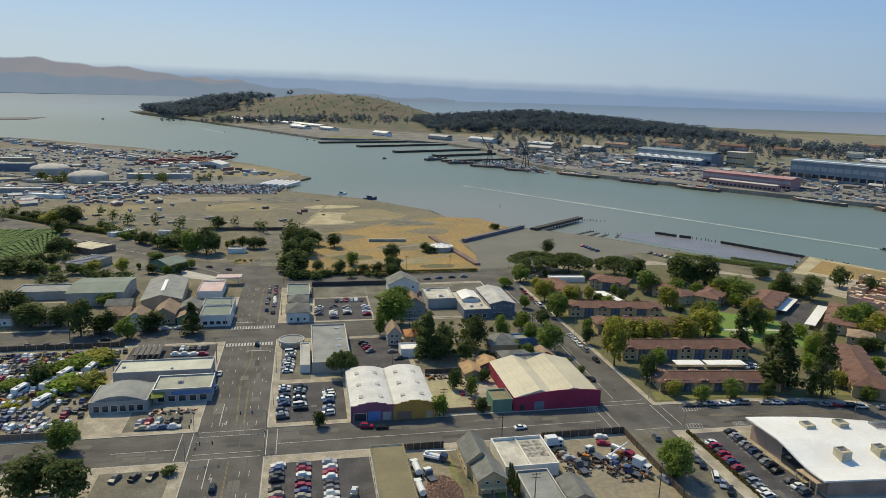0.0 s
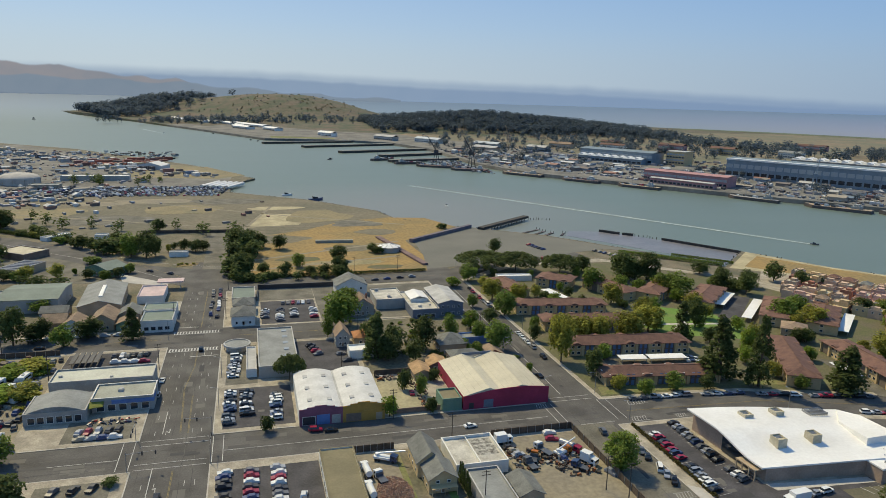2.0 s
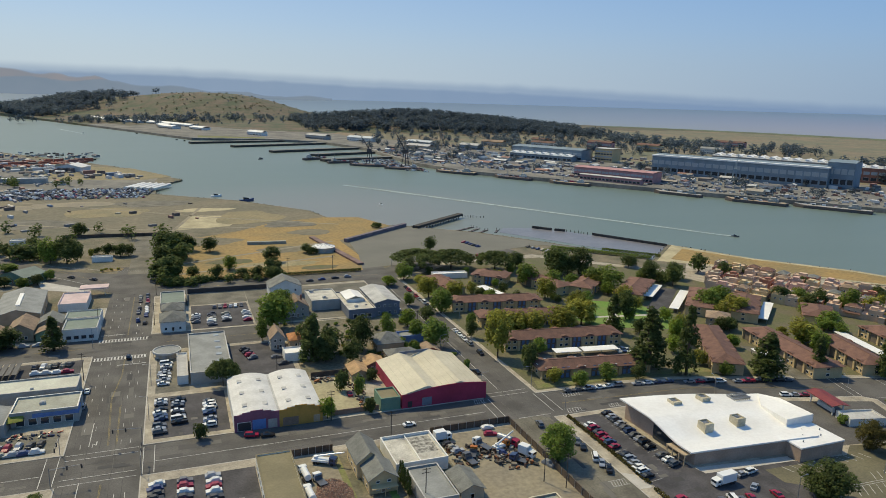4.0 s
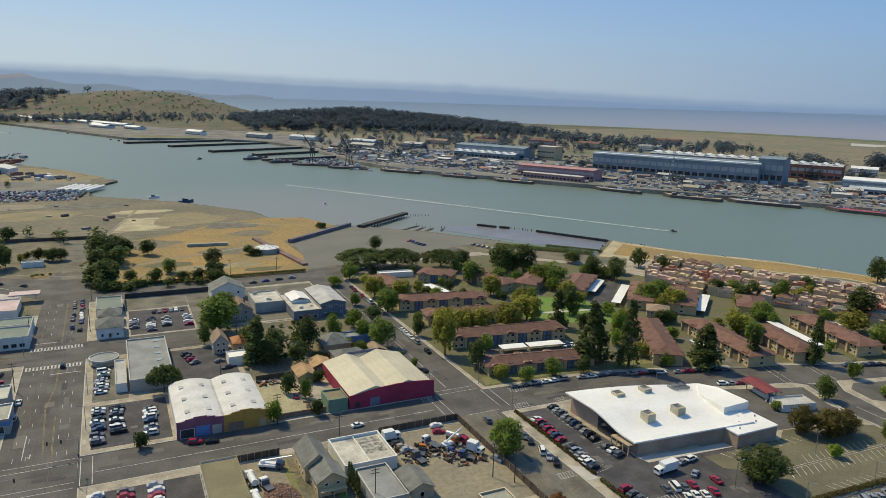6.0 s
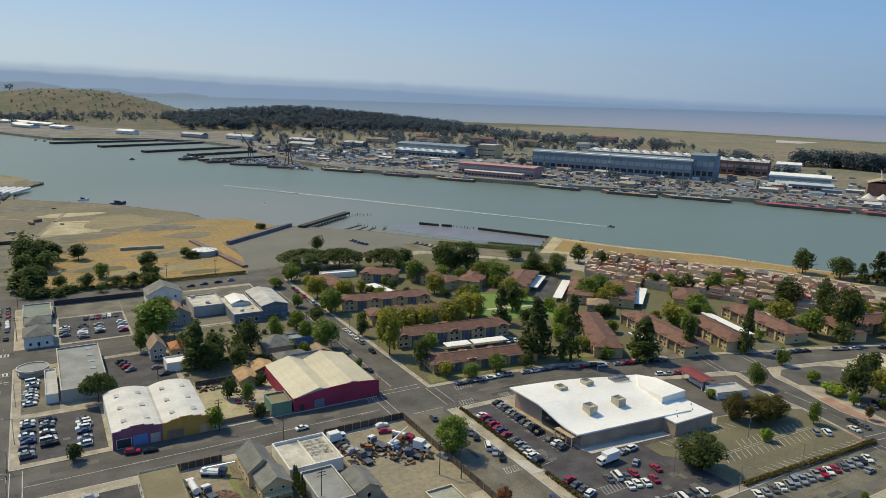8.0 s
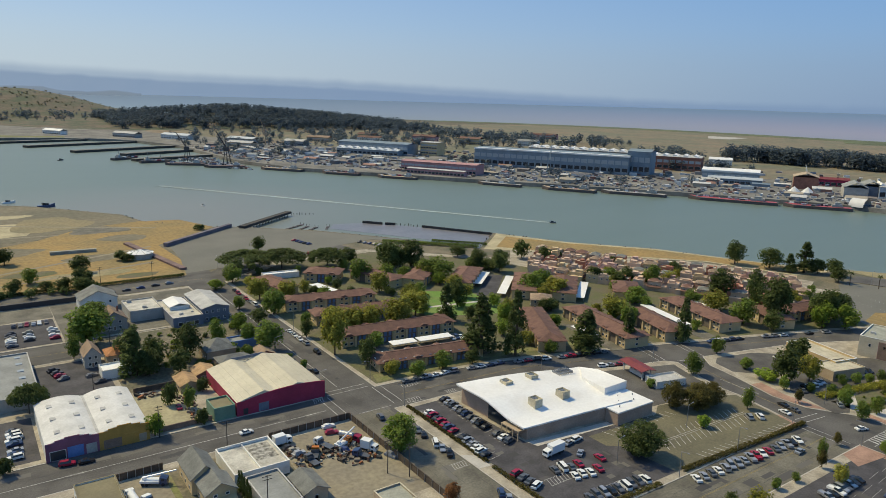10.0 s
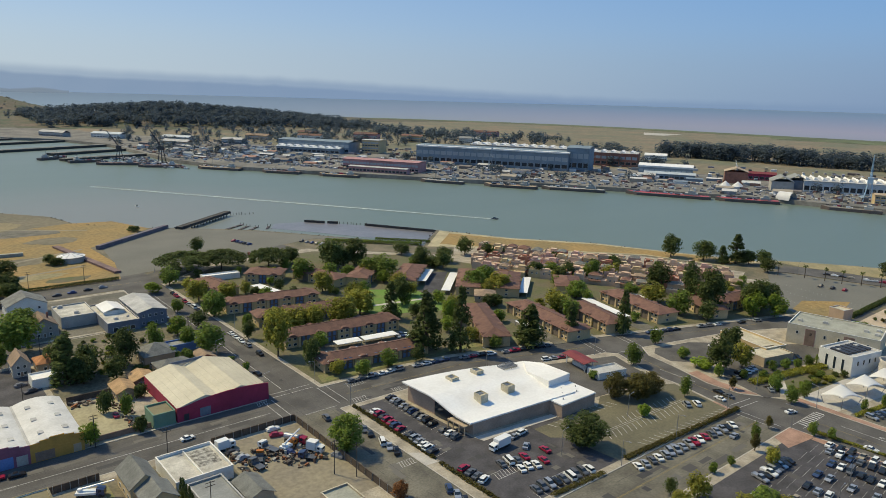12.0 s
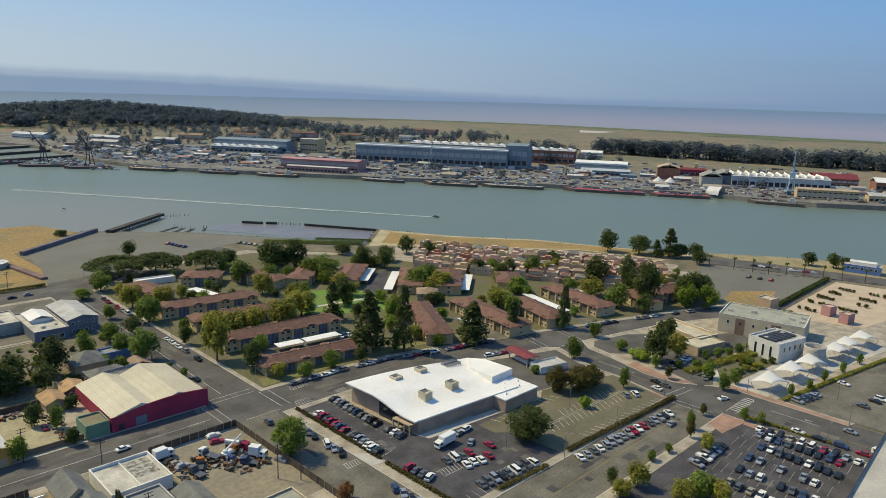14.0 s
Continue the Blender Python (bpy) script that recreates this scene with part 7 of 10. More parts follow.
tree(-183, 567, 11.5, "round", "leaf_dark", 1.72, beside="beside the wide road")
tree(-160, 487, 14.2, "round", "leaf_dark", 1.36, beside="beside the wide road")
tree(-156, 495, 11.7, "round", "leaf_dark", 1.10, beside="beside the wide road")
tree(-161, 455, 10.8, "round", "leaf_dark", 1.21, beside="beside the wide road")
tree(-156, 463, 8.1, "round", "leaf_dark", 1.51, beside="beside the wide road")
tree(-172, 442, 10.5, "round", "leaf_dark", 1.80, beside="beside the wide road")
tree(-159, 441, 8.4, "round", "leaf_dark", 1.74, beside="beside the wide road")
tree(-147, 440, 6.4, "round", "leaf_green", 1.52, beside="beside the wide road")
tree(-137, 439, 7.1, "round", "leaf_dark", 1.76, beside="beside the wide road")
tree(-126, 440, 8.6, "round", "leaf_olive", 1.68, beside="beside the wide road")
tree(-131, 438, 5.7, "round", "leaf_green", 1.85, beside="beside the wide road")
tree(-110, 442, 9.0, "round", "leaf_olive", 1.38, beside="beside the wide road")
tree(-234, 644, 6.0, "bush", "leaf_dark", 1.64, beside="beside the wide road")
tree(-225, 638, 5.0, "bush", "leaf_dark", 1.95, beside="beside the wide road")
tree(-211, 621, 5.9, "bush", "leaf_olive", 1.77, beside="beside the wide road")
tree(-165, 579, 4.7, "bush", "leaf_dark", 2.04, beside="beside the wide road")
tree(-155, 569, 4.6, "bush", "leaf_olive", 1.18, beside="beside the wide road")
tree(-131, 542, 6.1, "bush", "leaf_green", 1.32, beside="beside the wide road")
tree(-119, 529, 7.7, "bush", "leaf_dark", 0.93, beside="beside the wide road")
tree(-113, 524, 10.1, "round", "leaf_dark", 1.44, beside="beside the wide road")
tree(-103, 512, 9.5, "round", "leaf_dark", 1.60, beside="beside the wide road")
tree(-94, 504, 9.8, "round", "leaf_dark", 1.31, beside="beside the wide road")
tree(-96, 548, 7.1, "round", "leaf_dark", 1.90, beside="beside the wide road")
tree(-77, 492, 17.5, "round", "leaf_green", 1.01, beside="beside the wide road")
tree(-67, 488, 19.0, "round", "leaf_dark", 1.03, beside="beside the wide road")
tree(-62, 494, 14.5, "round", "leaf_dark", 0.72, beside="beside the wide road")
tree(-70, 578, 11.3, "round", "leaf_dark", 1.40, beside="beside the wide road")
tree(-55, 505, 5.9, "bush", "leaf_olive", 0.57, beside="beside the wide road")
tree(-52, 512, 5.2, "round", "leaf_dark", 1.67, beside="beside the wide road")
tree(-45, 508, 8.4, "round", "leaf_dark", 1.39, beside="beside the wide road")
tree(-37, 503, 9.2, "round", "leaf_dark", 1.49, beside="beside the wide road")
tree(-32, 503, 8.4, "round", "leaf_dark", 1.38, beside="beside the wide road")
tree(-98, 477, 5.1, "bush", "leaf_green", 2.14, beside="beside the wide road")
tree(-92, 437, 6.5, "round", "leaf_dark", 1.87, beside="beside the wide road")
tree(-83, 434, 5.8, "round", "leaf_green", 1.90, beside="beside the wide road")
tree(-76, 438, 6.6, "round", "leaf_dark", 1.42, beside="beside the wide road")
tree(-71, 448, 6.4, "round", "leaf_green", 1.34, beside="beside the wide road")
tree(-102, 449, 4.5, "bush", "leaf_green", 0.68, beside="beside the wide road")
tree(-9, 492, 19.2, "round", "leaf_dark", 1.18, beside="by a dry grass field")
tree(1, 510, 14.1, "round", "leaf_dark", 1.51, beside="by a dry grass field")
tree(-11, 466, 13.7, "round", "leaf_dark", 0.92, beside="by a dry grass field")
tree(-5, 429, 16.0, "round", "leaf_dark", 1.13, beside="by a dry grass field")
tree(-13, 433, 11.0, "round", "leaf_dark", 0.91, beside="by a dry grass field")
tree(5, 510, 10.7, "round", "leaf_dark", 1.79, beside="by a dry grass field")
tree(20, 503, 11.1, "round", "leaf_dark", 1.52, beside="by a dry grass field")
tree(7, 432, 7.5, "round", "leaf_dark", 1.46, beside="by a dry grass field")
tree(20, 427, 8.9, "round", "leaf_dark", 1.32, beside="by a dry grass field")
tree(29, 447, 9.6, "round", "leaf_green", 1.27, beside="by a dry grass field")
tree(35, 425, 6.4, "round", "leaf_dark", 1.70, beside="by a dry grass field")
tree(43, 422, 8.1, "round", "leaf_dark", 1.64, beside="by a dry grass field")
tree(52, 419, 13.5, "round", "leaf_dark", 1.06, beside="by a dry grass field")
tree(57, 463, 11.0, "round", "leaf_dark", 1.49, beside="by the waterfront road")
tree(84, 485, 6.7, "round", "leaf_dark", 1.66, beside="by the waterfront road")
tree(87, 480, 5.6, "bush", "leaf_dark", 1.38, beside="by the waterfront road")
tree(52, 411, 9.9, "round", "leaf_dark", 1.47, beside="in back gardens")
tree(46, 341, 15.5, "full", "leaf_green", 1.05, beside="in back gardens")
tree(231, 346, 10.9, "round", "leaf_olive", 1.35, beside="among apartment houses")
tree(232, 317, 10.3, "round", "leaf_olive", 1.35, beside="among apartment houses")
tree(209, 356, 10.8, "round", "leaf_green", 1.34, beside="among apartment houses")

# ---- vehicles ----
PAINT = {"white": plain("paint_white", (.74, .74, .72), .3), "silver": plain("paint_silver", (.42, .43, .45), .3, .5), "black": plain("paint_black", (.018, .018, .02), .25),
         "grey": plain("paint_grey", (.13, .135, .145), .3, .3), "red": plain("paint_red", (.30, .012, .04), .3), "blue": plain("paint_blue", (.03, .055, .13), .3), "tan": plain("paint_tan", (.33, .28, .2), .35), "orange": plain("paint_orange", (.42, .13, .015), .5)}
CARS = {}


def car_shape(kind):
    """Lower body outline (x, z), cabin base and top (x0, x1), and heights."""
    return {"sedan": ([(-2.25, .32), (2.2, .32), (2.25, .62), (1.95, .80), (.95, .92), (-1.55, .96), (-2.2, .90)], (-1.55, 1.0), (-.95, .25), .92, 1.43),
            "suv": ([(-2.3, .38), (2.25, .38), (2.3, .78), (2.05, .98), (1.1, 1.06), (-2.2, 1.08), (-2.3, .95)], (-2.15, 1.1), (-1.9, .4), 1.06, 1.74),
            "pickup": ([(-2.75, .42), (2.55, .42), (2.6, .85), (2.4, 1.02), (1.4, 1.08), (-2.7, 1.08), (-2.75, .9)], (-.7, 1.35), (-.5, .7), 1.08, 1.8),
            "van": ([(-2.5, .36), (2.5, .36), (2.55, .85), (2.2, 1.1), (1.8, 1.2), (-2.45, 1.2), (-2.5, 1.0)], (-2.42, 1.75), (-2.35, 1.05), 1.2, 2.05)}[kind]


def make_car(kind, colour):
    outline, base, top, zb, zt = car_shape(kind)
    ob = thing("car" if kind != "van" else "van", pose(0, 0, -60), "%s %s parked on asphalt" % (colour, {"sedan": "saloon car", "suv": "estate car", "pickup": "pickup truck", "van": "panel van"}[kind]), "car" if kind != "van" else "van", "parked cars")
    bm = bmesh.new()
    va = [bm.verts.new((x, -.88, z)) for x, z in outline]
    vb = [bm.verts.new((x, .88, z)) for x, z in outline]
    bm.faces.new(va)
    bm.faces.new(vb[::-1])
    for i in range(len(outline)):
        j = (i + 1) % len(outline)
        bm.faces.new((va[i], vb[i], vb[j], va[j]))
    bmesh.ops.recalc_face_normals(bm, faces=bm.faces)
    box(bm, top[0], -.66, zt - .06, top[1], .66, zt)
    if kind == "pickup":
        for y0, y1 in ((-.86, -.76), (.76, .86)):
            box(bm, -2.7, y0, 1.05, -.75, y1, 1.22)
        box(bm, -2.72, -.8, 1.05, -2.62, .8, 1.22)
    part("body", bm, PAINT[colour], ob)
    bm = bmesh.new()
    a = [bm.verts.new(p) for p in ((base[0], -.82, zb - .02), (base[1], -.82, zb - .02), (base[1], .82, zb - .02), (base[0], .82, zb - .02))]
    t = [bm.verts.new(p) for p in ((top[0], -.64, zt - .05), (top[1], -.64, zt - .05), (top[1], .64, zt - .05), (top[0], .64, zt - .05))]
    for i in range(4):
        j = (i + 1) % 4
        bm.faces.new((a[i], a[j], t[j], t[i]))
    bm.faces.new(t)
    part("cabin_glass", bm, glass, ob)
    for x in (-1.35, 1.4):
        for y in (-.8, .8):
            bm = bmesh.new()
            tube(bm, (x, y - .11, .32), (x, y + .11, .32), .32, .32, 10)
            part("wheel", bm, rubber, ob)
    return ob


for _k, _cs in (("sedan", ("white", "silver", "black", "grey", "red", "blue", "tan")), ("suv", ("white", "silver", "black", "grey", "red", "blue")), ("pickup", ("white", "black", "silver", "red")), ("van", ("white", "grey"))):
    for _c in _cs:
        CARS[_k, _c] = make_car(_k, _c)
_used = set()
_count = [0]
EXTRA = []
_car_rnd = random.Random(3)


def car(x, y, heading, kind=None, colour=None, z=LOT):
    if kind is None:
        kind = _car_rnd.choices(("sedan", "suv", "pickup", "van"), (55, 30, 11, 4))[0]
    if colour is None or (kind, colour) not in CARS:
        cs = [c for k, c in CARS if k == kind]
        colour = _car_rnd.choices(cs, [{"white": 5, "silver": 4, "black": 4, "grey": 3, "red": 1.5, "blue": 1.5, "tan": .6}[c] for c in cs])[0]
    _count[0] += 1
    if _count[0] > 282 or z == .08:
        EXTRA.append((x, y, heading, z, 1.0))
        return None
    proto = CARS[kind, colour]
    m = pose(x, y, z + .01, 0, 0, heading)
    if (kind, colour) not in _used:
        _used.add((kind, colour))
        proto.matrix_world = m
        return proto
    return copy_thing(proto, m)


def car_row(p, q, n, heading, z=LOT, gap=.06, colours=None):
    for i in range(n):
        if _car_rnd.random() < gap:
            continue
        u = (i + .5) / n
        car(p[0] + (q[0] - p[0]) * u + _car_rnd.uniform(-.3, .3), p[1] + (q[1] - p[1]) * u + _car_rnd.uniform(-.1, .1), heading + _car_rnd.uniform(-3, 3) + _car_rnd.choice((0, 180)), None, _car_rnd.choice(colours) if colours else None, z)


# traffic
for x, y, h, k, c in ((-37.6 + 3.2, 271, 90, "sedan", "white"), (-34.5, 257, 88, "suv", "silver"), (-22, 303, 90, "suv", "black"), (-27, 186, 90, "suv", "black"), (19, 217.5, -10, "suv", "red"), (24, 216.3, -5, "sedan", "black"),
                      (70.5, 209.5, 5, "sedan", "white"), (111.5, 246, 95, "sedan", "black"), (113.5, 196, 80, "suv", "grey"), (217, 103, 5, "sedan", "silver"), (241.5, 122, 80, "sedan", "white"),
                      (252, 100, -20, "sedan", "white"), (-88, 317, 2, "sedan", "black"), (14, 319, 0, "sedan", "black"), (48, 262, 80, "sedan", "grey"), (57, 240, 85, "sedan", "red"), (226, 126.6, 55, "suv", "silver"), (229.6, 124.6, 55, "suv", "white")):
    car(x, y, h, k, c, ROAD + .03 if not (180 < x < 230 and y > 120) else LOT + .03)
# supermarket car park
for i, c in enumerate(("white", "red", "black", "red", "red", "blue", "red")):
    car(129.9 - .15 * i, 190 - 2.65 * i, 9 + i * 37 % 5, ("sedan", "suv")[i % 2], c)
for i, c in enumerate(("black", "silver", "silver", "white", "white", "black")):
    car(129.4 - .25 * i, 168.6 - 2.6 * i, 8 + i * 31 % 5, ("sedan", "suv", "sedan")[i % 3], c)
for i, c in enumerate(("black", "silver", "grey", "silver", "grey", "blue", "grey", "silver", "black", "black")):
    car(141.0 - .1 * i, 196.2 - 2.85 * i, 7 + i * 41 % 6, ("sedan", "sedan", "suv")[i % 3], c)
for i, c in enumerate(("grey", "white", "grey")):
    car(140.6, 164.9 - 3.1 * i, 10 + 3 * i, "suv" if i == 2 else "sedan", c)
for i, c in enumerate(("red", "grey", "grey", "white")):
    car(129.2 + .2 * i, 141.8 - 2.75 * i, 12 + 3 * i, "suv" if i % 3 == 0 else "sedan", c)
for x, y, h, k, c in ((140.3, 137.2, 78, "sedan", "grey"), (143.4, 137.0, 74, "van", "white"), (145.9, 135.7, 72, "sedan", "grey"), (143.2, 131.4, 70, "sedan", "white"), (149.3, 136.0, 76, "sedan", "red"), (146.0, 131.4, 73, "sedan", "white"), (148.7, 130.4, 71, "sedan", "white"), (152.5, 130.8, 76, "sedan", "red"), (157.8, 135.1, 82, "sedan", "red"), (154.6, 140.4, 35, "sedan", "silver"), (156.2, 147.2, 12, "sedan", "silver"), (160.2, 147.6, 8, "suv", "white"), (153.6, 148.3, 10, "sedan", "silver")):
    car(x, y, h, k, c)
car_row((137, 121), (160.5, 118.6), 9, 78, colours=("silver", "white", "black", "black", "grey"))
# kerbside along the side street and the old street
car_row((119.6, 183), (119.0, 161), 6, 62, ROAD + .02)
car_row((118.6, 138), (118.8, 116), 6, 60, ROAD + .02)
car_row((172, 110.9), (226, 107.6), 17, 62, ROAD + .02, .02)
car_row((121.8, 262), (121.8, 300), 6, 90, ROAD + .02, .3)
car_row((106.5, 365), (106.5, 312), 7, 90, ROAD + .02, .3)
car_row((123.2, 330), (123.2, 380), 8, 90, ROAD + .02, .2)
# before the apartments
car_row((136, 218.0), (162, 216.9), 6, -2, ROAD + .02, .05)
car_row((166, 216.0), (184, 213.8), 4, -8, ROAD + .02, .05)
car_row((188, 211.8), (205, 207.0), 4, -15, ROAD + .02, .05)
car_row((208, 206.0), (233, 199.6), 6, -14, ROAD + .02, .05)
car_row((284, 184.0), (304, 178.0), 5, -17, ROAD + .02, .1)
car_row((314, 174.8), (352, 160.8), 8, -19, ROAD + .02, .1)
car_row((216, 189.4), (227, 186.2), 3, -16, ROAD + .02, .1)
car_row((147, 247.5), (152, 246.8), 2, 80)
car_row((182, 250), (188, 249), 3, 80)
# crowded car park
car_row((216, 84), (196, 84), 8, 80)
car_row((232, 80), (232, 52), 9, 5)
car_row((224, 76), (223, 50), 9, 5)
car_row((214, 76), (213, 50), 8, 5)
car_row((204, 75), (203, 50), 8, 5)
car_row((194, 74), (193, 52), 7, 5)
car_row((184, 82), (184, 64), 5, 5)
car_row((236.5, 82), (237, 48), 10, 0)
# plaza street and lots
car_row((247, 128), (246.4, 119), 2, 80, ROAD + .03, 0)
car_row((244.6, 74), (244.6, 40), 5, 90, ROAD + .03, .1)
car_row((258.5, 62), (258.5, 30), 4, 90, ROAD + .03, .2)
car_row((270, 80), (284, 77), 5, 80)
car_row((290, 76), (306, 73), 4, 80, LOT, .3)
car_row((284, 62), (300, 58), 4, 80, LOT, .4)
car_row((298, 126), (313, 124.5), 5, 62, LOT, 0)
car_row((265, 129), (284, 129.6), 6, 62, LOT, 0)
car_row((264.5, 113.6), (276, 116.6), 4, 40, LOT, 0)
car_row((289, 150), (293, 155), 3, 60, LOT, 0)
# car lots by the wide street
car_row((-9, 255), (-9, 227), 11, 3, colours=("white", "silver", "black", "blue", "grey", "silver"))
car_row((-3.2, 254), (-3.2, 233), 9, 3, colours=("white", "silver", "black", "grey"))
car_row((7.5, 250), (6.5, 228), 9, 3, colours=("white", "silver", "grey", "blue"))
car_row((-7.5, 292), (-8, 268), 8, 3)
car_row((6, 356), (5.5, 338), 5, 5, colours=("white", "white", "silver", "white"))
car_row((13.5, 356), (12.8, 336), 8, 3, colours=("white", "white", "silver", "white"))
car_row((20.5, 355), (20, 341), 5, 3, colours=("white", "white", "silver", "white"))
car_row((14, 366), (30, 366), 6, 85, colours=("white", "white", "silver", "white"))
car_row((30, 356), (30, 338), 4, 5)
car_row((24, 300), (27, 286), 4, 20)
car_row((36, 288), (38, 276), 3, 10)
car_row((-9.5, 197), (-9.5, 168), 11, 3)
car_row((-2, 196.5), (-2.4, 168), 10, 3)
car_row((6, 197), (5.6, 168), 10, 3)
car_row((12, 180), (13, 164), 5, 80)
car_row((-57, 231), (-42, 231), 5, 80)
car_row((-56, 226.5), (-42, 226), 4, 5)
car_row((-56, 195), (-41, 195), 6, 70)
car_row((-57, 301), (-42, 301), 6, 80)
car_row((-56, 294), (-42, 293), 4, 5)
# traffic and kerbside on the wide street
car_row((-17.0, 402), (-17.0, 346), 9, 90, ROAD + .02, .12, colours=("black", "grey", "silver", "black", "white"))
car_row((-20.6, 398), (-20.6, 350), 7, 90, ROAD + .02, .12, colours=("black", "silver", "grey", "white"))
car_row((-97, 329.2), (-56, 329.2), 7, 0, ROAD + .02, .1)
car_row((-150, 312.5), (-100, 312.5), 7, 0, ROAD + .02, .4)
# waterfront car park
car_row((206, 498), (212, 472), 6, 20, .08, .2)
car_row((186, 440), (206, 450), 4, 60, .08, .3)
car_row((248, 466), (263, 432), 8, 30, .08, .2)
car_row((188, 560), (204, 538), 4, 40, .08, .3)
car_row((60, 405), (100, 411), 5, 4, ROAD + .04, .3)
car_row((452, 176), (458, 150), 4, 0, LOT, .3)
car_row((488, 186), (500, 146), 9, 105, KERB + .11, .2)
car_row((-30, 428), (-90, 470), 5, -40, ROAD + .04, .3)


def truck(x, y, heading, load, colour, label, z=LOT, length=7.5):
    """A lorry: cab, frame and wheels, with a box, tank, flat bed or crane behind the cab."""
    ob = thing("truck", pose(x, y, z, 0, 0, heading), label, "truck")
    L = length
    bm = bmesh.new()
    prism(bm, [(L / 2 - 2.0, -1.1), (L / 2, -1.1), (L / 2, 1.1), (L / 2 - 2.0, 1.1)], .6, [2.7, 2.3, 2.3, 2.7])
    cab = part("cab", bm, PAINT[colour], ob)
    bm = bmesh.new()
    box(bm, L / 2 - .5, -1.0, 1.55, L / 2 + .04, 1.0, 2.2)
    box(bm, L / 2 - 1.6, -1.14, 1.6, L / 2 - .7, 1.14, 2.25)
    part("cab_window", bm, glass, cab)
    bm = bmesh.new()
    box(bm, -L / 2, -.5, .6, L / 2 - 2, .5, .95)
    part("chassis", bm, dark_metal, ob)
    bm = bmesh.new()
    if load == "box":
        box(bm, -L / 2, -1.25, .95, L / 2 - 2.2, 1.25, 3.6)
        part("cargo_box", bm, PAINT["white"], ob)
    elif load == "tank":
        tube(bm, (-L / 2, 0, 1.95), (L / 2 - 2.3, 0, 1.95), 1.0, 1.0, 14)
        part("tank", bm, PAINT["silver" if colour == "red" else "white"], ob)
    elif load == "flat":
        box(bm, -L / 2, -1.2, .95, L / 2 - 2.2, 1.2, 1.15)
        box(bm, L / 2 - 2.4, -1.2, 1.15, L / 2 - 2.25, 1.2, 2.2)
        part("flat_bed", bm, PAINT["grey"], ob)
    else:
        box(bm, -L / 2, -1.2, .95, L / 2 - 2.2, 1.2, 1.6)
        tube(bm, (-L / 2 + 1, 0, 2.2), (L / 2 + 2.5, .2, 4.4), .35, .22)
        tube(bm, (-L / 2 + 1, 0, 1.4), (-L / 2 + 1, 0, 2.4), .7)
        part("crane", bm, PAINT["white"], ob)
    for wx in (-L / 2 + .8, -L / 2 + 1.9, L / 2 - 1.1):
        for wy in (-1.0, 1.0):
            bm = bmesh.new()
            tube(bm, (wx, wy - .15, .5), (wx, wy + .15, .5), .5, .5, 10)
            part("wheel", bm, rubber, ob)
    return ob


truck(147.3, 145.0, 184, "box", "white", "white box lorry in a supermarket car park", LOT, 8)
truck(31, 187, 95, "tank", "white", "white tank lorry in a dirt yard")
truck(30.4, 176, 95, "tank", "white", "white tank lorry in a dirt yard")
truck(34.5, 182.5, 105, "flat", "white", "white flat-bed truck in a dirt yard", LOT, 6)
truck(38, 193, -30, "crane", "blue", "blue crane truck with a white boom")
truck(97, 187, -55, "tank", "red", "red tank truck in a salvage yard")
truck(99.2, 178, -60, "box", "white", "small white box truck in a salvage yard", LOT, 5.5)
truck(77.5, 196, 5, "box", "white", "white box body with a pink stripe", LOT, 6)
truck(88, 187.5, 110, "flat", "white", "white flat-bed truck in a salvage yard")
truck(83, 183.5, 60, "flat", "orange", "orange loader in a salvage yard", LOT, 5.5)
truck(93.5, 185, 20, "crane", "orange", "orange crane truck in a salvage yard", LOT, 6)
truck(80.5, 180, 100, "flat", "grey", "rusty flat-bed truck in a salvage yard", LOT, 6)
truck(95, 175.5, 130, "flat", "blue", "blue flat-bed truck in a salvage yard", LOT, 5.5)
truck(247, 45, 70, "box", "white", "white box lorry at the kerb", ROAD + .03)
truck(232, 42, 70, "box", "white", "white coach beside a car park", LOT, 10)
for x, y, h, k, c in ((78, 192, 5, "sedan", "red"), (78.4, 189.5, 8, "suv", "white"), (79.2, 187, 8, "pickup", "silver"), (94, 194.5, -15, "sedan", "white"), (103, 171, -70, "van", "white"), (92, 182, 110, "sedan", "white"), (95, 199, 0, "pickup", "white")):
    car(x, y, h, k, c)


def scrap(name, x0, y0, x1, y1, n, mats, label, seed, size=(0.3, 1.4), tall=1.0):
    """Odds and ends lying about a yard: each heap of frames, drums and plates a loose piece."""
    rnd = random.Random(seed)
    bm = bmesh.new()
    for _ in range(n):
        x, y, s = rnd.uniform(x0, x1), rnd.uniform(y0, y1), rnd.uniform(*size)
        m = Matrix.LocRotScale((x, y, LOT + s * .3), Euler((rnd.uniform(-.3, .3), rnd.uniform(-.3, .3), rnd.random() * 3)), None)
        k = rnd.random()
        if k < .5:
            vs = box(bm, -s, -s * .6, -s * .35, s, s * .6, s * .45 * tall)
        elif k < .75:
            vs = box(bm, -s * 1.6, -.12, -.05, s * 1.6, .12, .25)
        else:
            vs = box(bm, -s * .5, -s * .5, -s * .3, s * .5, s * .5, s * 1.1 * tall)
        for v in vs:
            v.co = m @ v.co
    tagged(part(name, bm, mats), label, "scrap", kind="stuff")


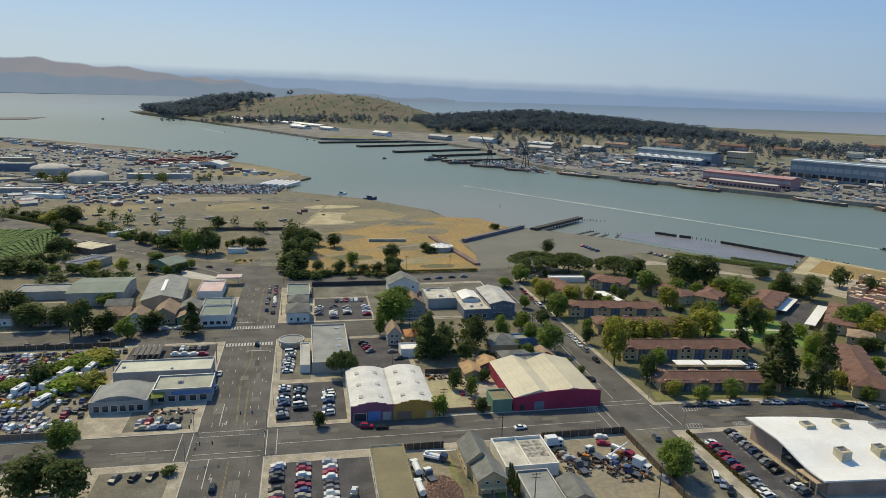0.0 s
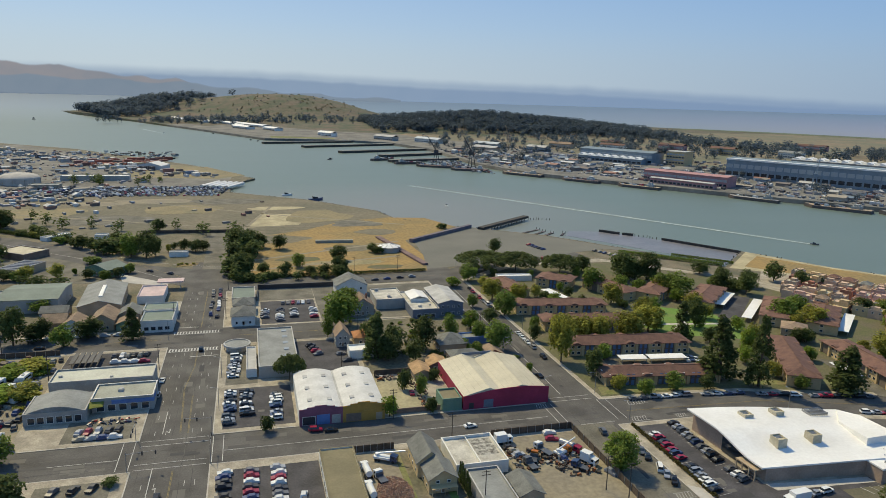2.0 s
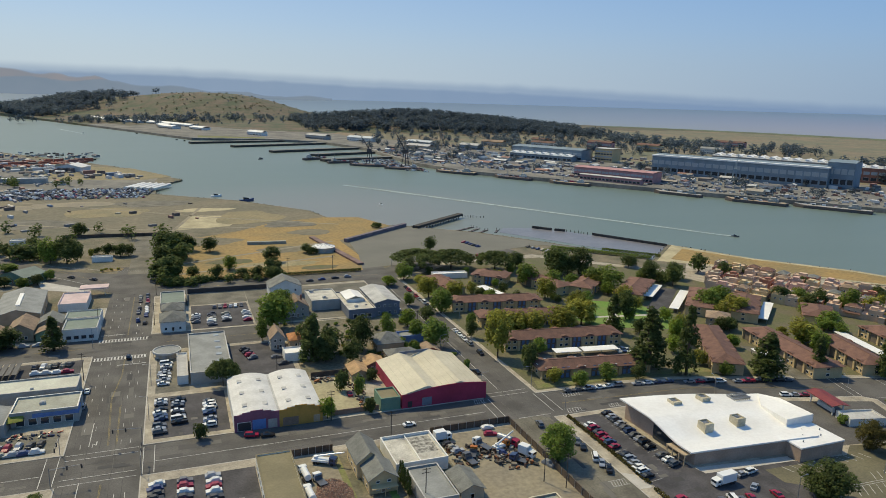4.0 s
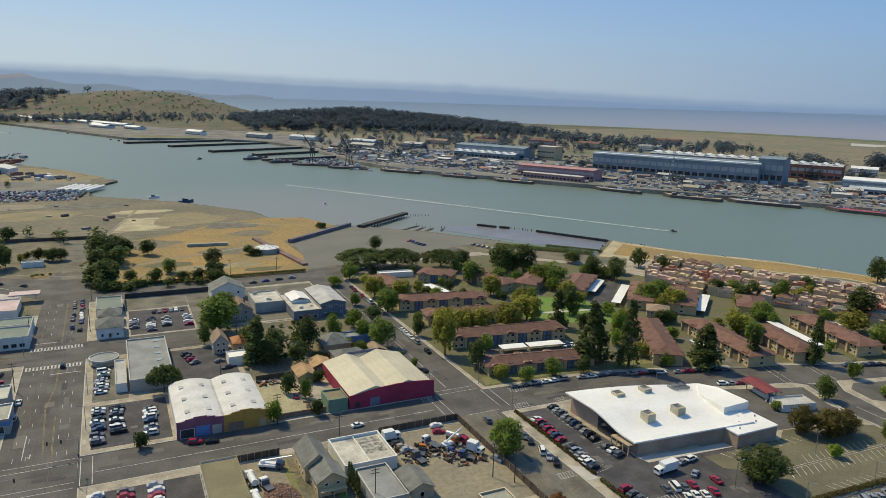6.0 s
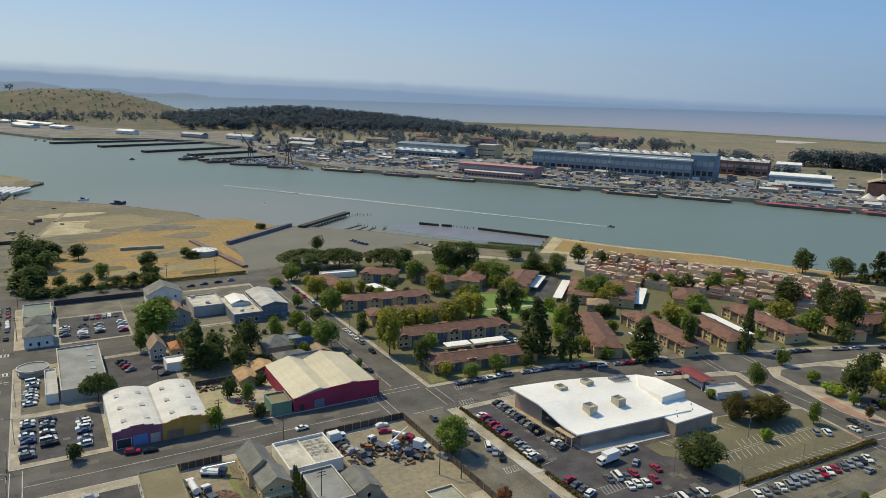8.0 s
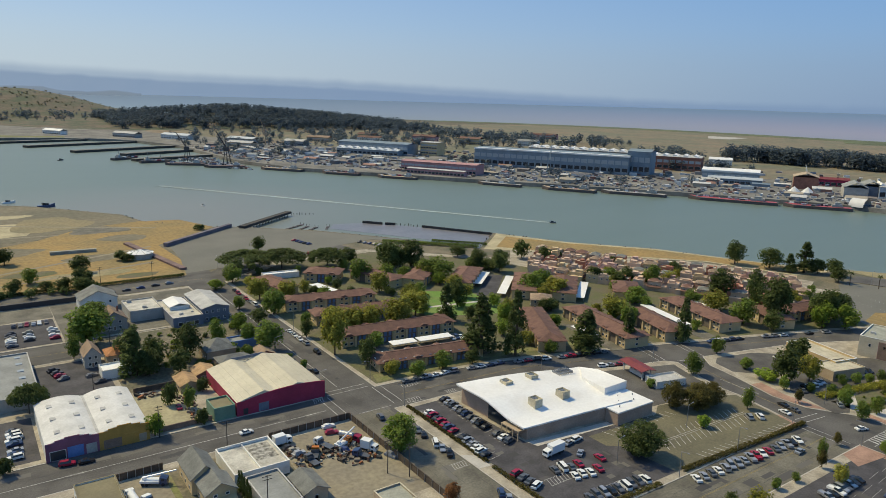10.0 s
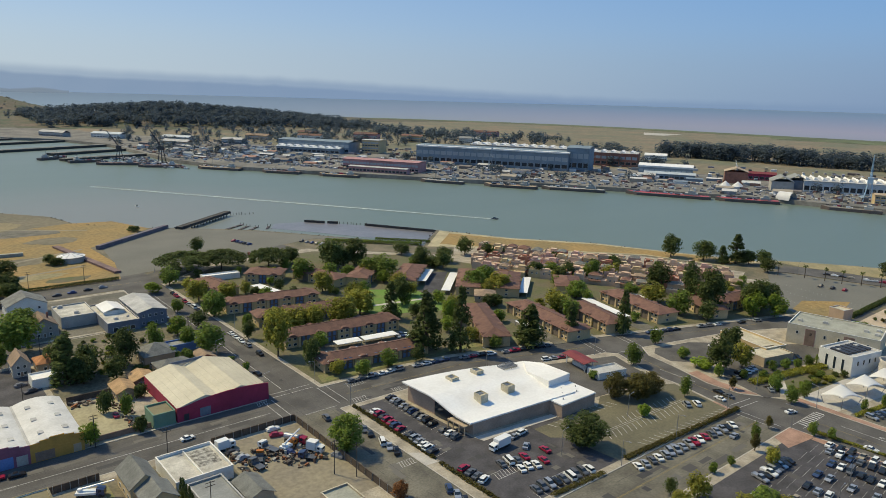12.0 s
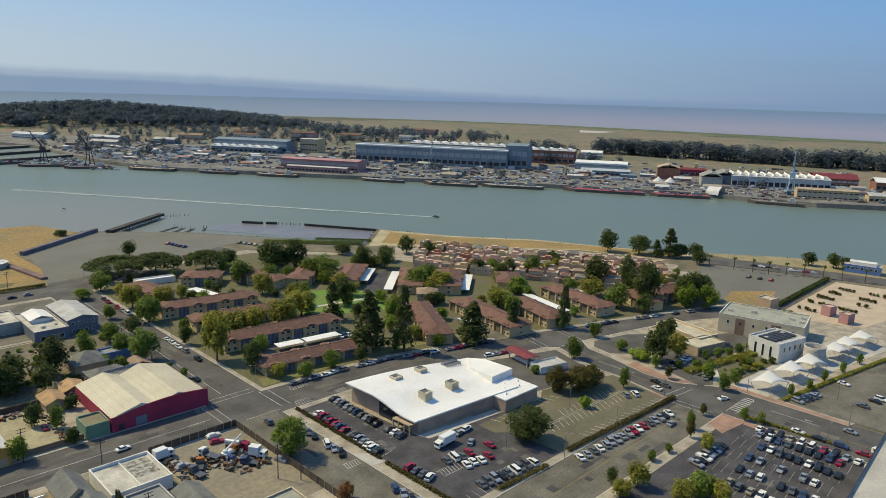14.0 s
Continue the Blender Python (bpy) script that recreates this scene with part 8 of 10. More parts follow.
junk_paint = paints("junk_paint", [(.10, .05, .03), (.16, .13, .1), (.26, .09, .03), (.05, .045, .04), (.12, .07, .05), (.2, .17, .13), (.14, .08, .05), (.34, .32, .28), (.18, .14, .1), (.07, .055, .045)], .8)
scrap("scrap_heap", 76, 178, 90, 190, 90, junk_paint, "rusty machinery and scrap on bare dirt", 1, (.3, .8), 1.6)
scrap("scrap_heap", 88, 172, 100, 184, 70, junk_paint, "rusty machinery and scrap on bare dirt", 2, (.3, .9), 1.6)
scrap("scrap_heap", 58, 226, 63, 258, 60, junk_paint, "scrap along a fence", 3, (.3, .9))
scrap("scrap_heap", 46, 254, 58, 258, 24, junk_paint, "scrap along a fence", 4, (.4, 1.1))
scrap("scrap_heap", -112, 250, -78, 304, 110, junk_paint, "junk among weeds in a vehicle yard", 5, (.4, 1.6))
scrap("motorbikes", -54, 236, -39, 240, 40, paints("bike_paint", [(.03, .03, .03), (.2, .2, .2), (.3, .02, .02), (.05, .06, .1)], .4), "row of dark motorcycles before a showroom", 6, (.3, .6), 1.3)
rubble_paint = paints("rubble_paint", [(.46, .27, .17), (.36, .20, .13), (.52, .35, .23), (.32, .22, .16)], .9)


def rubble_heap(cx, cy, rx, ry, h, n, seed):
    rnd = random.Random(seed)
    bm = bmesh.new()
    for _ in range(n):
        a, r = rnd.random() * math.tau, math.sqrt(rnd.random())
        z = LOT + h * (1 - r) * rnd.uniform(.4, 1.0)
        s = rnd.uniform(.15, .45)
        bmesh_ico(bm, Matrix.LocRotScale((cx + rx * r * math.cos(a), cy + ry * r * math.sin(a), z), Euler((rnd.random() * 3, rnd.random() * 3, 0)), (s, s * .7, s * .5)))
    tagged(part("rubble_heap", bm, rubble_paint), "heap of broken red-brown bricks", "rubble", kind="stuff")


rubble_heap(37.4, 175, 5.2, 9, 2.0, 1900, 8)


def far_cars(name, spots, label):
    """Many small vehicles seen from afar, each a loose piece with its own paint."""
    rnd = random.Random(len(spots) * 7 + 1)
    verts, faces = [], []
    for x, y, h, z, s in spots:
        m = pose(x, y, z, 0, 0, h)
        L, W, H = 2.2 * s, .88 * s, rnd.uniform(.85, 1.0) * s
        k = len(verts)
        top = H + rnd.uniform(.4, .8) * s
        for p in ((-L, -W, .2), (L, -W, .2), (L, W, .2), (-L, W, .2), (-L, -W, H), (L, -W, H * .85), (L, W, H * .85), (-L, W, H), (-L * .8, -W * .95, H), (L * .45, -W * .95, H), (L * .45, W * .95, H), (-L * .8, W * .95, H), (-L * .6, -W * .75, top), (L * .15, -W * .75, top), (L * .15, W * .75, top), (-L * .6, W * .75, top)):
            verts.append(tuple(m @ Vector(p)))
        for f in ((0, 1, 5, 4), (1, 2, 6, 5), (2, 3, 7, 6), (3, 0, 4, 7), (4, 5, 9, 8), (5, 6, 10, 9), (6, 7, 11, 10), (7, 4, 8, 11), (8, 9, 13, 12), (9, 10, 14, 13), (10, 11, 15, 14), (11, 8, 12, 15), (12, 13, 14, 15)):
            faces.append(tuple(k + i for i in f))
    me = bpy.data.meshes.new(name)
    me.from_pydata(verts, [], faces)
    me.materials.append(FAR_PAINT)
    tagged(new(name, me), label, "cars", kind="stuff")


FAR_PAINT = paints("far_paint", [(.6, .6, .58), (.35, .36, .38), (.03, .03, .035), (.14, .14, .15), (.7, .7, .68), (.26, .02, .05), (.04, .06, .15), (.3, .27, .21), (.22, .23, .25), (.05, .05, .055), (.66, .66, .64), (.05, .05, .055), (.09, .09, .1), (.025, .025, .03)], .4)
_r = random.Random(17)
_spots = []
for _row in range(13):
    for _i in range(44):
        _x, _y = -186 + _i * 2.55 + _r.uniform(-.3, .3), 228 + _row * 6.0 + _r.uniform(-.6, .6)
        if _x < -76 and _r.random() < (.95 if _x < -97 else .5):
            _spots.append((_x, _y, 90 + _r.uniform(-12, 12), LOT, _r.uniform(.9, 1.1)))
for _i in range(26):
    _spots.append((_r.uniform(-98, -78), _r.uniform(226, 246), _r.random() * 180, LOT, _r.uniform(.9, 1.15)))
far_cars("yard_cars", _spots, "packed rows of old cars in a dirt yard")
_spots = []
for _row in range(13):
    for _i in range(34):
        _x, _y = -160 + _i * 3.9 + _row * .8, 782 + _row * 6.0
        if _r.random() < .72:
            _spots.append((_x + _r.uniform(-.5, .5), _y, 80 + _r.uniform(-8, 8), .06, 1.1))
for _ in range(120):
    _spots.append((_r.uniform(-270, -150), _r.uniform(770, 850), _r.random() * 180, .06, _r.uniform(1, 1.6)))
far_cars("storage_cars", _spots, "rows of stored vehicles beyond a field")

far_cars("street_cars", EXTRA, "more cars parked farther off")

# ---- markings ----


def markings():
    z = ROAD + .06
    w = bmesh.new()
    y = bmesh.new()
    for x in (-32.0, -28.6, -20.4, -17.6):
        dashes(w, (x, 225), (x, 302), .14, z)
        dashes(w, (x, 334), (x, 398), .16, z)
        dashes(w, (x, 120), (x, 200), .16, z)
    for yy in (304.5, 327.5):
        for i in range(16):
            x = -35 + i * 1.28
            stripe(w, (x, yy - 1.6), (x, yy + 1.6), .62, z)
        stripe(w, (-35.3, yy - 1.8), (-15, yy - 1.8), .25, z)
        stripe(w, (-35.3, yy + 1.8), (-15, yy + 1.8), .25, z)
    stripe(w, (-26, 296), (-15, 296), .5, z)
    stripe(w, (-35, 335.5), (-25, 335.5), .5, z)
    for a, b in (((-35.5, 221.5), (-15, 221.5)), ((-35.5, 218.3), (-15, 218.3)), ((-35.5, 206.8), (-15, 206.8)), ((-35.5, 203.6), (-15, 203.6)), ((-37, 222), (-37, 204)), ((-40.5, 222), (-40.5, 204)), ((-13.5, 221), (-13.5, 204)), ((-10.3, 221), (-10.3, 204)),
                 ((102, 221), (102, 204.5)), ((105.2, 221), (105.2, 204.5)), ((124, 221), (124, 204.5)), ((127.5, 221), (127.5, 204.5)), ((106, 222.5), (123, 222.5)), ((106, 225.5), (123, 225.5)), ((109, 203), (122, 203)),
                 ((-10, 210.7), (100, 211.3)), ((-60, 211), (-41, 211)), ((112.6, 228), (114.2, 380)), ((238, 97), (238, 112)), ((235, 97), (235, 112)), ((239, 114), (252, 112.5)), ((239.6, 117), (252, 115.5)), ((243, 95), (260, 95)), ((243, 91.5), (260, 91.5)),
                 ((249.5, 197.4), (244.6, 180.6)), ((252.4, 196.6), (247.6, 179.8)), ((268.8, 190.9), (264.6, 174.8)), ((271.4, 190), (267.2, 174.2)), ((251.5, 176.5), (262.5, 173.5)), ((247.2, 166.5), (253, 165))):
        stripe(w, a, b, .22, z)
    for i in range(9):
        stripe(w, (246 + i * 1.8, 91.8), (246 + i * 1.8, 94.8), .7, z)
    for a, b in (((-24.2, 225), (-25.8, 262)), ((-25.8, 262), (-23.6, 284)), ((-23.6, 284), (-23.6, 302)), ((-24, 334), (-24, 398)), ((-24.4, 120), (-24.4, 201)), ((-21.8, 225), (-22.4, 255)), ((130, 209.5), (186, 206.8)), ((186, 206.8), (244, 189.4)), ((124, 104), (234, 104)), ((251, 30), (251.5, 90)), ((245, 118), (247.4, 140)), ((247.4, 140), (255.4, 173)), ((272, 182.6), (345, 159.5)), ((-140, 319.5), (-40, 319.5)), ((-8, 320), (60, 320)), ((-10, 410), (118, 413)), ((-100, 505), (-40, 432)), ((-230, 628), (-110, 514))):
        stripe(y, a, b, .10, z)
        stripe(y, (a[0] + .3, a[1] + .3), (b[0] + .3, b[1] + .3), .09, z)
    for x, yy, s in ((-27.5, 229, -1), (-28, 190, 1), (258, 70, 1), (251.6, 140, 1)):
        stripe(w, (x, yy), (x, yy + 2.6 * s), .3, z)
        stripe(w, (x, yy + 2.6 * s), (x - .8, yy + 1.6 * s), .35, z)
        stripe(w, (x - 2.1, yy - 3), (x - 2.1, yy + 14), .25, z)
    for a, b in zip([(-258, 650), (-175, 592), (-113, 525), (-74, 482), (-40, 462)], [(-175, 592), (-113, 525), (-74, 482), (-40, 462), (-16, 456)]):
        stripe(w, a, b, .3, z)
    for a, b in zip([(-236, 602), (-182, 558), (-131, 512), (-105, 490), (-68, 452)], [(-182, 558), (-131, 512), (-105, 490), (-68, 452), (-40, 420)]):
        stripe(w, a, b, .3, z)
    def hatch(x0, y0, x1, y1, n, zz):
        for i in range(n):
            u = x0 + (x1 - x0) * i / n
            stripe(w, (u, y0), (u + (x1 - x0) / n * .9, y1), .16, zz)
        stripe(w, (x0, y0), (x1, y0), .14, zz)
        stripe(w, (x0, y1), (x1, y1), .14, zz)
    hatch(134, 214.2, 142, 217.6, 7, z)
    hatch(128.5, 201.5, 135, 204.6, 6, z)
    hatch(146, 201.2, 150.5, 203.6, 5, z)
    hatch(115.4, 154.2, 121, 157.2, 6, z)
    hatch(99, 218.5, 103.5, 221.4, 5, z)
    hatch(134, 131.5, 142.5, 135, 7, LOT + .035)
    hatch(147, 119, 152, 123, 5, LOT + .035)
    z = LOT + .035
    for i in range(16):
        stripe(w, (127, 152.8 + i * 2.65), (132.5, 153.6 + i * 2.65), .12, z)
        stripe(w, (137.5, 158 + i * 2.5), (142, 158.6 + i * 2.5), .12, z)
    z = LOT + .06
    # bays of the half-empty car park
    for i in range(17):
        u = 181.6 + i * 2.62
        stripe(w, (u, 126.9 - i * .15), (u + 2.4, 130.9 - i * .14), .2, z)
        if i > 3:
            stripe(w, (u + 2.4, 132.7 - i * .1), (u + 4.5, 136.4 - i * .1), .2, z)
        u = 187 + i * 2.85
        stripe(w, (u, 120.6 - i * .18), (u + 1.3, 116.8 - i * .1), .2, z)
        if i < 11:
            u = 172.4 + i * 3.15
            stripe(w, (u, 147.4 - i * .12), (u + 1.3, 143.4 - i * .1), .2, z)
    for r in (0, .9):
        stripe(w, (184, 131.2 + r), (229, 129.6 + r), .16, z)
    z = LOT + .03
    for x in (191.5, 201, 211, 221, 229.5):
        for i in range(13):
            stripe(w, (x - 2.4, 50 + i * 2.7), (x + 5, 50.6 + i * 2.7), .08, z)
    for i in range(12):
        stripe(w, (131 + i * 2.75, 114.8), (131.5 + i * 2.75, 120.5), .12, z)
    for i in range(20):
        for r in range(3):
            stripe(w, (396 + r * 15 + i * .6, 140 + i * 2.6), (400 + r * 15 + i * .6, 141.4 + i * 2.6), .05, z)
    tagged(part("road_marking", w, road_paint), "worn white lane lines, crossings and parking bays", "marking", kind="structure")
    tagged(part("road_marking", y, yellow_paint), "faded yellow centre lines", "marking", kind="structure")


markings()



def wear():
    """Road repairs: dark and pale asphalt patches, trench seams along the lanes, tar lines and oil-stained bays."""
    rnd = random.Random(77)
    bm = bmesh.new()
    z = ROAD + .046

    def patch(x0, x1, y0, y1, n, along, zz, size=(1.5, 9)):
        for _ in range(n):
            x, y = rnd.uniform(x0, x1), rnd.uniform(y0, y1)
            a, w_ = rnd.uniform(*size) / 2, rnd.uniform(.6, 1.7)
            if along == "y":
                w_, a = a, w_
            stripe(bm, (x - a, y), (x + a, y), w_ * 2, zz + rnd.uniform(0, .008))

    def seam(x0, y0, x1, y1, w_=.14):
        n = max(2, int(math.hypot(x1 - x0, y1 - y0) / 7))
        last = (x0, y0)
        for i in range(1, n + 1):
            u = i / n
            p = (x0 + (x1 - x0) * u + rnd.uniform(-.25, .25), y0 + (y1 - y0) * u + rnd.uniform(-.25, .25))
            if rnd.random() < .8:
                stripe(bm, last, p, w_, z + .009)
            last = p
    patch(-34, -16, 130, 400, 46, "y", z)
    patch(106, 123, 118, 395, 38, "y", z)
    patch(-110, 100, 205, 220, 40, "x", z)
    patch(128, 184, 202, 214, 14, "x", z)
    patch(-120, 58, 311, 330, 26, "x", z)
    patch(128, 238, 97, 112, 22, "x", z)
    patch(243, 260, 30, 110, 14, "y", z)
    for x in (-33.6, -29.8, -26.4, -22, -18.6):
        seam(x, 125, x, 400, .12)
    for x in (109, 113.5, 118.8):
        seam(x, 118, x, 395, .12)
    for yy in (206.5, 210, 214.6, 218.5):
        seam(-100, yy, 150, yy, .12)
        seam(150, yy - 1, 186, yy - 3.5, .12)
        seam(186, yy - 3.5, 244, yy - 21, .12)
    for yy in (314, 319, 326):
        seam(-120, yy, 60, yy, .12)
    for yy in (99, 105, 109.5):
        seam(126, yy, 238, yy, .12)
    zz = LOT + .012
    patch(-10, 12, 226, 257, 9, "x", zz, (1, 4))
    patch(-10, 17, 162, 197, 10, "x", zz, (1, 4))
    patch(128, 141, 120, 198, 16, "y", zz, (1, 4))
    patch(144, 165, 118, 138, 9, "x", zz, (1, 4))
    patch(152, 236, 32, 90, 16, "y", zz, (1, 4))
    tagged(part("road_wear", bm, wear_paint), "asphalt patches, tar seams and oil stains", "wear", kind="stuff")


wear_paint = paints("wear_paint", [(.062, .06, .058), (.085, .08, .074), (.13, .122, .108), (.052, .05, .05), (.075, .071, .066), (.145, .135, .118)], .9)
wear()

# ---- poles, lamps and signals ----


def pole(x, y, h, kind, heading=0, z=KERB):
    words = {"utility": ("utility_pole", "brown wooden utility pole with crossarms", "pole"), "lamp": ("street_lamp", "grey street lamp with a curved arm", "street lamp"), "signal": ("traffic_signal", "traffic signal on a long steel mast arm", "traffic signal")}[kind]
    ob = thing(words[0], pose(x, y, z, 0, 0, heading), words[1], words[2], kind + " poles")
    bm = bmesh.new()
    tube(bm, (0, 0, -.3), (0, 0, h), .16 if kind == "utility" else .12, .11 if kind == "utility" else .07, 7)
    part("pole", bm, old_timber if kind == "utility" else steel, ob)
    if kind == "utility":
        for zz in (h - .4, h - 1.4):
            bm = bmesh.new()
            box(bm, -1.3, -.07, zz - .07, 1.3, .07, zz + .07)
            part("crossarm", bm, old_timber, ob)
    elif kind == "lamp":
        bm = bmesh.new()
        tube(bm, (0, 0, h - .1), (2.2, 0, h + .35), .06, .05, 6)
        part("arm", bm, steel, ob)
        bm = bmesh.new()
        box(bm, 1.9, -.16, h + .25, 2.7, .16, h + .42)
        part("lantern", bm, steel, ob)
    else:
        bm = bmesh.new()
        tube(bm, (0, 0, h - .8), (8.5, 0, h - .3), .08, .05, 6)
        part("mast_arm", bm, steel, ob)
        for x_ in (4.5, 8.2):
            bm = bmesh.new()
            box(bm, x_ - .2, -.18, h - 1.5, x_ + .2, .18, h - .2)
            part("signal_head", bm, dark_metal, ob)
    return ob


for x, y, hd in ((-14, 222.5, 180), (-37, 203, 0), (-37.2, 223, -90), (-13.6, 203, 90)):
    pole(x, y, 6.5, "signal", hd)
for x, y in ((-75, 277), (-36.8, 283), (-100, 309), (33, 260), (46, 221), (-36.8, 345), (-12.8, 345), (47, 309.5), (61, 199.5), (97, 163), (101.5, 158), (-13, 400), (104, 300), (44, 330), (60, 163), (150, 430), (-150, 308.5), (90, 425), (62, 424)):
    pole(x, y, 11, "utility", 0)
for x, y, hd in ((104.6, 226, 0), (126, 226, 180), (125.8, 200, 180), (104.5, 270, 0), (125.5, 300, 180), (170, 114.5, -90), (200, 114.5, -90), (236, 116, -90), (239, 94, 120), (264, 96, 90), (264, 60, 180), (240, 60, 0), (160, 130, 0), (200, 134, 0), (215, 66, 0), (196, 62, 0), (130, 429, 90), (189.4, 196.4, 90), (240, 180.6, 90), (262, 118, 180), (285, 70, 0), (-12.5, 240, 180), (-12.5, 270, 180), (-37, 320, 0), (473, 196, 0), (487, 150, 0)):
    pole(x, y, 8.5, "lamp", hd)

# ---- the dockyard across the water ----
IZ = 3.0
SPLIT = False
DOCK = -60.0          # bearing of the dock line


def long_shed(name, label, cx, cy, length, depth, h, wall, roof, rot=DOCK, rise=2.5, bands=2, n=12, strip=None, teeth=0):
    """A dockyard shed: walls, a low saddle roof, bands of windows along the water side, roof lights if it has them."""
    ob = thing(name, pose(cx, cy, IZ, 0, 0, rot), label, "shed")
    bm = bmesh.new()
    box(bm, -length / 2, -depth / 2, -1, length / 2, depth / 2, h)
    part("wall", bm, wall, ob)
    bm = bmesh.new()
    roof_gable(bm, length, depth, h, rise, .8, "x", .4)
    part("roof", bm, roof, ob)
    for b_ in range(bands):
        z0 = h * (.15 + .8 * b_ / bands)
        z1 = z0 + h * .42 / bands
        for i in range(n):
            u = -length / 2 + length * (i + .5) / n
            opening(ob, "s", length, depth, u, z0, z1, length / n * .8, "window", glass if b_ % 2 == 0 else skylight, pale_steel, .15)
    if strip:
        bm = bmesh.new()
        box(bm, -length / 2 - .9, -depth / 2 - 1.2, h - .6, length / 2 + .9, -depth / 2 + 9, h + 1.5)
        part("roof_edge", bm, strip, ob)
    for i in range(teeth):
        u = -length / 2 + length * (i + .5) / teeth
        bm = bmesh.new()
        k = length / teeth * .42
        v = [bm.verts.new(p) for p in ((u - k, -depth * .4, h + .5), (u + k, -depth * .4, h + .5), (u + k, depth * .4, h + .5), (u - k, depth * .4, h + .5), (u - k * .6, -depth * .4, h + 4), (u - k * .6, depth * .4, h + 4))]
        for f in ((0, 1, 4), (3, 5, 2), (1, 2, 5, 4), (0, 4, 5, 3)):
            bm.faces.new([v[j] for j in f])
        part("roof_light", bm, white_roof, ob)
    return ob


long_shed("assembly_shed", "long slate-blue assembly shed with window bands", 668, 1172, 150, 42, 20, steel_blue, steel_blue, bands=2, n=16)
long_shed("assembly_shed", "low blue shed with sloping roof lights", 640, 1156, 132, 18, 9, steel_blue, pale_steel, bands=1, n=14, teeth=8)
long_shed("office_block", "square cream dockyard office", 745, 1100, 34, 34, 24, cream_wall, light_roof, bands=4, n=6, rise=.6)
long_shed("storehouse", "long pink storehouse with rows of windows", 588, 842, 120, 30, 14, pink_wall, pink_wall, bands=2, n=22, rise=1.5)
long_shed("storehouse", "low pink wing before a storehouse", 560, 815, 90, 10, 7, pink_wall, light_roof, bands=1, n=16, rise=1)
long_shed("machine_shop", "huge blue-grey machine shop with a bright roof edge", 789, 822, 250, 50, 27, steel_blue, steel_blue, bands=2, n=24, strip=white_roof)
long_shed("machine_shop", "tall end bay of a blue-grey machine shop", 872, 712, 34, 52, 35, steel_blue, steel_blue, bands=2, n=4)
long_shed("foundry", "brown shed with a row of white roof lights", 905, 865, 190, 40, 25, grey_wall, light_roof, bands=1, n=16, teeth=11)
long_shed("foundry", "brown brick shed with white roof lights", 990, 735, 80, 40, 22, brick_wall, light_roof, bands=2, n=8, teeth=5)
long_shed("boat_shed", "blue shed with a wide white roof", 912, 584, 75, 36, 15, steel_blue, white_roof, bands=2, n=10, strip=pale_steel, rise=4)
long_shed("boat_shed", "low blue shed with a white roof", 895, 566, 70, 10, 7, steel_blue, pale_steel, bands=1, n=10)
long_shed("engine_house", "red-brick engine house with a pale gable", 945, 493, 34, 30, 16, brick_wall, tan_wall, rot=30, bands=2, n=4, rise=5)
long_shed("workshop_hall", "grey gabled workshop hall", 915, 415, 40, 26, 13, grey_wall, grey_roof, rot=30, bands=2, n=5, rise=6)
long_shed("workshop_hall", "grey gabled workshop hall", 950, 412, 40, 26, 13, slate_wall, grey_roof, rot=30, bands=1, n=5, rise=6)
long_shed("plate_shop", "wide pale plate shop with white saw-tooth roofs", 985, 355, 120, 55, 14, pale_steel, light_roof, bands=1, n=16, teeth=12)
long_shed("storehouse", "red-roofed brick storehouse at the dockyard", 1070, 310, 55, 30, 11, brick_wall, red_metal, bands=2, n=8, rise=6)
long_shed("storehouse", "brown storehouse with a pale roof", 1085, 245, 40, 28, 11, brick_wall, white_roof, bands=1, n=6, rise=5)
long_shed("dock_office", "cream dock office with rows of windows", 905, 268, 66, 16, 11, cream_wall, tan_wall, bands=3, n=12, rise=1.5)
long_shed("dock_office", "low cream dock building", 945, 212, 46, 16, 7, cream_wall, light_roof, bands=1, n=8, rise=3)
long_shed("red_shed", "long dark red shed at the dockyard", 1010, 500, 60, 14, 9, red_wall, red_metal, bands=1, n=8)
_ir = random.Random(31)
for x, y, L, D, H, wl, rf, lb in ((926, 1398, 60, 20, 16, pink_wall, tile_roof, "pale pink barracks with a tiled roof"), (1010, 1330, 55, 18, 14, cream_wall, tile_roof, "cream barracks with a tiled roof"), (800, 1440, 60, 18, 12, white_wall, tile_roof, "white barracks with a tiled roof"),
                                  (1380, 1479, 80, 22, 12, pink_wall, tile_roof, "pink barracks in dry grass"), (1120, 1250, 50, 18, 12, white_wall, grey_roof, "white house among trees"), (860, 1560, 50, 18, 12, cream_wall, tile_roof, "cream house among trees"), (700, 1500, 60, 16, 10, tan_wall, brown_shingle, "tan barracks among trees"),
                                  (1165, 770, 40, 14, 9, white_wall, white_roof, "white house before dark trees"), (520, 1500, 70, 20, 9, grey_wall, pale_steel, "pale grey shed behind the piers"), (420, 1640, 80, 22, 9, white_wall, pale_steel, "white shed behind the piers"), (600, 1400, 50, 20, 9, steel_blue, light_roof, "blue-grey dockyard shed"),
                                  (480, 1390, 60, 18, 8, tan_wall, light_roof, "tan dockyard shed"), (330, 1720, 70, 20, 9, grey_wall, light_roof, "grey shed near the hill"), (200, 1850, 60, 18, 9, white_wall, white_roof, "white shed near the hill")):
    long_shed("barracks", lb + " on the island", x, y, L, D, H, wl, rf, DOCK + _ir.choice((0, 0, 8, -6)), 3.5, 2, 10)
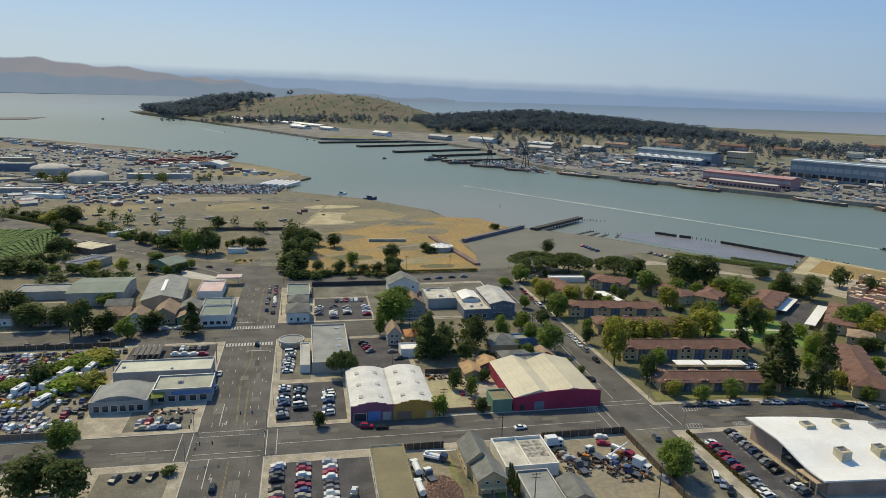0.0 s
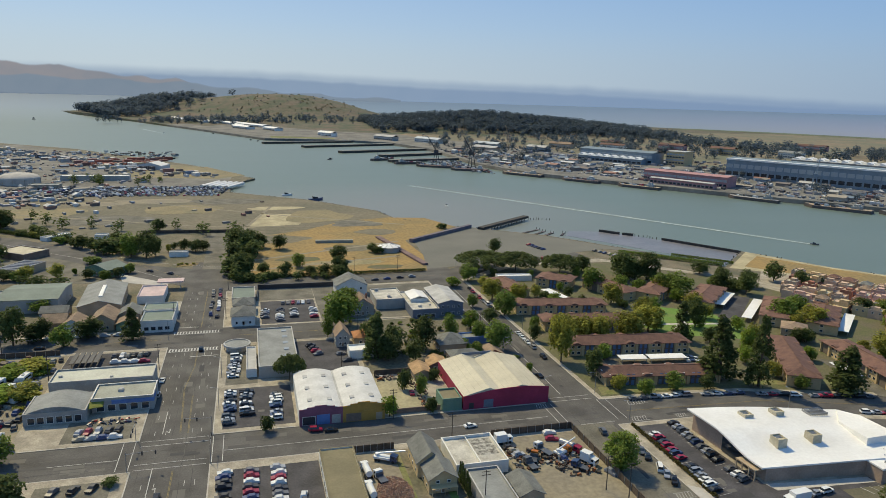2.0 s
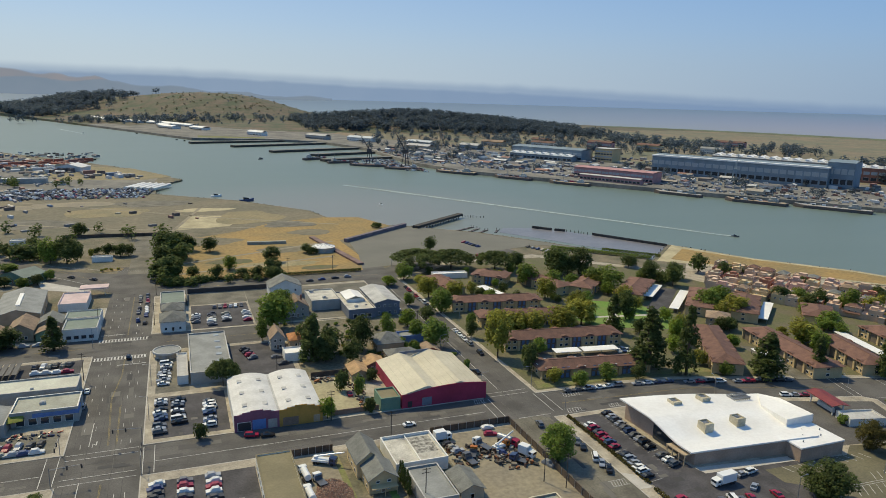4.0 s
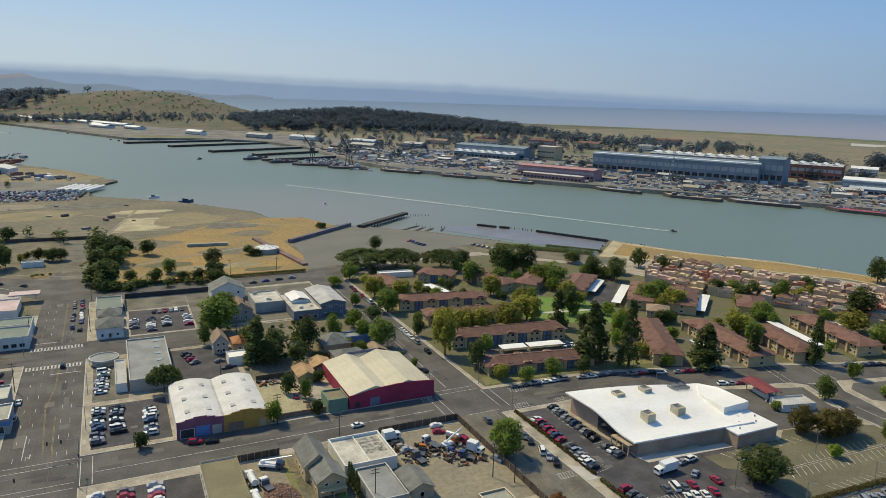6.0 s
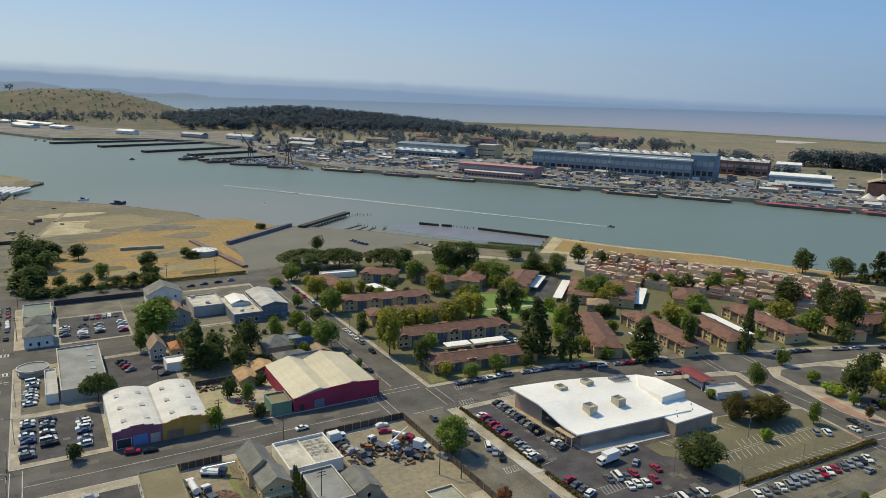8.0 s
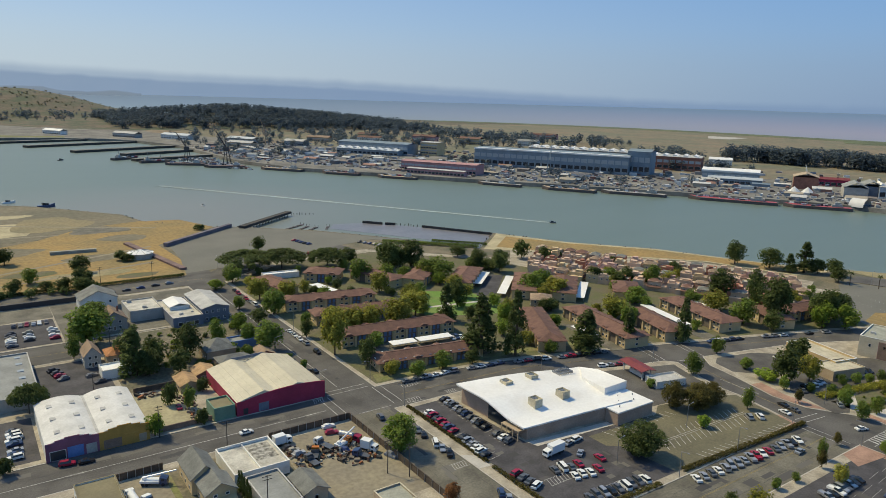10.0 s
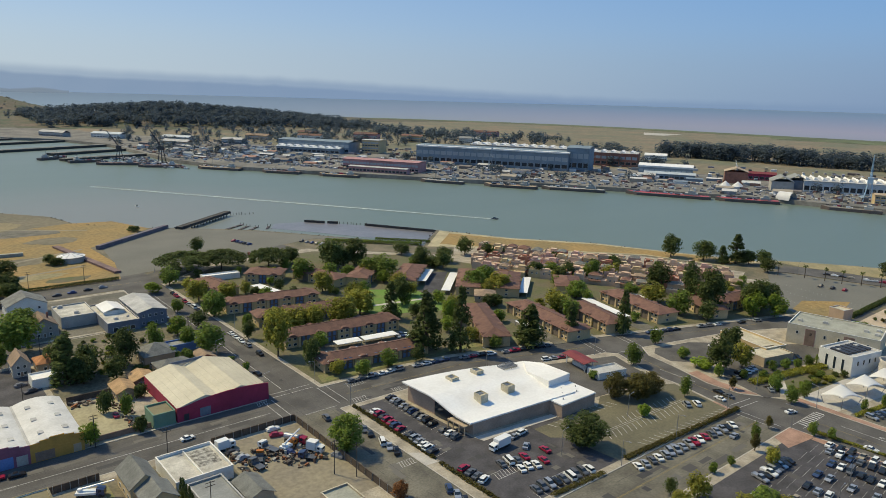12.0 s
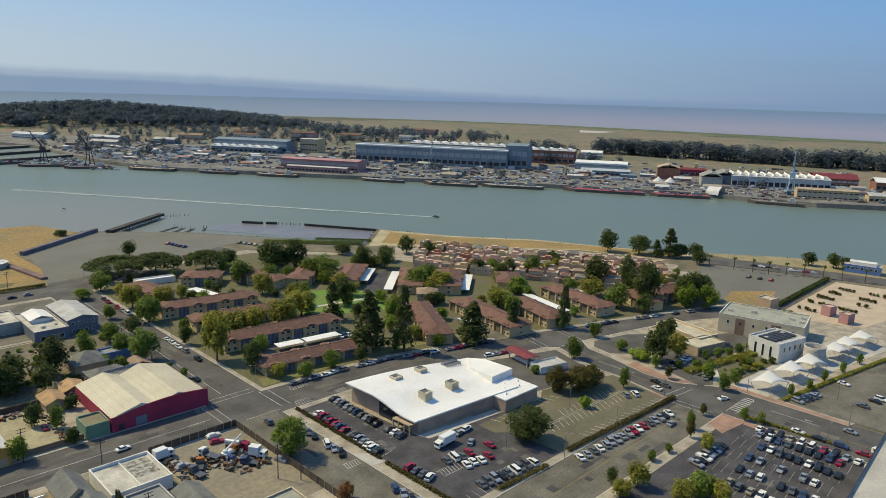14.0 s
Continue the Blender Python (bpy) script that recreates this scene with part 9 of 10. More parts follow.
for x, y, L in ((-330, 2960, 90), (-230, 2700, 120), (-150, 2520, 100), (-60, 2420, 110), (10, 2300, 100), (-10, 2150, 90), (70, 2080, 70), (-290, 2830, 70), (-200, 2610, 90), (-110, 2470, 80), (-20, 2370, 90), (40, 2240, 80), (-260, 2760, 80), (-20, 2230, 60)):
    long_shed("shore_shed", "long low white shed at the foot of the hill", x, y, L, 26, 8, white_wall, white_roof, DOCK - 4, 3, 1, 8)


def finger_pier(p, q, w, label="long dark timber finger pier"):
    p, q = Vector(p), Vector(q)
    n = (q - p).length
    ob = thing("pier", pose(p.x, p.y, 0, 0, 0, math.degrees(math.atan2(q.y - p.y, q.x - p.x))), label, "pier", "piers")
    bm = bmesh.new()
    box(bm, 0, -w / 2, .8, n, w / 2, 2.2)
    part("deck", bm, dock_ground if w > 8 else old_timber, ob)
    bm = bmesh.new()
    low = -2.3 if w > 8 else .2
    box(bm, -.1, -w / 2 - .3, low, n, -w / 2, 1.6)
    box(bm, -.1, w / 2, low, n, w / 2 + .3, 1.6)
    if w > 8:
        box(bm, -.5, -w / 2, low, -.1, w / 2, 1.6)
    part("fender", bm, old_timber, ob)
    if w > 8:
        return
    for i in range(int(n / 5)):
        for s in (-1, 1):
            bm = bmesh.new()
            tube(bm, (i * 5, s * w * .42, -4), (i * 5, s * w * .42, 1), .35, .35, 5)
            part("pile", bm, old_timber, ob)


for p, q in (((33, 1616), (240, 1688)), ((113, 1513), (326, 1609)), ((174, 1377), (372, 1467)), ((239, 1293), (380, 1360)), ((236, 1190), (378, 1240))):
    finger_pier(p, q, 16)
finger_pier((190, 558), (253, 611), 5.5, "old dark timber pier on piles")


def float_dock(p, q, w, label):
    """A low floating dock: planked deck on pontoons, held by two piles at its end."""
    p, q = Vector(p), Vector(q)
    n = (q - p).length
    ob = thing("floating_dock", pose(p.x, p.y, -2, 0, 0, math.degrees(math.atan2(q.y - p.y, q.x - p.x))), label, "dock", "floating docks")
    for i in range(int(n / 3)):
        bm = bmesh.new()
        box(bm, i * 3 + .06, -w / 2, .35, i * 3 + 2.94, w / 2, .6)
        part("deck_panel", bm, old_timber if i % 3 else mauve_wall, ob)
    for s_ in (-1, 1):
        bm = bmesh.new()
        box(bm, 0, s_ * w * .3 - .35, -.4, int(n / 3) * 3, s_ * w * .3 + .35, .34)
        part("pontoon", bm, dark_metal, ob)
        bm = bmesh.new()
        tube(bm, (n - 2, s_ * (w / 2 + .25), -3), (n - 2, s_ * (w / 2 + .25), 2.2), .2, .17, 7)
        part("pile", bm, old_timber, ob)


float_dock((220, 544), (246, 562), 2.4, "low dark floating dock beside a boat ramp")
float_dock((224, 532), (248, 554), 2.4, "low dark floating dock beside a boat ramp")
float_dock((229, 525), (252, 546), 2.4, "low dark floating dock beside a boat ramp")
float_dock((254, 533), (262, 545), 2.0, "short dark floating dock by the shore")


def pile_row(p, q, gap, solid, label):
    """A row of old piles standing in the water, closed with planks where it is solid."""
    p, q = Vector(p), Vector(q)
    n = (q - p).length
    rnd = random.Random(int(p.x))
    ob = thing("breakwater", pose(p.x, p.y, -2, 0, 0, math.degrees(math.atan2(q.y - p.y, q.x - p.x))), label, "breakwater")
    x = 0.0
    while x < n:
        bm = bmesh.new()
        tube(bm, (x, rnd.uniform(-.3, .3), -3), (x, rnd.uniform(-.3, .3), rnd.uniform(1.6, 2.7)), .28, .24, 5)
        part("pile", bm, old_timber, ob)
        x += gap * rnd.uniform(.7, 1.4)
    if solid:
        bm = bmesh.new()
        box(bm, 0, -.3, -2, n, .3, 2.1)
        part("planking", bm, old_timber, ob)


pile_row((296, 546), (308, 531.5), 1.6, True, "dark timber breakwater broken off in the water")
pile_row((310, 530), (317, 524), 1.6, True, "short dark stump of a timber breakwater")
pile_row((318, 523), (331, 505), 3.4, False, "scattered old piles in the water")
pile_row((332, 504), (366, 448), 1.8, True, "long dark timber breakwater across an inlet")
pile_row((256, 612), (276, 606), 3.2, False, "scattered old piles off a pier")
for x, y in ((-205, 1351), (-193, 1353), (-176, 1317), (-156, 1284), (-139, 1263), (-120, 1232), (-89, 1971), (-58, 2090), (5, 1725), (21, 1690)):
    pile_row((x, y), (x + 4, y + 3), 1.2, True, "dark mooring dolphin in the strait")


hull_grey = surface("hull_grey", (0.085, 0.082, 0.085), 0.7, 8.0, 0.8, 0.35, (0.12, 0.085, 0.07))


def ship(x, y, length, beam, rot, deck, label, cargo=0, house=True):
    """A moored hull with a raked bow, a deck, a deckhouse with mast, and cargo."""
    ob = thing("ship", pose(x, y, -2, 0, 0, rot), label, "ship", "moored ships")
    bm = bmesh.new()
    L, B = length / 2, beam / 2
    pts = [(-L, -B * .8), (L * .7, -B), (L, -B * .1), (L, B * .1), (L * .7, B), (-L, B * .8)]
    prism(bm, pts, -1, [3.4, 3.0, 4.4, 4.4, 3.0, 3.4])
    part("hull", bm, hull_grey, ob)
    bm = bmesh.new()
    prism(bm, [(px * .96, py * .86) for px, py in pts], 2.6, [3.6, 3.2, 4.5, 4.5, 3.2, 3.6])
    part("deck", bm, deck, ob)
    if house:
        bm = bmesh.new()
        box(bm, -L * .7, -B * .55, 4, -L * .4, B * .55, 6.6)
        box(bm, -L * .64, -B * .42, 6.6, -L * .48, B * .42, 8.8)
        part("deckhouse", bm, light_roof if length < 62 else grey_wall, ob)
        bm = bmesh.new()
        tube(bm, (-L * .5, 0, 8.6), (-L * .5, 0, 17), .35, .15, 6)
        tube(bm, (L * .3, 0, 4), (L * .3, 0, 15), .35, .15, 6)
        part("mast", bm, steel, ob)
    rnd = random.Random(int(x + y))
    bm = bmesh.new()
    for i in range(cargo):
        u = rnd.uniform(-L * .3, L * .8)
        s = rnd.uniform(1, 3)
        v = rnd.uniform(-B * .6, B * .6)
        box(bm, u - s, v - s * .5, 2.9, u + s, v + s * .5, 3.4 + rnd.uniform(.6, 2.6))
    if cargo:
        tagged(part("cargo", bm, FAR_PAINT, ob), "jumbled deck cargo", kind="stuff")


for x, y, L, B, r, dk, lb, cg in ((590, 712, 62, 10, 118, grey_wall, "dark grey naval ship at the quay", 6), (640, 634, 70, 16, 120, tan_wall, "tan-decked barge at the quay", 14), (690, 572, 80, 14, 122, grey_wall, "long dark naval ship at the quay", 10),
                                  (755, 478, 100, 16, 118, deck_red, "red-decked dredging barge at the quay", 22), (800, 400, 70, 14, 121, deck_red, "red-decked barge with cranes", 16), (838, 300, 60, 12, 108, dock_ground, "flat work pontoon at the quay", 8),
                                  (505, 832, 60, 12, 124, tan_wall, "tan barge at the quay", 10), (455, 905, 60, 13, 124, rust_deck, "rusty barge at the quay", 14), (398, 985, 70, 14, 126, tan_wall, "rusty barge at the quay", 18), (335, 1050, 60, 14, 150, rust_deck, "rusty hulk beside cranes", 18), (292, 1105, 60, 13, 150, rust_deck, "rusty hulk beside cranes", 14), (262, 1160, 50, 12, 10, dark_metal, "dark barge beside a pier", 10), (230, 1225, 50, 12, 30, dark_metal, "dark barge beside a pier", 10)):
    ship(x, y, L, B, r, dk, lb, cg)


def harbour_crane(x, y, h, reach, rot, material, label, z=IZ):
    """A quay crane: portal legs, machine house, raking lattice jib."""
    ob = thing("crane", pose(x, y, z, 0, 0, rot), label, "crane", "dock cranes")
    s = h * .09
    for sx in (-1, 1):
        for sy in (-1, 1):
            bm = bmesh.new()
            tube(bm, (sx * s, sy * s, -1), (sx * s * .4, sy * s * .4, h * .4), h * .014, h * .012, 5)
            part("leg", bm, material, ob)
    bm = bmesh.new()
    box(bm, -s, -s * .6, h * .4, s * .6, s * .6, h * .52)
    part("machine_house", bm, material, ob)
    bm = bmesh.new()
    a0, a1 = Vector((0, 0, h * .48)), Vector((reach, 0, h))
    off = [Vector((0, o * h * .022, p * h * .02)) for o, p in ((-1, -1), (1, -1), (1, 1), (-1, 1))]
    n = 12
    for o in off:
        tube(bm, a0 + o, a1 + o * .3, h * .006, h * .005, 4)
    for i in range(n):
        u, v = i / n, (i + 1) / n
        for j in range(4):
            tube(bm, a0.lerp(a1, u) + off[j] * (1 - .7 * u), a0.lerp(a1, v) + off[(j + 1) % 4] * (1 - .7 * v), h * .004, None, 4)
    part("jib", bm, material, ob)
    bm = bmesh.new()
    tube(bm, (-s, 0, h * .52), (0, 0, h * .78), h * .008, None, 5)
    tube(bm, (0, 0, h * .78), a1, h * .002, None, 4)
    part("stay", bm, material, ob)


crane_blue = surface("crane_blue", (.34, .48, .60), .6, 6, .6, .15)
harbour_crane(300, 1122, 44, -22, DOCK, dark_metal, "dark lattice dock crane with a raised jib", 2)
harbour_crane(345, 1070, 48, -20, DOCK, dark_metal, "dark lattice dock crane with a raised jib", 2)
harbour_crane(540, 1420, 52, -12, DOCK, tan_wall, "tall tan lattice dock crane")
harbour_crane(735, 772, 40, 24, 40, steel_blue, "steel-blue quay crane beside a machine shop")
harbour_crane(905, 308, 54, -6, 20, crane_blue, "tall pale blue quay crane")
harbour_crane(960, 500, 30, 14, 40, pale_steel, "small white crane by a red-brick house")
ob = thing("dome_tent", pose(838, 372, IZ - 1), "white half-round storage tent on the quay", "tent")
bm = bmesh.new()
prev = None
for i in range(13):
    a = math.pi * i / 12
    cur = [bm.verts.new((10 * math.cos(a), y_, 9 * math.sin(a))) for y_ in (-8, 8)]
    if prev:
        bm.faces.new((prev[0], cur[0], cur[1], prev[1]))
    prev = cur
bmesh.ops.holes_fill(bm, edges=bm.edges, sides=0)
part("skin", bm, fabric, ob, smooth=True)
for x, y in ((880, 455), (872, 468)):
    shade = thing("quay_tent", pose(x, y, IZ), "peaked white tent on the quay", "tent")
    bm = bmesh.new()
    tube(bm, (0, 0, 2.5), (0, 0, 9), 8, .3, 8)
    part("canopy", bm, fabric, shade)
    bm = bmesh.new()
    tube(bm, (0, 0, -.5), (0, 0, 3), 7.2, 7.2, 8)
    part("side", bm, fabric, shade)


def clutter(name, n, seed, region, label, zfun, size=(1.5, 5.0)):
    """Containers, vehicles, sheds and stores too small to tell apart."""
    rnd = random.Random(seed)
    bm = bmesh.new()
    for _ in range(n):
        p = region(rnd)
        s = rnd.uniform(*size)
        if zfun(*p) == IZ and not on_island(*p):
            continue
        m = pose(p[0], p[1], zfun(*p), 0, 0, DOCK + rnd.choice((0, 90)) + rnd.uniform(-6, 6))
        vs = box(bm, -s, -s * rnd.uniform(.3, .6), -.5, s, s * rnd.uniform(.3, .6), s * rnd.uniform(.4, .9))
        for v in vs:
            v.co = m @ v.co
    tagged(part(name, bm, YARD_PAINT), label, "clutter", kind="stuff")


YARD_PAINT = paints("yard_paint", [(.38, .35, .31), (.20, .19, .18), (.58, .57, .55), (.10, .09, .085), (.26, .13, .10), (.16, .21, .28), (.44, .37, .26), (.62, .61, .58), (.26, .25, .24), (.16, .12, .10), (.52, .51, .50), (.30, .28, .30)], .7)


def along_dock(s, d):
    """A point s metres along the dock line from its seaward end, d metres inland."""
    return 190 + .503 * s + .864 * d, 1440 - .864 * s + .503 * d


clutter("dock_stores", 2300, 41, lambda r: along_dock(r.uniform(-150, 1500), 14 + 150 * r.random() ** 1.4), "containers, vehicles and stores crowding the dockyard", lambda x, y: IZ, (.9, 4.0))
clutter("dock_stores", 500, 42, lambda r: along_dock(r.uniform(150, 1500), r.uniform(150, 420)), "huts and vehicles behind the dockyard sheds", lambda x, y: IZ, (1.5, 6))
clutter("hulks", 420, 43, lambda r: (lambda u: (r.gauss(322 + 50 * u, 16), 1215 - 200 * u + r.uniform(-12, 12)))(r.random()), "jumbled rusty barges, plant and scrap at the dock edge", lambda x, y: -1.5 if x < 365 else IZ, (.8, 2.8))


def hut_rows(name, n, seed, region, label, z, size=1.0):
    """Small gabled sheds, each a block under a low saddle roof."""
    rnd = random.Random(seed)
    bm = bmesh.new()
    for _ in range(n):
        p = region(rnd)
        if z == IZ and not on_island(*p, 16):
            continue
        m = pose(p[0], p[1], z, 0, 0, DOCK + rnd.choice((0, 0, 90)))
        L, W, H = size * rnd.uniform(5, 14), size * rnd.uniform(3, 6), size * rnd.uniform(2.4, 5)
        vs = list(box(bm, -L, -W, -.5, L, W, H))
        r = [bm.verts.new(q) for q in ((-L - .4, -W - .4, H), (L + .4, -W - .4, H), (L + .4, W + .4, H), (-L - .4, W + .4, H), (-L - .4, 0, H + W * .45), (L + .4, 0, H + W * .45))]
        for f in ((0, 1, 5, 4), (2, 3, 4, 5), (0, 4, 3), (1, 2, 5), (3, 2, 1, 0)):
            bm.faces.new([r[i] for i in f])
        for v in vs + r:
            v.co = m @ v.co
    tagged(part(name, bm, HUT_PAINT), label, "sheds", kind="stuff")


HUT_PAINT = paints("hut_paint", [(.46, .45, .42), (.28, .28, .28), (.6, .6, .58), (.13, .13, .14), (.3, .17, .13), (.18, .23, .28), (.36, .31, .24), (.26, .28, .28), (.56, .55, .52), (.2, .17, .15)], .8)
hut_rows("dock_huts", 150, 61, lambda r: along_dock(r.uniform(-100, 1500), 26 + 190 * r.random()), "low dockyard sheds with pale and rusty roofs", IZ)
hut_rows("works_huts", 120, 62, lambda r: (r.uniform(-520, -120), r.uniform(860, 1330)), "low works sheds with pale and dark roofs", 0, .62)
hut_rows("works_huts", 30, 63, lambda r: (r.uniform(-330, -170), r.uniform(700, 840)), "low works sheds beside a road", 0, .7)
clutter("works_stores", 800, 44, lambda r: (r.uniform(-520, -130), r.uniform(880, 1350)), "stores, sheds and plant on works ground", lambda x, y: .05, (.8, 3.0))
clutter("works_stores", 260, 45, lambda r: (r.uniform(-300, -140), r.uniform(720, 860)), "stores and vehicles on works ground", lambda x, y: .05, (1.2, 4))
clutter("field_huts", 26, 46, lambda r: (r.uniform(-210, 20), r.uniform(590, 740)), "parked vehicles and huts on a bare field", lambda x, y: .05, (1.5, 3.5))
clutter("quay_stores", 260, 47, lambda r: ((lambda u: (-590 + 560 * u + r.uniform(-60, -4), 1630 - 640 * u + r.uniform(-50, -4)))(r.random())), "rows of stores along the far quay", lambda x, y: .05, (2, 7))


def woods(name, spots, label, leaf, detail=96):
    """Distant trees: each a trunk and a ragged crown of leaf sprays, all one wood."""
    rnd = random.Random(len(spots))
    verts, faces = [], []
    for x, y, z, h, w in spots:
        lobes = [(Vector((rnd.uniform(-.3, .3) * w, rnd.uniform(-.3, .3) * w, z + h * rnd.uniform(.3, .8))), w * rnd.uniform(.24, .36)) for _ in range(9)]
        for i in range(detail):
            c, r = lobes[i % 9]
            d = Vector((rnd.gauss(0, 1), rnd.gauss(0, 1), rnd.gauss(0, 1) + .3)).normalized()
            p = c + d * r
            s = w * rnd.uniform(.075, .125) * (100 / detail) ** .5
            q = (d * .6 + Vector((rnd.gauss(0, .3), rnd.gauss(0, .3), rnd.gauss(0, .3) + .8))).to_track_quat("Z", "Y").to_matrix()
            k = len(verts)
            for a, e in ((0, 1.1), (1.4, .8), (3.1, 1.2), (4.7, .7)):
                verts.append(tuple(p + q @ Vector((math.cos(a) * s * e, math.sin(a) * s * e, rnd.uniform(-.3, .3) * s))))
            faces.append((k, k + 1, k + 2, k + 3))
        k = len(verts)
        t = w * .035
        for dz in (-1, h * .6):
            for a in range(3):
                verts.append((x + t * math.cos(a * 2.1), y + t * math.sin(a * 2.1), z + dz))
        for a in range(3):
            b_ = (a + 1) % 3
            faces.append((k + a, k + b_, k + 3 + b_, k + 3 + a))
        base = k - detail * 4
        for j in range(base, k):
            v = verts[j]
            verts[j] = (v[0] + x, v[1] + y, v[2])
    me = bpy.data.meshes.new(name)
    me.from_pydata(verts, [], faces)
    me.materials.append(leaf)
    tagged(new(name, me), label, "woods", kind="stuff")


leaf_scrub = foliage("leaf_scrub", (0.19, 0.175, 0.11), (0.14, 0.145, 0.085))
# distance haze put into the leaf colour: paler and bluer than near trees
leaf_hazed = foliage("leaf_hazed", (0.13, 0.165, 0.185), (0.105, 0.14, 0.165))
_w = random.Random(51)


def spot(x, y, h0, h1):
    x = max(x, -640 - (y - 3192) * .432) if y > 2600 else x
    h = _w.uniform(h0, h1)
    if y < 2600 and not on_island(x, y):
        x += 60
    return (x, y, island_height(x, y) - .5, h, h * _w.uniform(.7, 1.0))


_s = []
for _ in range(1250):
    _x = _w.uniform(360, 1300)
    _s.append(spot(_x, _w.uniform(1980, 2420) - .12 * (_x - 360), 17, 28))
woods("wood", _s, "dense dark wood along a rise", leaf_hazed)
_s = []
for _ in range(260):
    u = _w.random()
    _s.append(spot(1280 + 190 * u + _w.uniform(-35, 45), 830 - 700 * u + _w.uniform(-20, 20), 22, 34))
woods("wood", _s, "belt of tall dark trees behind the dockyard", leaf_hazed, 230)
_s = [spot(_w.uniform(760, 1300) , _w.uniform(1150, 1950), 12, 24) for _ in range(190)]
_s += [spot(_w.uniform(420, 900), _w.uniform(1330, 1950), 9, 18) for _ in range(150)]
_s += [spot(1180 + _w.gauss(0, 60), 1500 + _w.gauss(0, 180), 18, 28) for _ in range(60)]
woods("wood", _s, "scattered dark trees among barracks", leaf_hazed)
_s = [spot(_w.gauss(-430, 130), _w.gauss(3230, 130), 20, 38) for _ in range(480)]
_s += [spot(_w.gauss(-60, 190), _w.gauss(2500, 50), 13, 24) for _ in range(150)]
_s += [spot(_w.gauss(300, 140), _w.gauss(2460, 110), 6, 14) for _ in range(60)]
_s += [spot(_w.gauss(180, 240), _w.gauss(2780, 140), 4, 10) for _ in range(26)]
_s += [spot(_w.gauss(-470, 90), _w.gauss(2990, 110), 18, 34) for _ in range(170)]
woods("wood", _s, "trees and scrub on the flanks of a bare hill", leaf_hazed)
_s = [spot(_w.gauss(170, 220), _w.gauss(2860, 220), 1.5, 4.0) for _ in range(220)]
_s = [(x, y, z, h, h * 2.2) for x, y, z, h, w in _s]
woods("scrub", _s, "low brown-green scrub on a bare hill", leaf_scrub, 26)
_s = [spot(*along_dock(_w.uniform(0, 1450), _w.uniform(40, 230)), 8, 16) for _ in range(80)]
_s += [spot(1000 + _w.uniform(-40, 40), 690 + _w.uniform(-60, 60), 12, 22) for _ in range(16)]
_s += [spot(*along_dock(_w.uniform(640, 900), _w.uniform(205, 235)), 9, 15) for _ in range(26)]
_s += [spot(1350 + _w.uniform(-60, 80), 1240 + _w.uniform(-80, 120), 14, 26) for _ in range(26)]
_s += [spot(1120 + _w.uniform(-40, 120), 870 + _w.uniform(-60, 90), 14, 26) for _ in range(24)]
woods("wood", _s, "single dark trees beside dockyard sheds", leaf_hazed, 180)
_s = [(x + _w.uniform(-12, 12), y + _w.uniform(-12, 12), 0, _w.uniform(7, 13), _w.uniform(7, 12)) for x, y in [(-330 + i * 16, 690 - i * 7 + _w.uniform(-14, 14)) for i in range(22)]]
_s += [(_w.uniform(-330, -100), _w.uniform(870, 930), 0, _w.uniform(6, 12), _w.uniform(6, 11)) for _ in range(26)]
_s += [(_w.uniform(-330, -185), _w.uniform(440, 462), 0, _w.uniform(6, 10), _w.uniform(6, 9)) for _ in range(24)]
_s += [(_w.uniform(-320, -195), _w.uniform(320, 440), 0, _w.uniform(7, 12), _w.uniform(7, 12)) for _ in range(60)]
for (_ax, _ay), (_bx, _by) in zip([(-262, 664), (-207, 628), (-174, 601), (-149, 569), (-113, 533)], [(-207, 628), (-174, 601), (-149, 569), (-113, 533), (-93, 508)]):
    for _k in range(9):
        _u = _w.random()
        _s.append((_ax + (_bx - _ax) * _u + _w.uniform(0, 5), _ay + (_by - _ay) * _u + _w.uniform(1, 6), 0, _w.uniform(3, 6), _w.uniform(5, 9)))
_s += [(_w.uniform(-190, -150), _w.uniform(436, 475), 0, _w.uniform(6, 11), _w.uniform(8, 12)) for _ in range(16)]
_s += [(_w.uniform(-150, -98), _w.uniform(418, 428), 0, _w.uniform(3, 6), _w.uniform(5, 8)) for _ in range(12)]
_s += [(_w.uniform(-100, -75), _w.uniform(500, 520), 0, _w.uniform(6, 12), _w.uniform(8, 12)) for _ in range(10)]
_s += [(_w.uniform(-12, 6), _w.uniform(470, 500), 0, _w.uniform(8, 15), _w.uniform(9, 13)) for _ in range(14)]
_s += [(_w.uniform(-13, -6), _w.uniform(416, 450), 0, _w.uniform(6, 12), _w.uniform(7, 11)) for _ in range(10)]
_s += [(_w.uniform(-8, 58), _w.uniform(414, 423), 0, _w.uniform(2.5, 5), _w.uniform(5, 8)) for _ in range(26)]
woods("wood", _s, "scrubby dark trees beside works and roads", leaf_dark)

# ---- works on the near shore ----


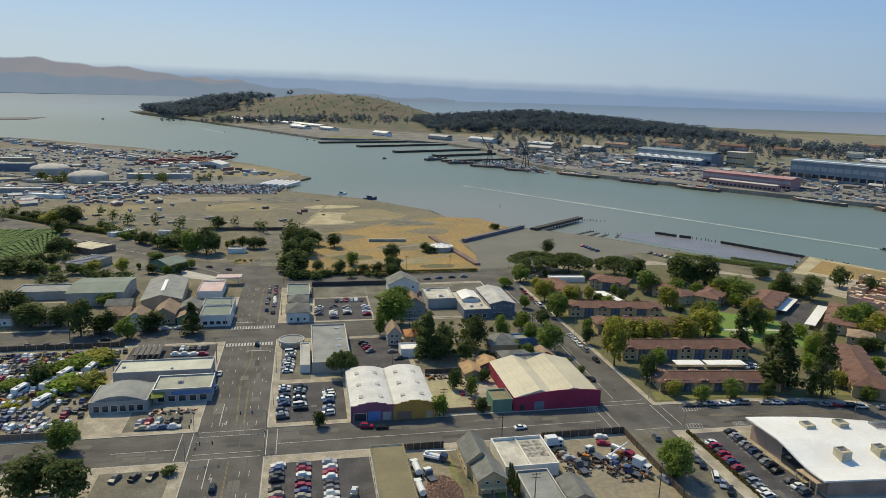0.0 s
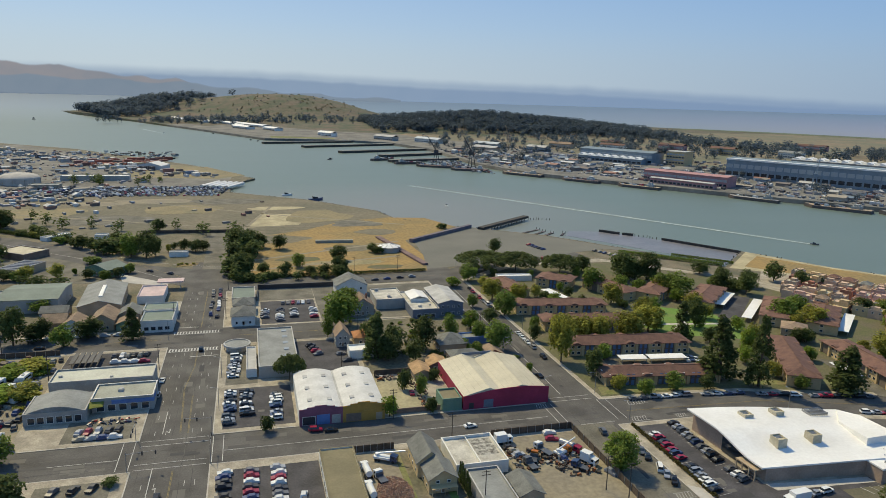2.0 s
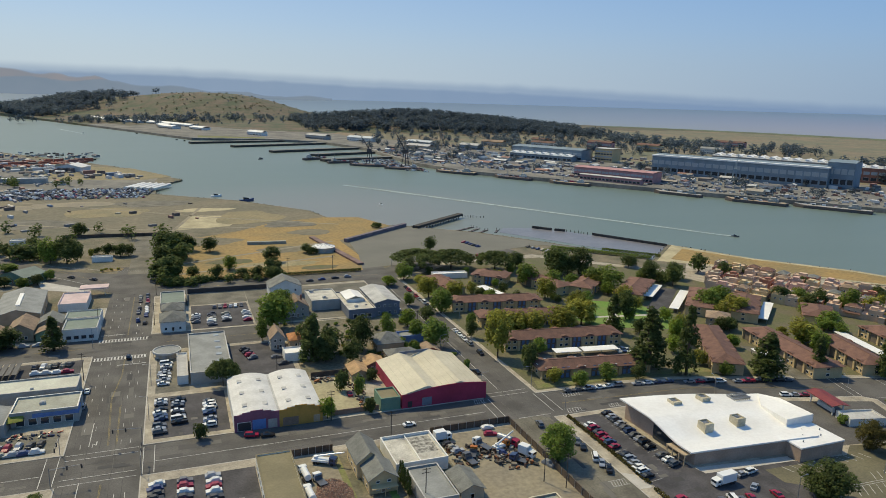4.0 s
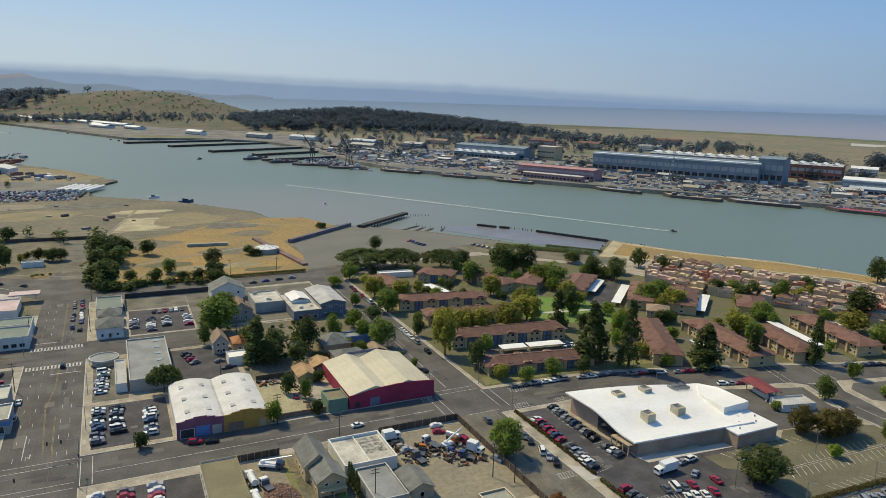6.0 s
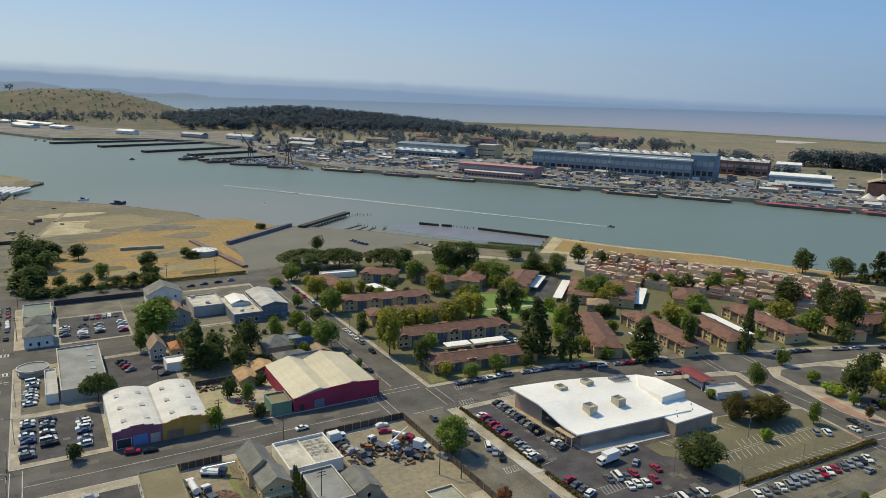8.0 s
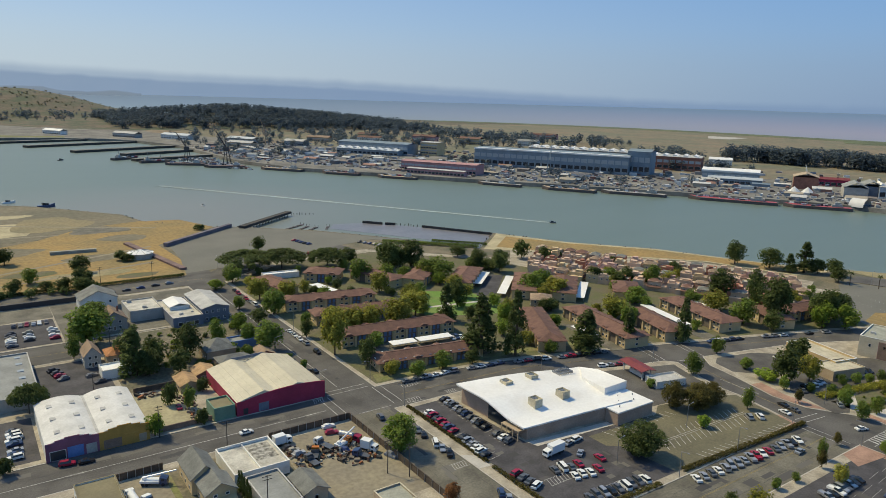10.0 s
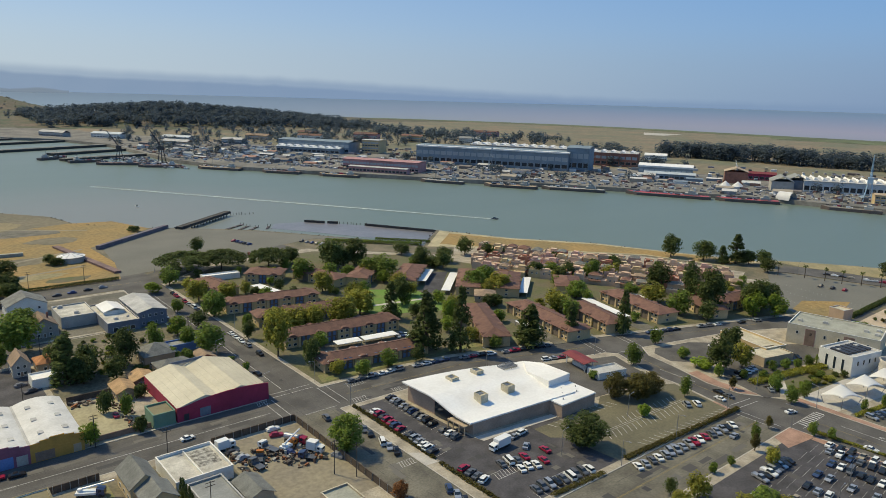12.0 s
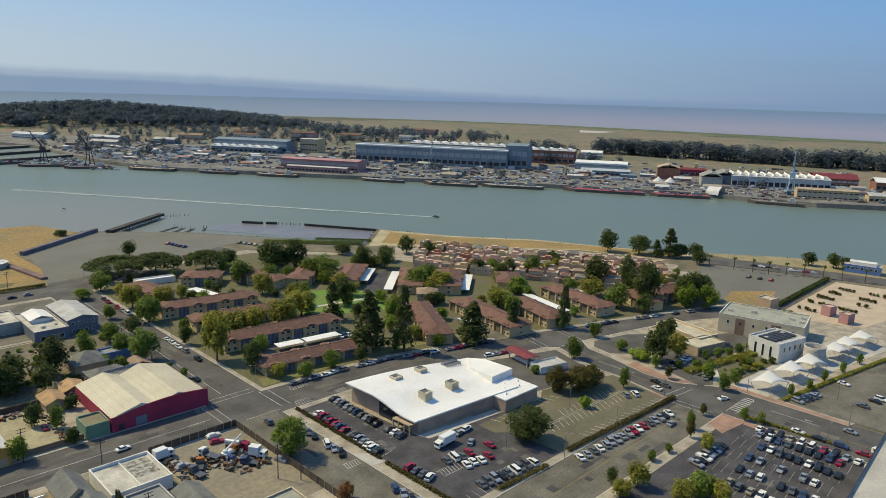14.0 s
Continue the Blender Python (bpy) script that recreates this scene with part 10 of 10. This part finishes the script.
def round_tank(x, y, r, h, rise, label, open_top=False):
    ob = thing("tank", pose(x, y, 0), label, "tank", "works tanks")
    bm = bmesh.new()
    prev = None
    prof = [(r, -.5), (r, h)] + ([(r - 1, h), (r - 1, h - 2), (0.1, h - 2)] if open_top else [(r * math.cos(a), h + rise * math.sin(a)) for a in [math.pi / 2 * k / 7 for k in range(1, 8)]])
    for rr, z in prof:
        rr = max(rr, .05)
        cur = [bm.verts.new((rr * math.cos(i * math.tau / 40), rr * math.sin(i * math.tau / 40), z)) for i in range(40)]
        if prev:
            for i in range(40):
                j = (i + 1) % 40
                bm.faces.new((prev[i], prev[j], cur[j], cur[i]))
        prev = cur
    part("shell", bm, pale_concrete if not open_top else concrete, ob)
    bm = bmesh.new()
    for i in range(12):
        a = i * math.tau / 12
        tube(bm, (r * 1.01 * math.cos(a), r * 1.01 * math.sin(a), 0), (r * 1.01 * math.cos(a), r * 1.01 * math.sin(a), h), .25, None, 5)
    part("buttress_ring", bm, concrete, ob)


round_tank(-318, 970, 23, 7, 6, "pale domed concrete tank at a works")
round_tank(-252, 892, 22, 7, 6, "pale domed concrete tank at a works")
round_tank(-300, 900, 26, 3, 0, "open round settling tank", True)
round_tank(-350, 905, 22, 3, 0, "open round settling tank", True)
flat_building("works_building", "long white-roofed works building", "building", -178, 925, 76, 12, 6, grey_wall, white_roof, z=0)
flat_building("works_building", "grey works building with a flat roof", "building", -300, 800, 60, 16, 5, grey_wall, light_roof, z=0)
flat_building("works_building", "low white works shed beside a field", "building", -255, 760, 40, 10, 4, white_wall, white_roof, z=0, rot=-20)
flat_building("works_building", "pale works building with a grey roof", "building", -215, 850, 30, 18, 5, concrete, grey_roof, z=0)
flat_building("works_building", "dark grey works hall near tanks", "building", -380, 1010, 60, 24, 10, slate_wall, grey_roof, z=0)
flat_building("works_building", "low tan works hall near the quay", "building", -420, 1120, 60, 24, 7, tan_wall, light_roof, z=0)
pitched_building("tent_hall", "white tent hall near the point", "tent", -128, 1058, 34, 26, 6, 4, fabric, fabric, rot=-20, windows=(0, 0), z=0)
for i in range(5):
    ob = thing("greenhouse", pose(-44 + i * 7, 872 - i * 3, 0, 0, 0, 66), "long pale glasshouse roof", "greenhouse", "glasshouses")
    bm = bmesh.new()
    box(bm, -22, -2.4, 0, 22, 2.4, 2.2)
    part("wall", bm, white_wall, ob)
    bm = bmesh.new()
    roof_gable(bm, 44, 4.8, 2.2, 1.0, .1, "x", .1)
    part("roof", bm, white_roof, ob)


def container_rows():
    """Stacks of rust-red containers, rows a gap apart."""
    bm = bmesh.new()
    rnd = random.Random(61)
    for r in range(5):
        for i in range(9):
            x, y = -250 + i * 13 + r * 6, 1090 + r * 17 + i * 4
            vs = box(bm, -6, -2.5, 0, 6, 2.5, rnd.choice((2.6, 2.6, 5.2)))
            m = pose(x, y, .05, 0, 0, 18)
            for v in vs:
                v.co = m @ v.co
    tagged(part("container_stacks", bm, paints("container_paint", [(.30, .08, .05), (.26, .09, .06), (.34, .11, .07), (.22, .10, .08)], .7)), "rows of rust-red containers by the quay", "containers", kind="stuff")


container_rows()


def vine_rows():
    bm = bmesh.new()
    for i in range(40):
        x = -250 + i * 2.0
        y0, y1 = 462 + max(0, (-190 - x)) * .1, 582 - max(0, x + 205) * 2.2
        n = 18
        rnd = random.Random(i)
        for k in range(n):
            a, b_ = y0 + (y1 - y0) * k / n, y0 + (y1 - y0) * (k + 1) / n
            h = rnd.uniform(1.1, 1.7)
            if b_ - a > .5:
                box(bm, x - .7 + (a - 500) * .25, a, 0, x + .7 + (a - 500) * .25, b_, h)
    tagged(part("vines", bm, vine_green), "rows of green vines on a slope", "vines", kind="stuff")


vine_rows()

# ---- west of the wide street: houses and yards ----
for x, y, w, d, h, rs, wl, rf, ax, lb in ((-88, 345, 10, 12, 4.4, 2.6, tan_wall, brown_shingle, "x", "tan house with a brown roof"), (-79, 340, 9, 12, 4.4, 2.8, white_wall, brown_shingle, "y", "white house with an orange-brown roof"), (-67, 345, 10, 16, 5.0, 3.0, tan_wall, brown_shingle, "y", "tan gabled house beside dark trees"),
                                          (-57, 340, 8, 9, 3.4, 1.6, green_wall, brown_shingle, "y", "small green-walled house"), (-92, 362, 12, 10, 4, 2, grey_wall, grey_shingle, "x", "grey house behind trees"), 
                                          (-118, 346, 10, 12, 4, 2.4, tan_wall, grey_shingle, "y", "old house hidden by dark trees"), (-140, 348, 10, 12, 4, 2.4, white_wall, brown_shingle, "x", "old house hidden by dark trees"), (-57, 352, 10, 12, 4.4, 2.6, tan_wall, grey_shingle, "y", "house with a pale gable")):
    pitched_building("house", lb + " on a back street", "house", x, y, w, d, h, rs, wl, rf, axis=ax, windows=(2, 2))
flat_building("workshop", "long low grey-roofed workshop beside a warehouse", "workshop", -136, 393, 29, 15, 4.4, grey_wall, grey_roof)
b = flat_building("workshop", "low workshop with dark panels across its roof", "workshop", -133, 458.5, 14, 24, 4.6, tan_wall, light_roof, rot=-24, parapet=.2)
for _i in range(7):
    bm = bmesh.new()
    box(bm, -6.4, -11 + _i * 3.3, 4.4, 6.4, -9.2 + _i * 3.3, 4.75)
    part("roof_panel", bm, slate_wall, b)
flat_building("station", "low station with a cream roof beside the wide road", "building", -145, 505, 26, 19, 4.2, brown_wall, cream_roof, rot=-36)
flat_building("hut", "small white hut beside a dead-end road", "hut", -47, 491, 12, 5, 3.4, white_wall, light_roof, z=0)
flat_building("shed", "long low white shed behind a roadside hedge", "shed", -138, 562, 21, 7, 3.0, white_wall, white_roof, rot=52, z=0)
flat_building("hut", "small white hut among dark trees", "hut", -107, 561, 9, 7, 3.0, white_wall, light_roof, z=0)
pitched_building("house", "blue-grey roadside house with broken gables", "house", -84.5, 449, 18, 15, 4.4, 2.6, green_wall, teal_roof, rot=-38, windows=(3, 3))
ob = thing("pump_canopy", pose(-44, 408, KERB), "flat pink filling-station canopy beside a junction", "canopy")
bm = bmesh.new()
box(bm, -7, -4, 4.2, 7, 4, 4.8)
part("canopy_top", bm, pink_roof, ob)
bm = bmesh.new()
box(bm, -6.8, -3.8, 4.8, 6.8, 3.8, 4.86)
part("canopy_roof", bm, pink_roof, ob)
for x in (-5, 5):
    bm = bmesh.new()
    box(bm, x - .2, -.2, -.2, x + .2, .2, 4.2)
    part("post", bm, white_wall, ob)

# ---- boats on the strait ----


def wake(p, q, w0, w1, label):
    """Foam behind a boat: torn white patches that widen and thin out astern."""
    rnd = random.Random(71)
    p, q = Vector(p), Vector(q)
    n = (q - p).length
    d = (q - p) / n
    s = Vector((-d.y, d.x))
    bm = bmesh.new()
    for i in range(int(n * 9)):
        u = rnd.random() ** 1.1
        w = w0 + (w1 - w0) * u
        c = p + d * (u * n) + s * rnd.uniform(-w, w) * .5
        L, W = rnd.uniform(2, 8), rnd.uniform(.25, .75) * (1.25 - .8 * u)
        zz = -1.95 + .2 * rnd.random()
        vs = [bm.verts.new((*(c + d * a * L + s * b_ * W), zz)) for a, b_ in ((-1, -.5), (.6, -1), (1, .4), (-.5, 1))]
        bm.faces.new(vs)
    tagged(part("wake", bm, foam), label, "wake", kind="structure")


foam = surface("foam", (.46, .52, .50), .7, 4, .5, .15)
wake((453, 472), (200, 868), 2.2, 7, "long white foam trail behind a boat")
wake((-210, 1960), (-290, 2170), 2, 10, "white foam trail behind a distant boat")


def motor_boat(x, y, rot, s, label, paint="white"):
    ob = thing("boat", pose(x, y, -2, 0, 0, rot), label, "boat")
    bm = bmesh.new()
    prism(bm, [(-3 * s, -1 * s), (1.5 * s, -1.1 * s), (3.6 * s, 0), (1.5 * s, 1.1 * s), (-3 * s, 1 * s)], -.3, [.9 * s, 1.1 * s, 1.5 * s, 1.1 * s, .9 * s])
    part("hull", bm, PAINT[paint], ob)
    bm = bmesh.new()
    prism(bm, [(-1.2 * s, -.7 * s), (1.2 * s, -.7 * s), (1.2 * s, .7 * s), (-1.2 * s, .7 * s)], .8 * s, [2 * s, 1.6 * s, 1.6 * s, 2 * s])
    part("cabin", bm, glass, ob)


motor_boat(455, 469, -60, 1.0, "small dark motor boat under way", "grey")
motor_boat(200, 702, 100, .9, "small white boat at anchor")
motor_boat(138, 1235, 40, 1.6, "dark work boat in the strait", "grey")
motor_boat(68, 752, 10, 2.3, "blue and white houseboat at the shore", "blue")
motor_boat(40, 792, 10, 1.7, "old white houseboat at the shore")
motor_boat(-208, 1955, -80, 1.3, "white boat under way far off")

# ---- palms and planters by the square ----


def palm(x, y, h):
    ob = thing("palm", pose(x, y, KERB), "tall fan palm beside the waterfront road", "palm", "waterfront palms")
    bm = bmesh.new()
    tube(bm, (0, 0, -.2), (.1, .1, h), .28, .2, 7)
    part("trunk", bm, bark, ob)
    rnd = random.Random(int(x))
    bm = bmesh.new()
    for i in range(22):
        a, e = rnd.random() * math.tau, rnd.uniform(-.5, .9)
        L = rnd.uniform(1.6, 2.3)
        t = Vector((math.cos(a) * math.cos(e), math.sin(a) * math.cos(e), math.sin(e)))
        sd = Vector((-math.sin(a), math.cos(a), 0)) * .45
        c = Vector((.1, .1, h))
        v = [bm.verts.new(c), bm.verts.new(c + t * L * .6 + sd), bm.verts.new(c + t * L + Vector((0, 0, -.4))), bm.verts.new(c + t * L * .6 - sd)]
        bm.faces.new(v)
    part("frond_crown", bm, leaf_dark, ob)


for x, y in ((467.5, 189), (470, 177.4), (472.5, 168), (479, 159), (484, 149.6), (490, 139.7), (499, 131), (501, 118), (460, 203)):
    palm(x, y, 8)
_pr = random.Random(81)
for cx, cy in ((404, 121), (422, 122), (437, 121.5), (453, 120.5), (467, 119), (419.5, 105), (436, 104), (451, 103.5), (468, 102.5)):
    for i in range(5):
        if _pr.random() < .9:
            tree(cx + (i - 2) * .25, cy + (i - 2) * 2.0, _pr.uniform(1.8, 2.8), "bush", _pr.choice(("leaf_rust", "leaf_dark")), .8, z=LOT + .03, beside="planted on a pale square")


# ---- vehicle yard: caravans and covered bays ----


def caravan(x, y, heading, length, label):
    ob = thing("caravan", pose(x, y, LOT, 0, 0, heading), label, "caravan", "caravans in the vehicle yard")
    bm = bmesh.new()
    L = length / 2
    prism(bm, [(-L, -1.15), (L, -1.15), (L, 1.15), (-L, 1.15)], .5, 2.9)
    prism(bm, [(L, -.9), (L + .7, -.7), (L + .7, .7), (L, .9)], .7, [2.6, 1.6, 1.6, 2.6])
    part("body", bm, PAINT["white"], ob)
    bm = bmesh.new()
    box(bm, -L * .7, -1.19, 1.5, L * .6, 1.19, 2.2)
    part("window", bm, glass, ob)
    bm = bmesh.new()
    box(bm, -L * .5, -.4, 2.9, -L * .2, .4, 3.2)
    part("roof_vent", bm, light_roof, ob)
    for yy in (-1.0, 1.0):
        bm = bmesh.new()
        tube(bm, (-.3, yy - .12, .35), (-.3, yy + .12, .35), .35, .35, 9)
        part("wheel", bm, rubber, ob)


for x, y, h, L in ((-92, 276, 70, 7), (-87, 270, 60, 6), (-95, 266, 75, 7.5), (-89, 259, 65, 6), (-84, 281, 80, 7), (-97, 285, 70, 6.5), (-81, 262, 60, 6), (-103, 262, 72, 7), (-86, 288, 60, 6.5), (-92, 251, 66, 7)):
    caravan(x, y, h, L, "old white caravan among weeds")
ob = thing("bay_cover", pose(-65.5, 296, LOT), "row of dark covers over parking bays", "cover")
for _i in range(5):
    bm = bmesh.new()
    box(bm, -5.4 + _i * 2.2, -6.2, 2.3, -3.7 + _i * 2.2, 6.2, 2.5)
    part("cover_panel", bm, dark_metal, ob)
    for _y in (-5.8, 5.8):
        bm = bmesh.new()
        box(bm, -4.6 + _i * 2.2, _y - .06, -.1, -4.48 + _i * 2.2, _y + .06, 2.3)
        part("post", bm, dark_metal, ob)
for x, y in ((-45, 463), (-40, 464), (-36, 465), (-43, 465.5)):
    tree(x, y, 1.4, "bush", "leaf_olive", 1.5, z=.16, beside="on a traffic island")
_y2 = random.Random(8)
for _ in range(38):
    tree(_y2.uniform(-106, -76), _y2.uniform(246, 304), _y2.uniform(1.0, 2.4), "bush", _y2.choice(("leaf_weed", "leaf_weed", "leaf_lime", "leaf_weed")), _y2.uniform(1.4, 2.4), beside="in a weedy yard")

# ---- more garden trees ----
_g = random.Random(91)
_houses = [(ob.matrix_world.translation.x, ob.matrix_world.translation.y, ob.matrix_world.to_euler().z, ob.name) for ob in scene.collection.objects if ob.parent is None and ob.name.startswith("apartment_house")]


def clear_of_houses(x, y):
    for hx, hy, a, nm in _houses:
        u = (x - hx) * math.cos(a) + (y - hy) * math.sin(a)
        v = -(x - hx) * math.sin(a) + (y - hy) * math.cos(a)
        if abs(u) < 27 and abs(v) < 8:
            return False
    return True


_n = 0
while _n < 30:
    _x, _y = _g.uniform(130, 330), _g.uniform(226, 410)
    if (234 < _x < 318 and abs(_y - 312 + (_x - 262) * .0) < 26 and _x + _y > 520) or _y > 424 - (_x - 170) * 1.05 or _y < 222 + max(0, 240 - _x) * 0 or (_x > 250 and _y < 240 - (_x - 250) * .35 and _y < 205) or not clear_of_houses(_x, _y) or (186 < _x < 236 and 283 < _y < 318):
        continue
    tree(_x, _y, _g.uniform(5, 8.5), "round", _g.choice(("leaf_olive", "leaf_green", "leaf_olive", "leaf_lime", "leaf_dark")), _g.uniform(1.0, 1.35), beside="in apartment gardens")
    _n += 1
for _ in range(34):
    _u, _v = _g.random(), _g.random()
    tree(345 + 88 * _u - 62 * _v + _g.uniform(-3, 3), 360 - 150 * _u - 42 * _v, _g.uniform(4, 8), "round", _g.choice(("leaf_green", "leaf_dark", "leaf_olive")), 1.2, beside="between stucco town houses")
for _ in range(46):
    tree(_g.uniform(46, 103), _g.uniform(263, 330), _g.uniform(1.2, 3.2), "bush", _g.choice(("leaf_green", "leaf_dark", "leaf_olive")), _g.uniform(.9, 1.4), beside="in back yards")
